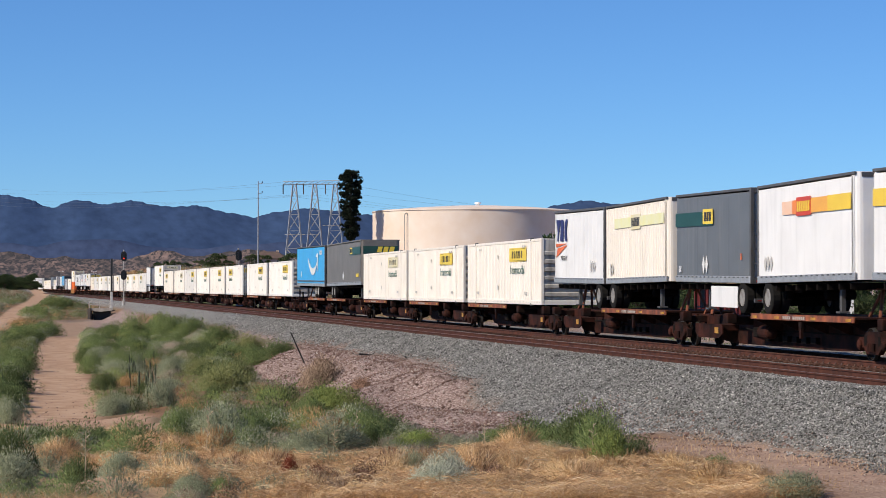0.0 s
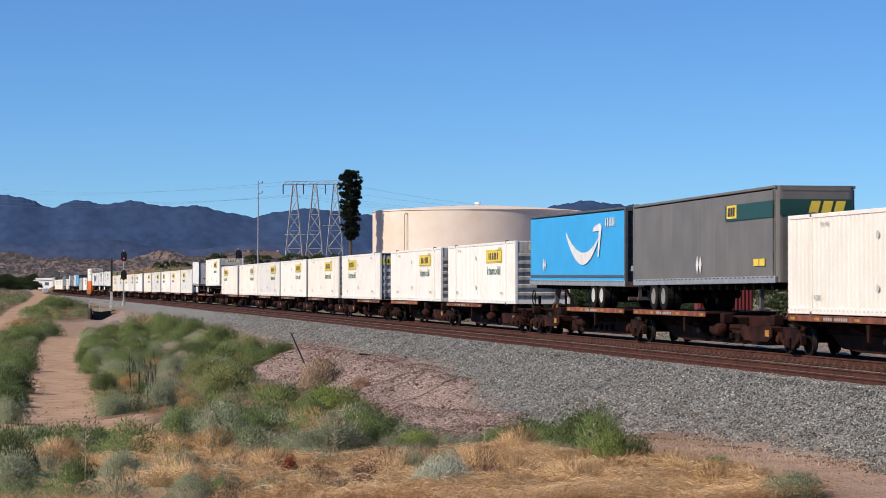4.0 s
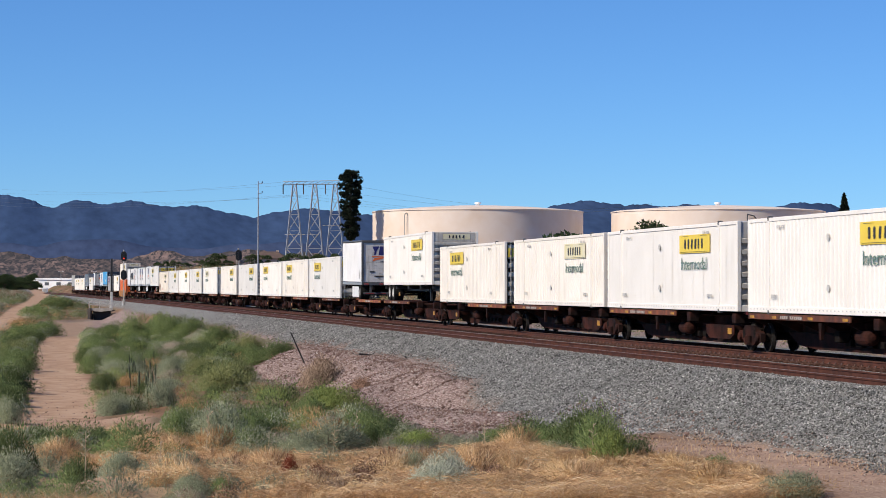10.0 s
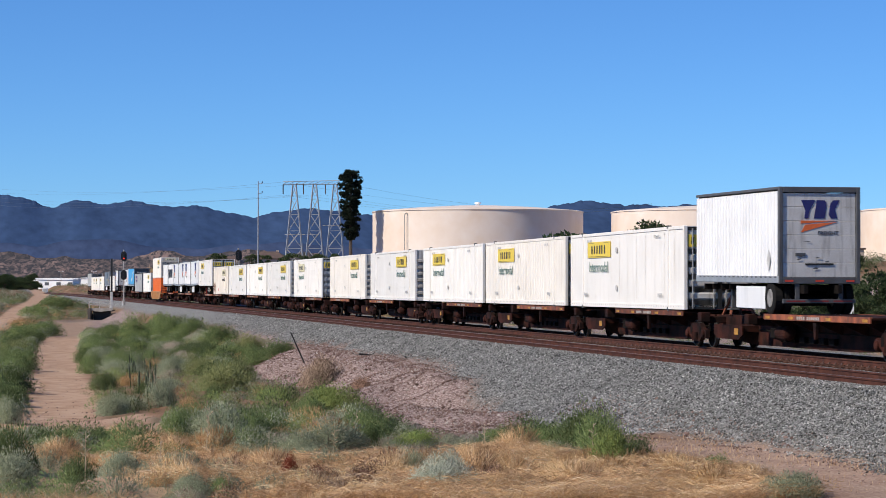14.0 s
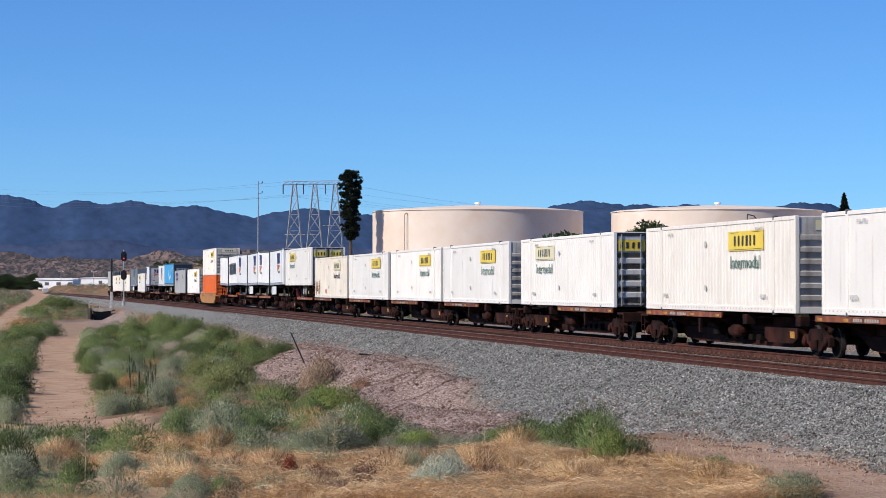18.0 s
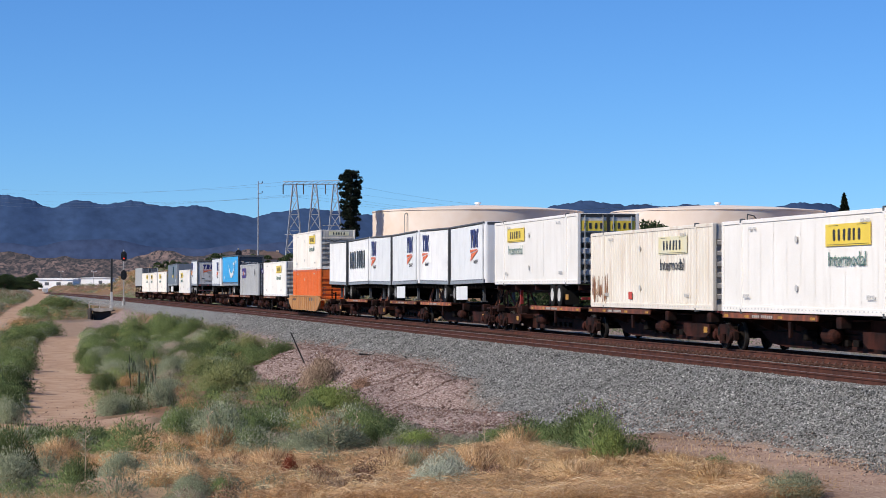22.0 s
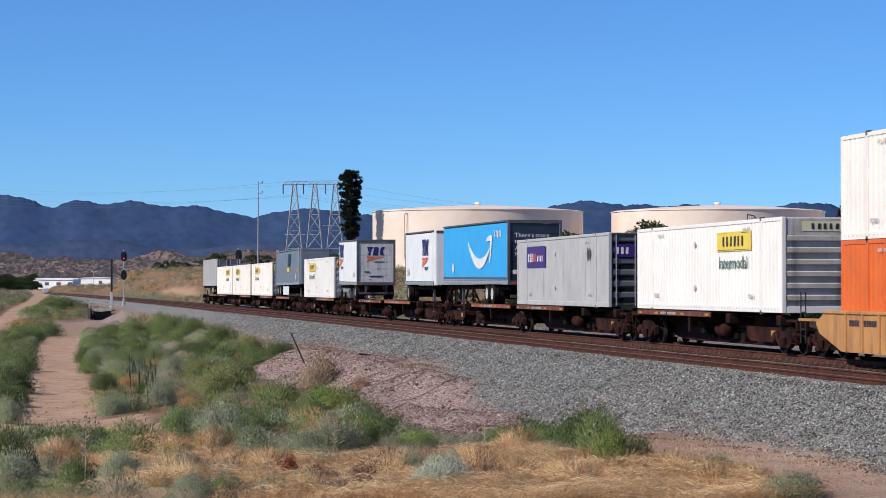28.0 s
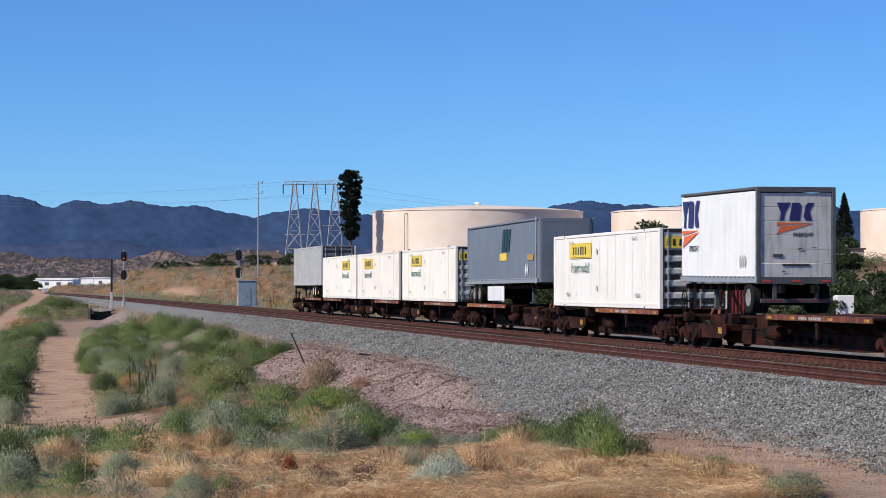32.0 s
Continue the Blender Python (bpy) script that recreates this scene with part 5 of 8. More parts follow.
    for i in range(5):                           # scuffs on the shutter
        mark("scuff_mark", fr, shared(("scuff", i % 4), lambda: Geo().slab([(-0.06 - 0.03 * (i % 4), 0.02 * (i % 2)), (0.06, 0.01), (0.09, 0.05 - 0.03 * (i % 2)), (-0.03, 0.035 + 0.012 * (i % 3))], "z", -0.002, 0.002).mesh("scuff", TRIM)), r.uniform(-0.9, 0.9), 0.004, z0 + r.uniform(0.15, 1.15), "", True)
    part("bumper", shared(("bump", z0), lambda: Geo().box(-1.15, 0, 1.55, 1.15, 0.1, 1.68, 0.01).box(-0.75, 0.02, 1.66, -0.63, 0.1, z0 - 0.1).box(0.63, 0.02, 1.66, 0.75, 0.1, z0 - 0.1).mesh("bumper", TRIM)), fr, "steel underride bumper")
    for x in (-0.75, 0.0, 0.75):
        part("bumper_tape", shared("btape", lambda: Geo().box(-0.3, -0.006, 1.60, 0.3, 0, 1.635).mesh("t", RED)), fr, "red reflective tape", (x, 0, 0))
    # running gear
    for i in range(axles):
        tyre_pair(ob, yy(L - slide - i * 1.25), WHITE_RIM if paint is BLUE else None)
    part("slider_frame", shared(("slider", axles), lambda: Geo().box(-0.6, -0.6 - axles * 0.62, 1.85, -0.48, 0.6 + axles * 0.3, 2.1).box(0.48, -0.6 - axles * 0.62, 1.85, 0.6, 0.6 + axles * 0.3, 2.1).mesh("slider", UNDER)), ob, at=(0, yy(L - slide - (0.6 if not flip else 0.4) * (axles - 1)), 0))
    gear = shared("legs", lambda: Geo().box(-0.07, -0.07, 1.30, 0.07, 0.07, 2.1, 0.01).box(-0.16, -0.16, 1.24, 0.16, 0.16, 1.30, 0.01).tube((0, 0, 1.9), (0, 0.5, 2.1), 0.03, 6).mesh("leg", TRIM))
    for sx in (-0.75, 0.75):
        part("landing_leg", gear, ob, "steel landing leg", (sx, yy(2.4 if axles == 1 else 2.9), 0))
    part("kingpin_plate", shared("kp", lambda: Geo().box(-0.6, -0.5, 2.0, 0.6, 0.5, 2.06).tube((0, 0, 1.85), (0, 0, 2.0), 0.06, 8).mesh("kp", UNDER)), ob, at=(0, yy(0.95), 0))
    part("suspension", shared(("susp", axles), lambda: Geo().box(-0.85, -0.55, 1.62, -0.62, 0.55, 2.02, 0.03).box(0.62, -0.55, 1.62, 0.85, 0.55, 2.02, 0.03).box(-0.9, 0.62, 1.45, 0.9, 0.66, 2.02).mesh("susp", UNDER)), ob, "grimy axle suspension", (0, yy(L - slide), 0))
    for i in range(int(L / 0.9)):
        part("cross_member", shared("xmember", lambda: Geo().box(-1.2, -0.04, 1.92, 1.2, 0.04, 2.1).mesh("xm", UNDER)), ob, at=(0, 0.6 + i * 0.9, 0))
    part("air_tank", shared("tank", lambda: Geo().lathe((-0.5, 0, 1.78), (1, 0, 0), [(0, 0.05), (0.05, 0.15), (0.95, 0.15), (1.0, 0.05)], 10).mesh("tank", UNDER)), ob, at=(0, yy(L * 0.55), 0))
    if skirt:
        part("side_skirt", shared(("skirt", L), lambda: Geo().box(-0.02, -0.9 - L * 0.06, 1.36, 0.02, 0.9 + L * 0.06, 2.05, 0.01).mesh("skirt", COOL)), ob, "white panel below the floor", (-HW + 0.05, yy(L - slide - (1.9 if axles == 1 else 5.0)), 0))
    # the box stands level on its wheels or leans a little, by the height of the hitch
    wheels = yy(L - slide)
    lean = math.degrees(lift / (L - slide)) * (1 if flip else -1)
    return ride(ob, q, Matrix.Translation((0, wheels, 1.2)) @ pose(0, 0, 0, lean, 0, 0) @ Matrix.Translation((0, -wheels, -1.2)))


def freight_mark(tr, y, z, x=-HW - 0.012, front=False, k=1.0, word=True):
    """Navy slanted blocks over an orange wedge: a haulier's mark as plain shapes."""
    def strokes():
        rows = ([(-0.93, 0.9), (-0.20, 0.9), (-0.50, 0.38), (-0.57, 0), (-0.77, 0), (-0.72, 0.38)],
                [(-0.28, 0), (0.28, 0), (0.36, 0.55), (0.36, 0.80), (0.26, 0.9), (-0.13, 0.9)],
                [(0.48, 0.18), (0.60, 0), (0.93, 0), (0.80, 0.45), (1.04, 0.9), (0.72, 0.9), (0.57, 0.74)])
        g = Geo()
        for o in rows:
            g.slab([(x * k, y * k) for x, y in o], "z", -0.004, 0.004)
        return g.mesh("fm", NAVY_INK)
    slabs = shared(("fm", k), strokes)
    wedge = shared(("fw", k), lambda: Geo().slab([(-0.95 * k, -0.68 * k), (-0.72 * k, -0.3 * k), (0.95 * k, -0.16 * k)], "z", -0.004, 0.004)
                   .slab([(-0.95 * k, -0.25 * k), (-0.95 * k, -0.1 * k), (0.9 * k, -0.1 * k)], "z", -0.004, 0.004).mesh("fw", ORANGE_INK))
    mark("emblem", tr, slabs, x, y, z, "navy slanted emblem", front)
    mark("wedge", tr, wedge, x, y, z, "orange wedge", front)
    if word:
        mark("lettering", tr, shared(("fwl", k), lambda: lettering("FREIGHT", 0.2 * k, BLACK_INK, 1.0)), x + (0.45 * k if front else 0), y - (0 if front else 0.4 * k), z - 0.72 * k, "small dark word", front)


# ---------------------------------------------------------------- railway running gear and cars
WHEEL_R = 0.457


def wheelset():
    g = Geo()
    for sx in (-1, 1):
        c = sx * 0.7175
        g.now = 0
        g.lathe((c, 0, 0), (sx, 0, 0), [(-0.075, WHEEL_R - 0.09), (-0.075, WHEEL_R + 0.026), (-0.045, WHEEL_R + 0.026), (-0.035, WHEEL_R)], 16, False)
        g.now = 1
        g.lathe((c, 0, 0), (sx, 0, 0), [(-0.035, WHEEL_R), (0.065, WHEEL_R - 0.004), (0.066, WHEEL_R - 0.02)], 16, False)
        g.now = 0
        g.lathe((c, 0, 0), (sx, 0, 0), [(0.0, WHEEL_R - 0.03), (0.062, WHEEL_R - 0.04), (0.055, WHEEL_R - 0.085), (0.015, WHEEL_R - 0.12), (0.02, 0.16), (0.09, 0.14), (0.09, 0.05)], 16)
    g.tube((-0.95, 0, 0), (0.95, 0, 0), 0.08, 10)
    return g.mesh("wheelset", UNDER, TREAD)


def side_frame():
    o = [(-1.12, 0.34), (-1.12, 0.58), (-0.95, 0.66), (-0.72, 0.63), (-0.45, 0.82), (0.45, 0.82), (0.72, 0.63), (0.95, 0.66), (1.12, 0.58), (1.12, 0.34), (0.98, 0.30), (0.7, 0.40), (0.42, 0.20), (-0.42, 0.20), (-0.7, 0.40), (-0.98, 0.30)]
    g = Geo().slab(o, "x", -0.075, 0.075)
    g.now = 1
    for y in (-0.62, 0.40):
        g.slab([(y, 0.46), (y + 0.22, 0.42), (y + 0.22, 0.70), (y + 0.02, 0.70)], "x", -0.082, -0.077)
    g.now = 0
    for y in (-0.89, 0.89):
        g.lathe((-0.07, y, 0.457), (-1, 0, 0), [(0, 0.13), (0.06, 0.13), (0.09, 0.09)], 10)
    for y in (-0.16, 0.0, 0.16):
        g.tube((-0.12, y, 0.28), (-0.12, y, 0.50), 0.06, 8)
    return g.mesh("sideframe", STEEL_RUST, UNDER)


def truck(parent, y):
    t = part("truck", shared("bolster", lambda: Geo().box(-0.95, -0.2, 0.5, 0.95, 0.2, 0.74, 0.03).box(-0.4, -0.35, 0.68, 0.4, 0.35, 0.82, 0.02).tube((-0.6, -0.95, 0.3), (-0.6, 0.95, 0.3), 0.035, 6).tube((0.6, -0.95, 0.3), (0.6, 0.95, 0.3), 0.035, 6).mesh("bolster", UNDER)), parent, "grimy four-wheel truck", (0, y, 0))
    for sx, turn in ((-1, 0), (1, 180)):
        part("side_frame", shared("sideframe", side_frame), t, "rusty cast side frame", pose(sx * 1.0, 0, 0, 0, 0, turn))
    for dy in (-0.89, 0.89):
        w = part("wheelset", shared("wheelset", wheelset), t, "steel wheels on an axle")
        w.matrix_parent_inverse = Matrix.Translation((0, dy, WHEEL_R))
        WHEELSETS.append(w)
    return t


def spine_car(q, length, deck="rear", ends=(True, True), trucks=(), hitches=(), label=""):
    """One platform of a spine car. ends: whether the front and the back end carry a coupler."""
    ob = thing("spine_car", None, Matrix(), label or "rust-brown spine car platform with an orange-edged deck", "rail car", "spine cars")
    L = length
    Lk = round(L, 2)
    part("center_sill", shared(("sill", Lk), lambda: Geo().slab([(0.1, 1.10), (L - 0.1, 1.10), (L - 0.1, 0.78), (L - 1.7, 0.62), (L - 2.6, 0.26), (L - 4.2, 0.17), (4.2, 0.17), (2.6, 0.26), (1.7, 0.62), (0.1, 0.78)], "x", -0.36, 0.36).mesh("sill", STEEL_RUST)), ob, at=(0, 0, 0))
    d0, d1 = (L - 9.4, L - 0.5) if deck == "rear" else (0.9, 9.8)
    n = d1 - d0
    part("deck", shared(("deck",), lambda: Geo().box(-1.22, 0, 1.13, 1.22, n, 1.195, 0.008).mesh("deck", STEEL_RUST)), ob, at=(0, d0, 0))

    def rail():
        g = Geo().box(-0.03, 0, 1.035, 0.03, n, 1.20, 0.012).box(-0.03, 0.0, 1.19, 0.06, n, 1.215)
        return g.mesh("rail", DECK)
    strip = shared("refl", lambda: Geo().box(-0.004, -0.20, -0.04, 0.004, 0.20, 0.04).mesh("refl", REFLECT))
    codes = shared("carcodes", lambda: bars([0.12, 0.12, 0.12, 0.12, -0.1, 0.12, 0.12, 0.12, 0.12, 0.12, 0.12], 0.09, 0.06, DULL_INK))
    for sx in (-1, 1):
        r = part("side_rail", shared(("drail",), rail), ob, "orange-brown deck side rail", (sx * 1.25, d0, 0))
        for y in (0.35, n * 0.36, n * 0.72, n - 0.4):
            part("reflector", strip, r, at=(sx * 0.035, y, 1.115))
    mark("stencil", ob, codes, -1.286, d0 + n * 0.55, 1.118)
    gus = shared("gusset", lambda: Geo().slab([(-1.22, 1.0), (-0.27, 1.12), (-0.27, 0.62), (-0.5, 0.68)], "y", -0.03, 0.03).mesh("gusset", STEEL_RUST))
    for i in range(5):
        for turn in (0, 180):
            part("outrigger", gus, ob, at=pose(0, d0 + 0.4 + i * (n - 0.8) / 4, 0, 0, 0, turn))
    stay = shared("stay", lambda: Geo().slab([(-0.14, 1.0), (0.14, 1.0), (0.06, 0.52), (-0.06, 0.52)], "x", -0.04, 0.04).mesh("stay", STEEL_RUST))
    part("stay", stay, ob, at=(-1.2, d0 + n * (0.28 if deck == "rear" else 0.5), 0))
    # container stands and the open half
    stand = shared("stand", lambda: Geo().box(-0.16, -0.2, 0.86, 0.16, 0.2, 1.185, 0.02).box(0.1, -0.12, 0.82, 0.95, 0.12, 1.05, 0.02).mesh("stand", STEEL_RUST))
    far_y = 1.0 if deck == "rear" else L - 1.0
    mid_y = 6.0 if deck == "rear" else L - 6.0
    for y in (far_y, mid_y):
        part("container_stand", stand, ob, at=pose(-1.1, y, 0))
        part("container_stand", stand, ob, at=pose(1.1, y, 0, 0, 0, 180))
    part("side_plate", shared("splate", lambda: Geo().slab([(-1.5, 0.80), (1.5, 0.80), (1.5, 0.50), (1.1, 0.34), (-1.1, 0.34), (-1.5, 0.5)], "x", -0.02, 0.02).box(-0.01, -1.3, 0.6, 0.7, 1.3, 0.78).mesh("splate", STEEL_RUST)), ob, "rust-brown side plate", (-0.98, 3.3 if deck == "rear" else L - 3.3, 0))
    mark("plate_patch", ob, shared("ppatch", lambda: plate(0.4, 0.2, REFLECT)), -1.008, (2.2 if deck == "rear" else L - 4.2), 0.6)
    part("air_reservoir", shared("resv", lambda: Geo().lathe((0, -0.5, 0), (0, 1, 0), [(0, 0.06), (0.05, 0.17), (0.14, 0.22), (0.9, 0.22), (0.99, 0.17), (1.04, 0.06)], 14).box(-0.02, 0.0, 0.1, 0.5, 0.08, 0.4).mesh("resv", STEEL_RUST)), ob, "brown air reservoir", (-0.72, L * 0.5 - (0.6 if deck == "rear" else -0.6), 0.62))
    part("brake_valve", shared("valve", lambda: Geo().box(-0.18, -0.22, -0.16, 0.18, 0.22, 0.16, 0.03).tube((0, 0.2, 0), (0, 1.4, 0.1), 0.03, 6).mesh("valve", UNDER)), ob, at=(-0.62, L * 0.5 + 1.6, 0.6))
    part("brake_pipe", shared(("pipe", Lk), lambda: Geo().tube((0, 0.5, 0), (0, L - 0.5, 0), 0.028, 6).mesh("pipe", UNDER)), ob, at=(-0.36, 0, 0.66))
    # under-sill cross bars seen against the light
    slot = shared("hang", lambda: Geo().box(-0.5, -0.22, 0.33, -0.3, 0.22, 0.52, 0.01).mesh("hang", UNDER))
    for i in range(6):
        part("hanger", slot, ob, at=(0, L * 0.34 + i * 0.85, 0))
    for y in trucks:
        truck(ob, y)
    for i, (has, y, sg) in enumerate(((ends[0], 0.0, -1), (ends[1], L, 1))):
        if has:
            part("end_platform", shared("endp", lambda: Geo().box(-1.2, -0.5, 0.98, 1.2, 0.42, 1.06, 0.01).box(-1.2, -0.5, 0.72, 1.2, -0.42, 1.0, 0.01).mesh("endp", STEEL_RUST)), ob, at=pose(0, y, 0, 0, 0, 0 if sg < 0 else 180))
            part("coupler", shared("coupler", lambda: Geo().box(-0.09, -0.85, 0.72, 0.09, 0.3, 0.95, 0.02).box(-0.17, -1.08, 0.66, 0.17, -0.85, 1.0, 0.05).mesh("coupler", UNDER)), ob, at=pose(0, y, 0, 0, 0, 0 if sg < 0 else 180))
            part("air_hose", shared("hose", lambda: Geo().tube((0.3, -0.4, 0.75), (0.32, -0.75, 0.4), 0.025, 6).tube((0.32, -0.75, 0.4), (0.1, -1.0, 0.45), 0.025, 6).mesh("hose", RUBBER)), ob, at=pose(0, y, 0, 0, 0, 0 if sg < 0 else 180))
            step = shared("grab", lambda: Geo().tube((0, 0, 0.35), (0, 0, 1.0), 0.016, 5).tube((0, 0.4, 0.35), (0, 0.4, 1.0), 0.016, 5).tube((0, 0, 0.36), (0, 0.4, 0.36), 0.016, 5).tube((0, 0, 0.65), (0, 0.4, 0.65), 0.016, 5).mesh("grab", STEEL_RUST))
            for sx in (-1.2, 1.2):
                part("step_iron", step, ob, at=(sx, y - 0.4 if sg < 0 else y, 0))
    if ends[1]:
        def hand():
            g = Geo()
            n = 18
            for i in range(n):
                a, b = 2 * pi * i / n, 2 * pi * (i + 1) / n
                g.tube((0, 0.34 * cos(a), 0.34 * sin(a)), (0, 0.34 * cos(b), 0.34 * sin(b)), 0.022, 5)
            for i in range(5):
                a = 2 * pi * i / 5
                g.tube((0, 0, 0), (0, 0.33 * cos(a), 0.33 * sin(a)), 0.016, 5)
            return g.tube((0, 0, 0), (0.25, 0, 0), 0.03, 6).box(0.2, -0.06, -0.5, 0.3, 0.06, 0.1).mesh("hand", UNDER)
        part("brake_wheel", shared("bwheel", hand), ob, "dark spoked hand brake wheel", (-1.0, L - 0.15, 1.55))
    hit = shared("hitch", lambda: Geo().tube((-0.42, -0.5, 1.1), (-0.12, 0, 2.0), 0.05, 6).tube((0.42, -0.5, 1.1), (0.12, 0, 2.0), 0.05, 6).tube((-0.3, 0.7, 1.1), (-0.1, 0.05, 2.0), 0.05, 6).tube((0.3, 0.7, 1.1), (0.1, 0.05, 2.0), 0.05, 6).box(-0.45, -0.35, 1.95, 0.45, 0.35, 2.0, 0.01).mesh("hitch", DECK))
    for y in hitches:
        part("trailer_hitch", hit, ob, "rust-brown trailer hitch", (0, y, 0))
    return ride(ob, q)


# ---------------------------------------------------------------- the train, front to back
def plain_band(tr, y0, y1, z0, z1, m, label=""):
    mark("band", tr, plate(y1 - y0, z1 - z0, m, 0.004), -HW - 0.014, (y0 + y1) / 2, (z0 + z1) / 2, label)


def diamonds(tr, y, z, m=WHITE_INK, n=2, k=1.0):
    g = Geo()
    for i in range(n):
        c = i * 0.34 * k
        g.slab([(c, -0.3 * k), (c + 0.15 * k, 0), (c, 0.3 * k), (c - 0.15 * k, 0)], "z", -0.004, 0.004)
    mark("diamond_mark", tr, g.mesh("dia", m), -HW - 0.014, y, z)


RUST_MARK = mat("rust streak", (0.33, 0.15, 0.07), (0.24, 0.11, 0.055), 0.8, scale=4)
PLATFORMS = []          # front, back of the load, deck half, hitches


def train():
    W53, A53 = "white ribbed container with a yellow sign on a spine car", "cream ribbed container with a yellow sign on a spine car"
    PUP = "short white van trailer with a navy and orange mark"

    def box(q, paint=WHITE, front="nose", deck="rear", **kw):
        container(q, paint, front, label=kw.pop("label", A53 if paint is CREAM else W53), **kw)
        PLATFORMS.append([q, q + SPAN, deck, ()])

    # leading pups
    t = trailer(50.9, 8.45, COOL, "front", style="smooth", label="short white van trailer with a yellow band, on a spine car")
    plain_band(t, 0.1, 8.35, 4.15, 4.62, YELLOW_BAND)
    PLATFORMS.append([42.3, 59.4, "front", (50.0, 58.0)])
    t = trailer(60.6, 8.4, COOL, "back", style="smooth", label="short white van trailer with an orange and yellow band")
    plain_band(t, 0.25, 2.1, 4.15, 4.60, YELLOW_BAND, "yellow band")
    plain_band(t, 2.1, 3.5, 4.16, 4.59, mat("amber band", (0.80, 0.40, 0.06), (0.76, 0.36, 0.06), 0.4))
    plain_band(t, 3.5, 5.1, 4.17, 4.58, mat("orange band", (0.80, 0.24, 0.05), (0.76, 0.22, 0.05), 0.4))
    plain_band(t, 5.1, 6.0, 4.18, 4.57, mat("pale orange band", (0.80, 0.50, 0.34), (0.80, 0.56, 0.42), 0.4))
    mark("sign_panel", t, plate(1.25, 0.55, RED_INK), -HW - 0.022, 4.1, 4.38, "red and orange square sign")
    mark("sign_writing", t, bars([0.12, 0.14, 0.14, 0.14, 0.16, 0.12], 0.30, 0.05, YELLOW_BAND), -HW - 0.032, 4.1, 4.38)
    diamonds(t, 7.6, 2.75, GREY_INK, 3, 0.8)
    t = trailer(69.7, 8.2, DARK_GREY, "front", style="smooth", doors=LIGHT_GREY, skirt=True, label="short dark grey van trailer with green band, yellow sign")
    plain_band(t, 3.9, 8.15, 4.05, 4.52, GREEN_BAND, "dark green band")
    mark("sign_panel", t, plate(1.1, 0.5, YELLOW), -HW - 0.024, 4.4, 4.35, "slanted yellow sign")
    mark("sign_writing", t, bars([0.2, 0.2, 0.2], 0.3, 0.07, BLACK_INK, 0.05), -HW - 0.034, 4.4, 4.35)
    diamonds(t, 4.9, 2.75, WHITE_INK, 2, 1.0)
    mark("stencil", t, bars([0.08, 0.1], 0.22, 0.06, WHITE_INK), -HW - 0.014, 7.6, 2.6)
    mark("stencil", t, bars([0.1], 0.2, 0.06, ORANGE_INK), -HW - 0.014, 0.9, 3.0)
    PLATFORMS.append([60.4, 78.0, "front", (61.5, 77.0)])
    t = trailer(79.0, 8.35, CREAM, "back", style="fluted", label="short cream fluted van trailer with a faded yellow sign")
    plain_band(t, 0.3, 7.0, 4.25, 4.62, PALE_BAND, "faded yellow band")
    mark("sign_panel", t, plate(1.3, 0.55, FADED), -HW - 0.024, 4.0, 4.42, "faded square sign")
    mark("sign_writing", t, bars([0.12, 0.14, 0.14, 0.14, 0.16, 0.12], 0.32, 0.05, BLACK_INK), -HW - 0.030, 4.0, 4.42)
    diamonds(t, 7.6, 2.7, GREY_INK, 2, 0.8)
    t = trailer(87.7, 8.25, COOL, "front", label=PUP)
    freight_mark(t, 6.9, 3.9)
    diamonds(t, 2.0, 2.85, GREY_INK, 3, 0.8)
    PLATFORMS.append([78.7, 96.2, "front", (80.0, 95.0)])
    # containers and two long trailers
    box(98.4, CREAM)
    box(115.7, CREAM)
    box(132.6, CREAM, sign=FADED)
    t = trailer(149.9, 16.1, WARM_GREY, "back", 2, 2.6, "smooth", top=5.07, z0=2.2, label="long dark grey van trailer with a green and yellow mark", doors=LIGHT_GREY, trim=WARM_GREY)
    plain_band(t, 0.15, 4.9, 4.12, 4.62, GREEN_BAND, "dark green band")
    mark("sign_panel", t, plate(1.0, 0.42, YELLOW), -HW - 0.024, 4.2, 4.4, "yellow sign")
    mark("sign_writing", t, bars([0.18, 0.18, 0.18], 0.28, 0.07, BLACK_INK, 0.05), -HW - 0.034, 4.2, 4.4)
    mark("nose_sign", t, plate(2.3, 0.5, GREEN_BAND), 0.0, -0.045, 4.4, "dark green band on the nose", True)
    mark("nose_mark", t, bars([0.3, 0.3, 0.3], 0.36, 0.1, YELLOW, 0.1), 0.35, -0.06, 4.42, "slanted yellow marks", True)
    diamonds(t, 8.0, 2.75)
    mark("stencil", t, bars([0.5, 0.5], 0.22, 0.08, YELLOW), -HW - 0.014, 1.5, 2.75)
    PLATFORMS.append([149.9, 166.0, "rear", (151.0,)])
    blue_trailer(167.2, 5.08)
    PLATFORMS.append([167.2, 183.2, "front", (182.2,)])
    box(186.2, WHITE)
    box(204.5, WHITE)
    box(224.8, WHITE, "doors", "front")
    box(242.8, CREAM, sign_back=0.8)
    box(260.3, WHITE)
    box(277.5, WHITE, style="smooth")
    box(294.2, CREAM, sign=FADED)
    box(312.4, CREAM, "doors", "front")
    chassis_box(331.0, WHITE, "nose", 331.0, BLACK)
    PLATFORMS.append([330.8, 347.2, "rear", (332.0,)])
    t = trailer(356.1, 8.5, COOL, "front", style="fluted", skirt=True, top=5.08, label="short white van trailer with a pale emblem-marked rear door")
    freight_mark(t, 0, 4.12, 0.0, True, 0.62)
    for ob in t.children:
        if ob.name.startswith(("emblem", "wedge", "lettering")):
            ob.location.y = 0.022
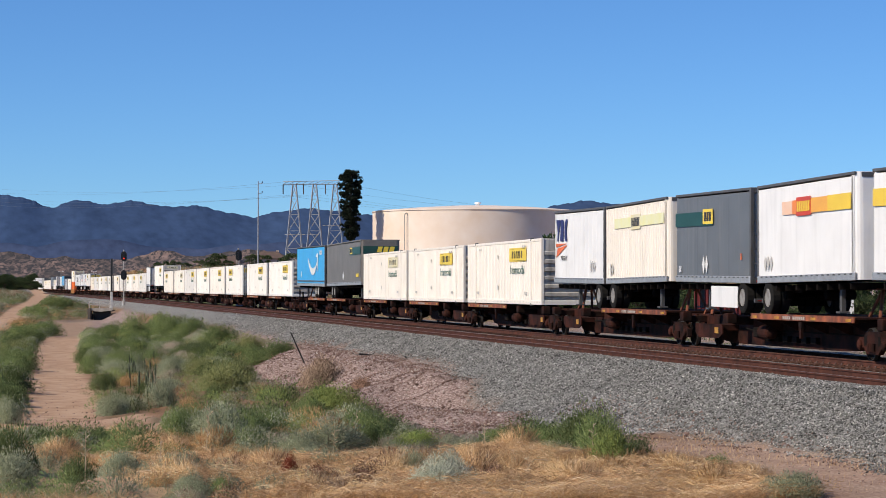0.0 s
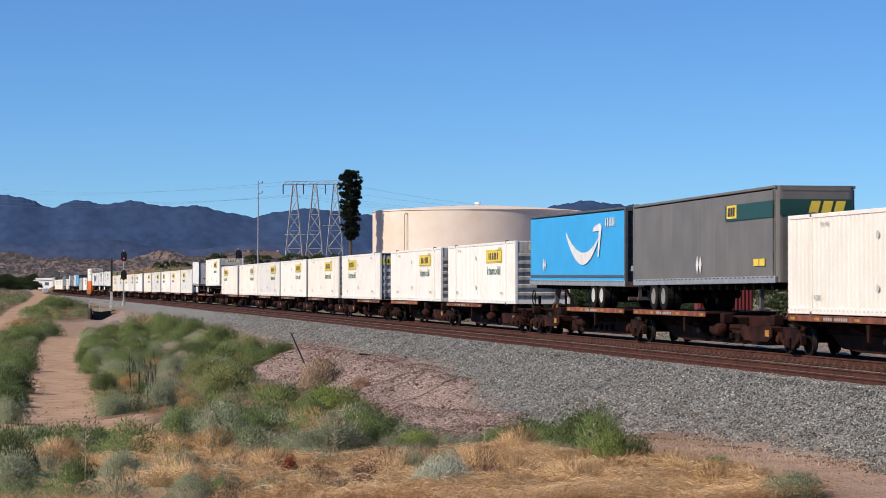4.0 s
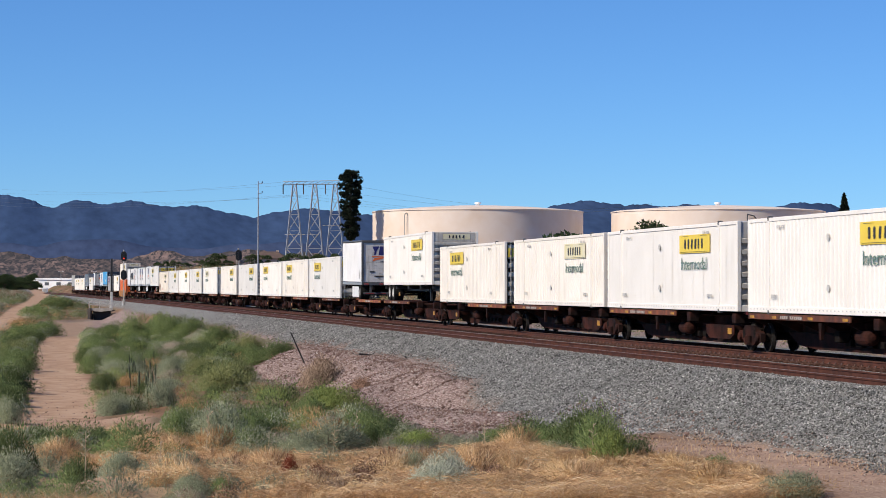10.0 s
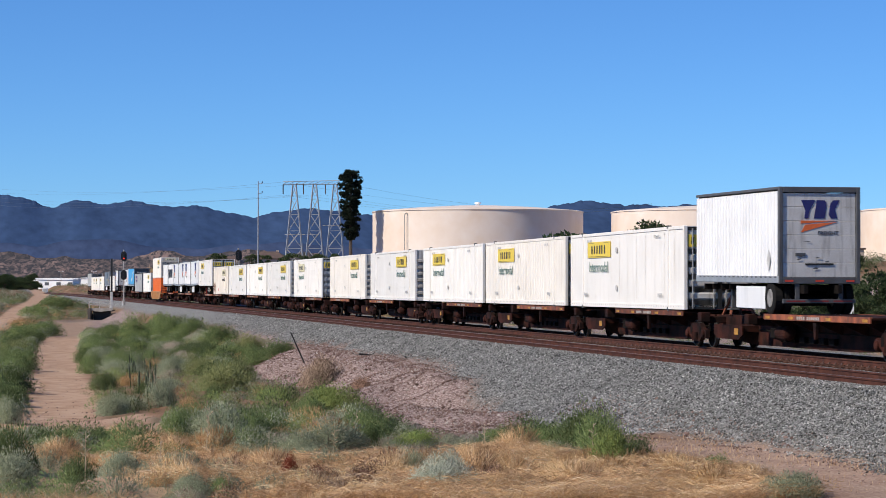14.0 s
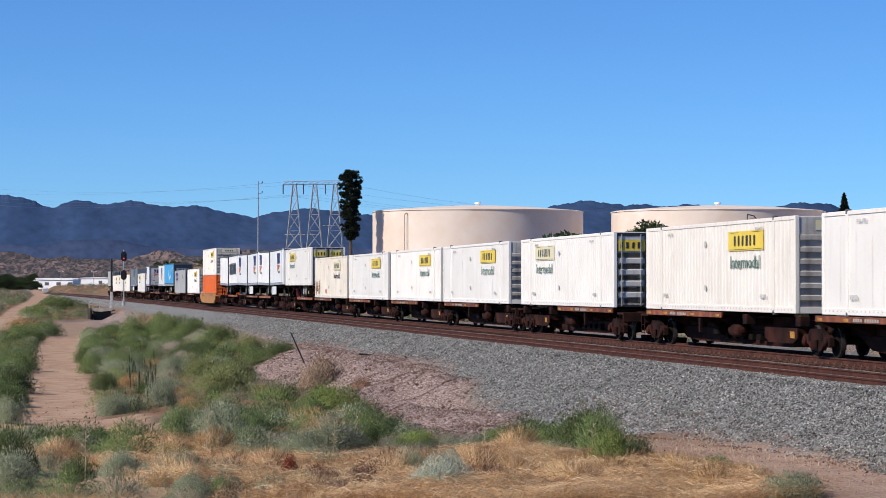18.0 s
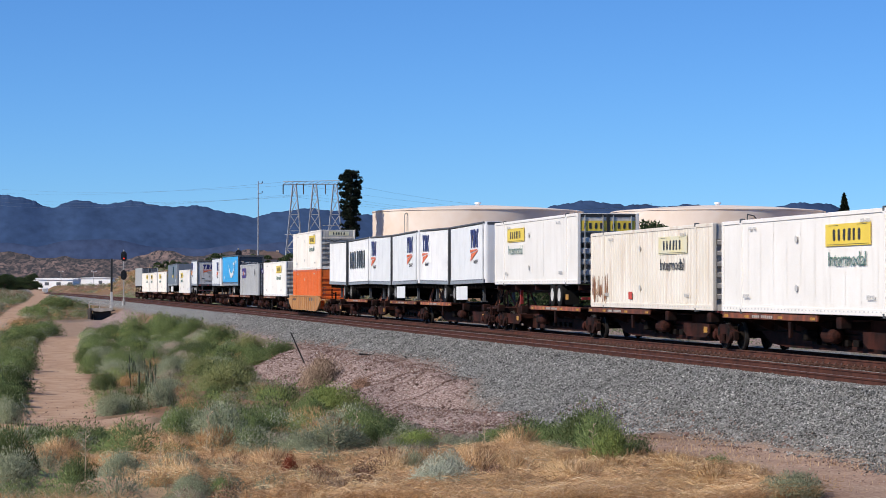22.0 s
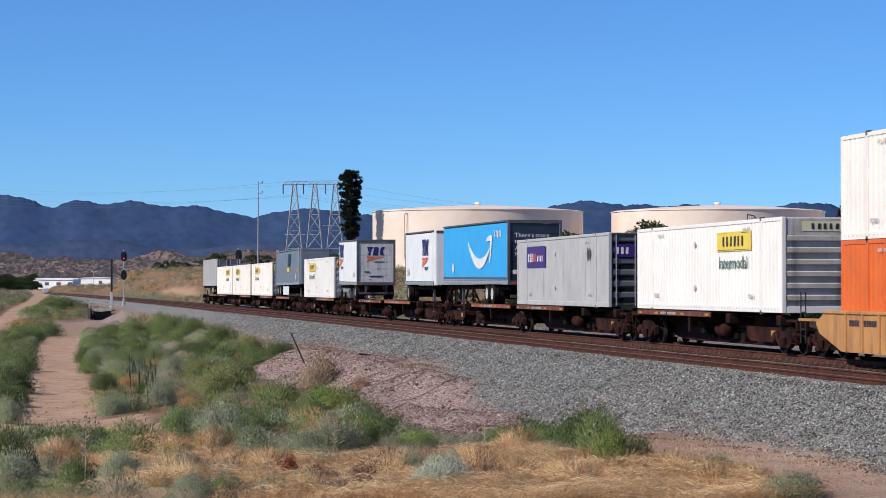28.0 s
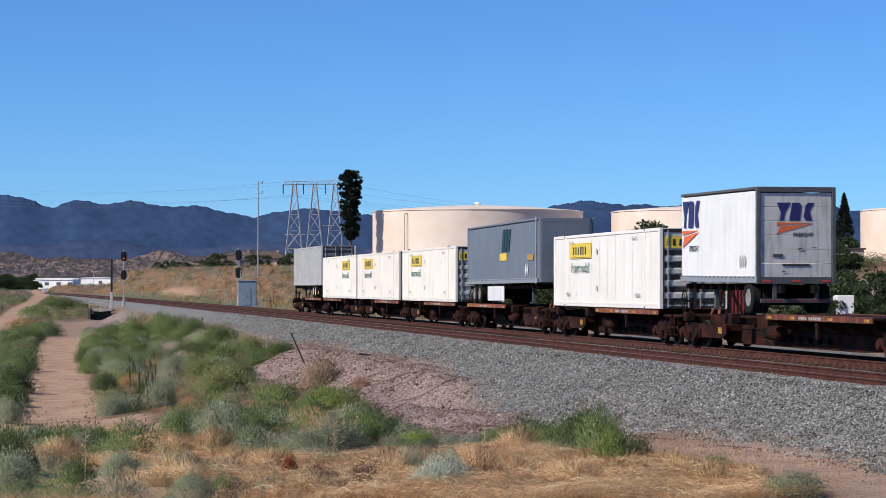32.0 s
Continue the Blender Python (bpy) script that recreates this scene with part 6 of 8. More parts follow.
    diamonds(t, 0.9, 2.85, GREY_INK, 1, 1.1)
    PLATFORMS.append([348.3, 364.7, "front", (364.0,)])
    box(366.0, WHITE, "doors", "front", style="smooth")
    box(383.1, CREAM, "doors", "front")
    box(400.0, WHITE, "doors", "front")
    box(418.8, WHITE, style="smooth")
    box(437.2, CREAM)
    box(457.9, WHITE, "doors", "front", sign=FADED)
    box(476.7, WHITE, style="smooth")
    box(493.6, WHITE)
    box(510.8, WHITE, style="smooth")
    container(527.9, RUSTED, sign=FADED, ink=BLACK_INK, label="rust-streaked cream container with a faded sign")
    PLATFORMS.append([527.9, 527.9 + SPAN, "rear", ()])
    t = RIDERS[-1][0]
    r = random.Random(5)
    for i in range(16):
        hgt, w = r.uniform(0.25, 1.1), r.uniform(0.03, 0.07)
        mark("rust_streak", t, Geo().slab([(-w, 0), (w, 0), (w * 0.4, hgt), (-w * 0.5, hgt * 0.9)], "z", -0.003, 0.003).mesh("rust", RUST_MARK), -HW - 0.004, SPAN - 0.35 - 0.145 * i + r.uniform(-0.04, 0.04), 1.25 + r.uniform(0.15, 0.5))
    mark("placard", t, plate(0.5, 0.28, RED_INK), -HW - 0.012, 10.2, 1.72, "small red placard")
    chassis_box(546.2, WHITE, "doors", 546.2, RED)
    PLATFORMS.append([546.0, 562.3, "front", (561.4,)])
    # three pairs of pups
    t = trailer(565.0, 8.4, COOL, "back", label=PUP, skirt=True, trim=TRIM)
    freight_mark(t, 2.2, 3.95)
    freight_mark(t, -0.046, 4.12, 0.4, True, 0.78)
    t = trailer(574.1, 8.3, COOL, "front", style="fluted", label=PUP)
    freight_mark(t, 6.6, 3.95)
    PLATFORMS.append([564.8, 582.6, "rear", (566.0, 581.4)])
    t = trailer(583.5, 8.3, COOL, "back", label=PUP, skirt=True)
    freight_mark(t, 2.2, 3.95)
    freight_mark(t, -0.046, 4.12, 0.4, True, 0.78)
    t = trailer(592.4, 8.1, COOL, "front", label=PUP)
    freight_mark(t, 6.5, 3.95)
    PLATFORMS.append([583.3, 600.8, "front", (584.5, 599.6)])
    t = trailer(601.1, 8.5, COOL, "back", style="fluted", label="short white van trailer with large dark side marks")
    mark("emblem", t, blocks(7, 0.84, 1.15, 0.13, BLACK_INK, 9), -HW - 0.04, 4.3, 3.8, "row of tall dark blocks")
    t = trailer(610.8, 8.1, COOL, "front", style="fluted", label="plain short white van trailer, on a spine car")
    PLATFORMS.append([600.9, 619.2, "front", (602.0, 618.0)])
    well_car(620.6)
    container(623.75, ORANGE, "nose", z0=0.42, firm="", label="orange container in the well of a double-stack car")
    container(623.75, CREAM, "nose", z0=0.42 + HIGH + 0.01, label="cream container stacked on an orange container")
    # tail of the train
    box(644.9, WHITE)
    t = container(665.2, LIGHT_GREY, "doors", style="smooth", firm="", label="light grey container with a purple sign on a spine car")
    mark("sign_panel", t, plate(3.6, 0.92, PURPLE), -HW - 0.012, 12.35, 3.35, "purple sign")
    mark("sign_writing", t, blocks(3, 0.26, 0.38, 0.06, WHITE_INK, 21), -HW - 0.024, 13.35, 3.32)
    mark("sign_writing", t, blocks(2, 0.24, 0.36, 0.06, ORANGE_INK, 22), -HW - 0.024, 12.5, 3.32)
    mark("sign_writing", t, blocks(4, 0.2, 0.26, 0.08, WHITE_INK, 23), -HW - 0.024, 11.5, 3.27)
    mark("door_sign", t, plate(1.0, 0.5, PURPLE), -0.55, 0.0, 3.45, "purple sign on the door", True)
    mark("door_marks", t, blocks(3, 0.15, 0.26, 0.04, WHITE_INK, 24), -0.72, -0.012, 3.45, "", True)
    diamonds(t, 3.2, 3.35, TRIM, 2, 1.0)
    PLATFORMS.append([664.0, 681.3, "rear", ()])
    blue_trailer(683.4)
    PLATFORMS.append([683.0, 699.3, "front", (698.3,)])
    t = trailer(702.4, 8.75, COOL, "back", style="smooth", label=PUP, top=5.15, lift=-0.03, z0=2.26)
    freight_mark(t, 2.3, 3.78)
    freight_mark(t, -0.046, 3.95, 0.4, True, 0.78)
    diamonds(t, 7.9, 2.9, GREY_INK, 3, 0.8)
    PLATFORMS.append([702.0, 718.6, "rear", (703.2,)])
    t = trailer(729.9, 8.2, COOL, "front", style="ribs", label="short white van trailer with a pale emblem-marked rear door")
    freight_mark(t, 0, 4.12, -0.05, True, 0.62)
    for ob in t.children:
        if ob.name.startswith(("emblem", "wedge", "lettering")):
            ob.location.y = 0.022
    freight_mark(t, 7.0, 4.0)
    diamonds(t, 1.6, 2.85, GREY_INK, 3, 0.7)
    PLATFORMS.append([720.0, 738.2, "front", (737.0,)])
    box(740.7, WHITE, "doors", "front", style="smooth")
    t = trailer(760.0, 15.4, SLATE, "back", 2, 1.6, "smooth", top=5.0, skirt=True, doors=LIGHT_GREY, trim=SLATE, label="long slate grey van trailer with a dark slanted mark")
    mark("emblem", t, bars([0.5, 0.45, 0.45], 1.05, 0.12, mat("dull teal mark", (0.012, 0.05, 0.06), rough=0.5), 0.35), -HW - 0.012, 6.3, 4.15, "dark slanted emblem")
    mark("sign_panel", t, plate(1.5, 0.34, YELLOW), -HW - 0.012, 6.9, 3.4, "yellow plate")
    mark("sign_panel", t, plate(1.2, 0.25, mat("amber plate", (0.5, 0.28, 0.05), rough=0.5)), -HW - 0.012, 1.3, 3.3)
    diamonds(t, 2.2, 2.75)
    part("corner_trim", Geo().box(-0.02, -0.04, 2.1, 0.02, 0.04, 5.08, 0.01).mesh("ct", ALU), t, "bright corner trim", (-HW - 0.002, 0.2, 0))
    PLATFORMS.append([759.8, 775.6, "rear", (761.0,)])
    box(778.6, CREAM, "doors", "front")
    t = box(796.0, CREAM, "doors", "front")
    box(812.8, CREAM)
    chassis_box(829.8, LIGHT_GREY, "doors", 829.8, BLACK, "")
    PLATFORMS.append([829.6, 846.4, "front", (844.0,)])
    # the cars below: one truck where two platforms share it, two where they couple
    n = len(PLATFORMS)
    for i, (a, b, deck, hitches) in enumerate(PLATFORMS):
        gap_f = a - PLATFORMS[i - 1][1] if i else 9.0
        gap_b = PLATFORMS[i + 1][0] - b if i + 1 < n else 9.0
        couple_f, couple_b = gap_f > 2.4, gap_b > 2.4
        q0 = a - (0.55 if couple_f else gap_f / 2 - 0.02)
        q1 = b + (0.55 if couple_b else gap_b / 2 - 0.02)
        at = []
        if couple_f:
            at.append(a + 0.45 - q0)
        if couple_b:
            at.append(b - 0.45 - q0)
        else:
            at.append(q1 - q0)
        spine_car(q0, q1 - q0, deck, (couple_f, couple_b), at, [y - q0 for y in hitches])


def blue_trailer(q, top=5.17):
    t = trailer(q, 16.0, BLUE, "front", 2, 3.6, "smooth", top=top, z0=top - 2.91, doors=NAVY, trim=TRIM, label="long bright blue van trailer with a white curved arrow")
    g = Geo()
    n = 24
    pts = []
    for i in range(n + 1):                        # the curved arrow, from the upper left down and up to the right
        x = -2.85 + 5.3 * i / n
        pts.append((x, -1.04 * (1 - (x / 2.85) ** 2), 0.05 + 0.20 * sin(pi * min(1.0, (i + 0.5) / n)) ** 0.8))
    lo = [(x, y - w) for x, y, w in pts]
    hi = [(x, y + w) for x, y, w in pts]
    for i in range(n):
        g.slab([lo[i], lo[i + 1], hi[i + 1], hi[i]], "z", -0.004, 0.004)
    g.slab([(1.55, 0.02), (1.75, 0.22), (2.7, 0.34), (2.95, 0.2), (2.5, -1.0), (2.3, -1.0), (2.5, 0.05)], "z", -0.004, 0.004)
    mark("curved_arrow", t, g.mesh("arrow", WHITE_INK), -HW - 0.012, 6.35, 4.2, "large white curved arrow")
    mark("emblem", t, blocks(5, 0.24, 0.34, 0.07, WHITE_INK, 31), -HW - 0.012, 2.1, 4.55, "small white blocks")
    plain_band(t, 0.2, 15.8, 2.42, 2.50, TRIM)
    diamonds(t, 13.3, 2.95, WHITE_INK, 2, 0.9)
    for txt, z in (("There's more", 4.45), ("to", 4.18), ("A truck", 3.85), ("more", 3.6)):
        me = lettering(txt, 0.22, WHITE_INK)
        w = max(p.co.x for p in me.vertices)
        mark("lettering", t, me, -0.95 + w, 0.02, z, "white words on the dark door", True)
    mark("emblem_bars", t, bars([0.2, 0.3, 0.2, 0.2, 0.2], 0.2, 0.05, WHITE_INK), -0.4, 0.02, 2.75, "", True)
    return t


def chassis_box(q, paint, front, back, frame_paint, firm="carrier"):
    """A container on a road chassis, standing on the car."""
    container(q, paint, front, z0=2.15, firm=firm, label="white container with a yellow sign, set on a road chassis" if firm else "plain grey container set on a road chassis", style="smooth" if front == "doors" else "ribs")
    ob = thing("container_chassis", None, Matrix(), ("red" if frame_paint is RED else "dark") + " steel road chassis under a container, on a spine car", "chassis")
    L = SPAN
    beam_paint = STEEL_RUST if frame_paint is RED else frame_paint
    for sx in (-0.5, 0.5):
        part("main_beam", shared(("beam", frame_paint.name), lambda: Geo().box(-0.07, 0.1, 1.78, 0.07, L - 0.1, 2.12, 0.01).mesh("beam", beam_paint)), ob, at=(sx, 0, 0))
    for y in (0.2, 4.0, 8.0, 12.0, L - 0.2):
        part("cross_beam", shared(("xbeam", frame_paint.name), lambda: Geo().box(-1.2, -0.08, 1.9, 1.2, 0.08, 2.12, 0.01).mesh("xb", beam_paint)), ob, at=(0, y, 0))
    wy = (L - 3.3) if front == "nose" else 3.3
    tyre_pair(ob, wy, WHITE_RIM)
    tyre_pair(ob, wy + 1.25, WHITE_RIM)
    ly = 3.2 if front == "nose" else L - 3.2
    for sx in (-0.7, 0.7):
        part("landing_leg", shared(("cleg", frame_paint.name), lambda: Geo().box(-0.07, -0.07, 1.24, 0.07, 0.07, 2.0, 0.01).tube((0, 0, 1.5), (0, 0.9, 1.95), 0.035, 6).mesh("leg", frame_paint)), ob, at=(sx, ly, 0))
    ey = 0.1 if front == "doors" else L - 0.1
    part("bumper", shared(("cbump", frame_paint.name), lambda: Geo().box(-1.1, -0.06, 1.5, 1.1, 0.06, 1.62, 0.01).box(-0.6, -0.05, 1.6, -0.5, 0.05, 1.95).box(0.5, -0.05, 1.6, 0.6, 0.05, 1.95).mesh("b", frame_paint)), ob, at=(0, ey, 0))
    for x in (-0.9, 0.9):
        part("mud_flap", shared("mudflap", lambda: Geo().box(-0.3, -0.01, 1.3, 0.3, 0.01, 1.9).mesh("mf", RUBBER)), ob, at=(x, wy - 0.8 if front == "doors" else wy + 2.2, 0))
    mark("plate_mark", ob, shared("cplate", lambda: plate(0.5, 0.22, REFLECT)), -1.22, (wy - 1.2) if front == "doors" else wy - 2.0, 1.62, "yellow oval plate")
    return ride(ob, q)


def well_car(q):
    L = 23.2
    ob = thing("well_car", None, Matrix(), "yellow-brown double-stack well car with weathered sides", "rail car")
    for sx in (-1, 1):
        side = part("side_sill", Geo().slab([(2.3, 1.02), (3.1, 1.34), (L - 3.1, 1.34), (L - 2.3, 1.02), (L - 2.6, 0.72), (L - 4.4, 0.24), (4.4, 0.24), (2.6, 0.72)], "x", -0.06, 0.06).mesh("side", WELL), ob, "weathered yellow side", (sx * 1.40, 0, 0))
        for i in range(12):
            part("side_post", shared("wpost", lambda: Geo().box(-0.03, -0.05, 0.28, 0.03, 0.05, 1.3, 0.01).mesh("wp", WELL)), side, at=(sx * 0.075, 4.7 + i * 1.25, 0))
        part("top_chord", Geo().box(-0.1, 3.0, 1.28, 0.1, L - 3.0, 1.38, 0.02).mesh("tc", WELL), side)
    mark("stencil", ob, bars([0.14] * 4 + [-0.1] + [0.14] * 6, 0.16, 0.05, BLACK_INK), -1.47, L - 6.0, 1.05)
    mark("stencil_plate", ob, plate(2.6, 0.24, TRIM), -1.465, 7.0, 1.1)
    part("well_floor", Geo().box(-1.3, 3.1, 0.26, 1.3, L - 3.1, 0.36).mesh("wf", UNDER), ob)
    for y, turn in ((0.0, 0), (L, 180)):
        e = part("end_deck", Geo().slab([(0.5, 1.12), (3.2, 1.12), (3.2, 0.7), (2.6, 0.72), (0.5, 0.86)], "x", -1.0, 1.0).box(-1.35, 0.5, 1.04, 1.35, 2.4, 1.12, 0.01).mesh("ed", WELL), ob, "yellow end deck", pose(0, y, 0, 0, 0, turn))
        part("coupler", shared("coupler", lambda: Geo().box(-0.1, 0, 0, 0.1, 1, 0.2).mesh("c", UNDER)), e, at=(0, 0.6, 0))
        part("hand_rail", Geo().tube((-1.3, 0.6, 1.1), (-1.3, 0.6, 2.0), 0.02, 6).tube((-1.3, 1.6, 1.1), (-1.3, 1.6, 2.0), 0.02, 6).tube((-1.3, 0.6, 2.0), (-1.3, 1.6, 2.0), 0.02, 6).tube((-1.3, 0.6, 1.55), (-1.3, 1.6, 1.55), 0.02, 6).mesh("hr", BLACK), e)
        part("ladder", Geo().tube((1.3, 0.6, 0.4), (1.3, 0.6, 1.9), 0.02, 6).tube((1.3, 1.0, 0.4), (1.3, 1.0, 1.9), 0.02, 6).tube((1.3, 0.6, 0.8), (1.3, 1.0, 0.8), 0.02, 6).tube((1.3, 0.6, 1.3), (1.3, 1.0, 1.3), 0.02, 6).mesh("ld", BLACK), e)
    truck(ob, 1.75)
    truck(ob, L - 1.75)
    return ride(ob, q)


train()


def motions():
    times = [0.0, 2.0, 4.0, 6.0, 8.0, 10.0, 12.0, 14.0, 16.0, 18.0, 20.0, 22.0, 24.0, 26.0, 28.0, 30.0, 32.0]
    for ob, q, seat in RIDERS:
        walk(ob, [(t, on_track(q - SPEED * t) @ seat) for t in times])
    first = WHEELSETS[0]
    walk(first, [(i / 30, pose(0, 0, 0, math.degrees(SPEED * i / 30 / WHEEL_R) % 360, 0, 0)) for i in range(961)])
    roll = first.animation_data
    for w in WHEELSETS[1:]:                      # every wheel of the train turns alike
        w.rotation_mode = "QUATERNION"
        keys = w.animation_data_create()
        keys.action = roll.action
        keys.action_slot = roll.action_slot


# ---------------------------------------------------------------- plants
def unit(v):
    return v / np.maximum(np.linalg.norm(v, axis=-1, keepdims=True), 1e-6)


def leaf_cloud(r, n, rad, high, length, width, upright, lumps=5, low=0.0):
    """Thin pointed leaves on the outer part of an uneven dome: vertices and triangles."""
    a, c = r.uniform(0, 2 * pi, n), r.uniform(0, 1, n) ** 0.8
    s = np.sqrt(1 - c * c)
    lump = np.ones(n)
    for _ in range(lumps):
        la, lc, amp = r.uniform(0, 2 * pi), r.uniform(0, 1), r.uniform(-0.32, 0.34)
        lump += amp * np.exp(-((np.angle(np.exp(1j * (a - la)))) / 0.8) ** 2 - ((c - lc) / 0.35) ** 2)
    f = (0.35 + 0.65 * r.uniform(0, 1, n) ** 0.5) * lump
    p = np.stack([rad * s * np.cos(a) * f, rad * s * np.sin(a) * f, high * (low + (1 - low) * c) * f], -1)
    out = unit(p * [1, 1, 0.6]) * (1 - upright) + np.array([0, 0, upright]) + r.normal(0, 0.38, (n, 3))
    out = unit(out)
    side = unit(np.cross(out, unit(p * [1 / rad, 1 / rad, 1 / high] + 1e-6) + r.normal(0, 0.35, (n, 3))))
    ln, w = length * r.uniform(0.5, 1.3, (n, 1)), width * r.uniform(0.6, 1.3, (n, 1))
    v = np.stack([p - side * w, p + side * w, p + out * ln], 1)
    return v.reshape(-1, 3), np.arange(3 * n).reshape(-1, 3)


def stems(r, n, rad, high, thick):
    """Bare twigs from the root outwards, as thin three-sided spikes."""
    a, c = r.uniform(0, 2 * pi, n), r.uniform(0.25, 1, n)
    tip = np.stack([rad * np.sqrt(1 - c * c) * np.cos(a), rad * np.sqrt(1 - c * c) * np.sin(a), high * c], -1) * r.uniform(0.6, 1.0, (n, 1))
    root = tip * [0.12, 0.12, 0.0] + [0, 0, -0.05]
    k = r.uniform(-1, 1, (n, 3)) * [1, 1, 0.1]
    side = unit(k) * thick
    v = np.stack([root - side, root + side, tip], 1)
    return v.reshape(-1, 3), np.arange(3 * n).reshape(-1, 3)


def rounded(me, n):
    """Give a mesh of loose triangles the shading of its rounded outline, one direction for each point."""
    me.normals_split_custom_set_from_vertices(np.asarray(unit(n), np.float32))
    return me


def turned(v, f, n):
    """Triangles wound so that their faces look along n."""
    a, b, c = v[f[:, 0]], v[f[:, 1]], v[f[:, 2]]
    back = (np.cross(b - a, c - a) * n[f[:, 0]]).sum(-1) < 0
    return np.where(back[:, None], f[:, ::-1], f)


def joined(pieces):
    vs, fs, n = [], [], 0
    for v, f in pieces:
        vs.append(v)
        fs.append(f + n)
        n += len(v)
    return np.concatenate(vs), np.concatenate(fs)


GREENS = island_material("green weed leaf", [(0.0, (0.148, 0.212, 0.0869)), (0.5, (0.199, 0.269, 0.107)), (0.9, (0.257, 0.318, 0.134)), (1.0, (0.386, 0.409, 0.214))], 0.8, 0.5)
BRIGHT = island_material("bright green weed leaf", [(0.0, (0.224, 0.294, 0.0966)), (0.6, (0.291, 0.367, 0.118)), (1.0, (0.392, 0.442, 0.166))], 0.8, 0.5)
DEEP = island_material("deep green leaf", [(0.0, (0.0873, 0.125, 0.0542)), (0.6, (0.134, 0.18, 0.0742)), (1.0, (0.197, 0.241, 0.107))], 0.8, 0.5)
SAGE = island_material("grey-green sage leaf", [(0.0, (0.268, 0.31, 0.201)), (0.6, (0.361, 0.402, 0.27)), (1.0, (0.535, 0.563, 0.414))], 0.85, 0.5)
SILVER = island_material("silvery grey-green leaf", [(0.0, (0.422, 0.461, 0.358)), (0.6, (0.538, 0.576, 0.461)), (1.0, (0.704, 0.717, 0.602))], 0.85, 0.5)
OLIVE = island_material("olive weed leaf", [(0.0, (0.185, 0.209, 0.089)), (0.6, (0.256, 0.278, 0.121)), (1.0, (0.348, 0.367, 0.178))], 0.85, 0.5)
PALE = island_material("pale grey seed heads", [(0.0, (0.396, 0.33, 0.259)), (0.6, (0.506, 0.429, 0.341)), (1.0, (0.66, 0.583, 0.484))], 0.9, 0.5)
STRAW = island_material("dry straw", [(0.0, (0.40, 0.24, 0.12)), (0.4, (0.60, 0.40, 0.215)), (0.8, (0.72, 0.52, 0.31)), (1.0, (0.84, 0.70, 0.48))], 0.85, 0.4)
RUSSET = island_material("russet dry weed", [(0.0, (0.319, 0.175, 0.0882)), (0.5, (0.512, 0.324, 0.16)), (1.0, (0.657, 0.473, 0.265))], 0.85, 0.5)
TWIG = island_material("brown twigs", [(0.0, (0.116, 0.0715, 0.054)), (0.5, (0.246, 0.15, 0.108)), (1.0, (0.435, 0.273, 0.189))], 0.9, 0.1)
TANTWIG = island_material("pale brown twigs", [(0.0, (0.25, 0.17, 0.12)), (0.5, (0.40, 0.29, 0.21)), (1.0, (0.54, 0.42, 0.32))], 0.9, 0.2)
DOCK = island_material("dark red dried seed heads", [(0.0, (0.13, 0.03, 0.02)), (0.6, (0.24, 0.06, 0.035)), (1.0, (0.36, 0.13, 0.07))], 0.9, 0.2)
BARK = mat("grey-brown bark", (0.12, 0.09, 0.07), (0.07, 0.055, 0.045), 0.95, scale=5, bump=0.4)

pr = np.random.RandomState(11)
KINDS = {
    "green": (GREENS, 0.60, 0.42, 0.055, 0.0105, 0.22),
    "bright": (BRIGHT, 0.60, 0.46, 0.06, 0.0100, 0.3),
    "deep": (DEEP, 0.60, 0.46, 0.055, 0.0110, 0.2),
    "sage": (SAGE, 0.52, 0.40, 0.055, 0.0095, 0.25),
    "silver": (SILVER, 0.52, 0.40, 0.05, 0.0095, 0.3),
    "olive": (OLIVE, 0.55, 0.42, 0.055, 0.0095, 0.25),
    "pale": (PALE, 0.45, 0.36, 0.08, 0.009, 0.5),
    "straw": (STRAW, 0.50, 0.32, 0.18, 0.005, 0.4),
    "russet": (RUSSET, 0.50, 0.34, 0.14, 0.006, 0.45),
    "twig": (TWIG, 0.60, 0.55, 0.20, 0.008, 0.45),
    "tan_twig": (TANTWIG, 0.60, 0.55, 0.20, 0.008, 0.45),
    "dock": (DOCK, 0.4, 0.5, 0.10, 0.008, 0.6)}


def clumps(kind, n, leaves, coarse=1.0):
    m, rad, high, ln, w, up = KINDS[kind]
    ln, w = ln * coarse, w * coarse
    return [joined([leaf_cloud(pr, leaves, rad, high, ln, w, up), stems(pr, leaves // 14, rad, high * 1.15, 0.006)]) for _ in range(n)]


def spread(name, kind, X, Y, scale, label, leaves=300, variants=7, sink=0.03, coarse=1.0):
    """Many small weeds of one kind as one stand."""
    forms = clumps(kind, variants, leaves, coarse)
    Z = height(X, Y)
    out, norm = [], []
    for i in range(len(X)):
        v, f = forms[i % variants]
        a, k = pr.uniform(0, 2 * pi), scale[i]
        c, s = cos(a) * k, sin(a) * k
        q = np.empty_like(v)
        q[:, 0], q[:, 1], q[:, 2] = v[:, 0] * c - v[:, 1] * s + X[i], v[:, 0] * s + v[:, 1] * c + Y[i], v[:, 2] * k * pr.uniform(0.6, 1.45) + Z[i] - sink
        out.append((q, f))
        norm.append(unit(q - [X[i], Y[i], Z[i] - 0.12 * k]) + pr.normal(0, 0.22, q.shape))
    if out:
        v, f = joined(out)
        n = np.concatenate(norm)
        thing(name, rounded(quick_mesh(name, v, turned(v, f, n), KINDS[kind][0]), n), Matrix(), label, "weeds", kind="stuff")


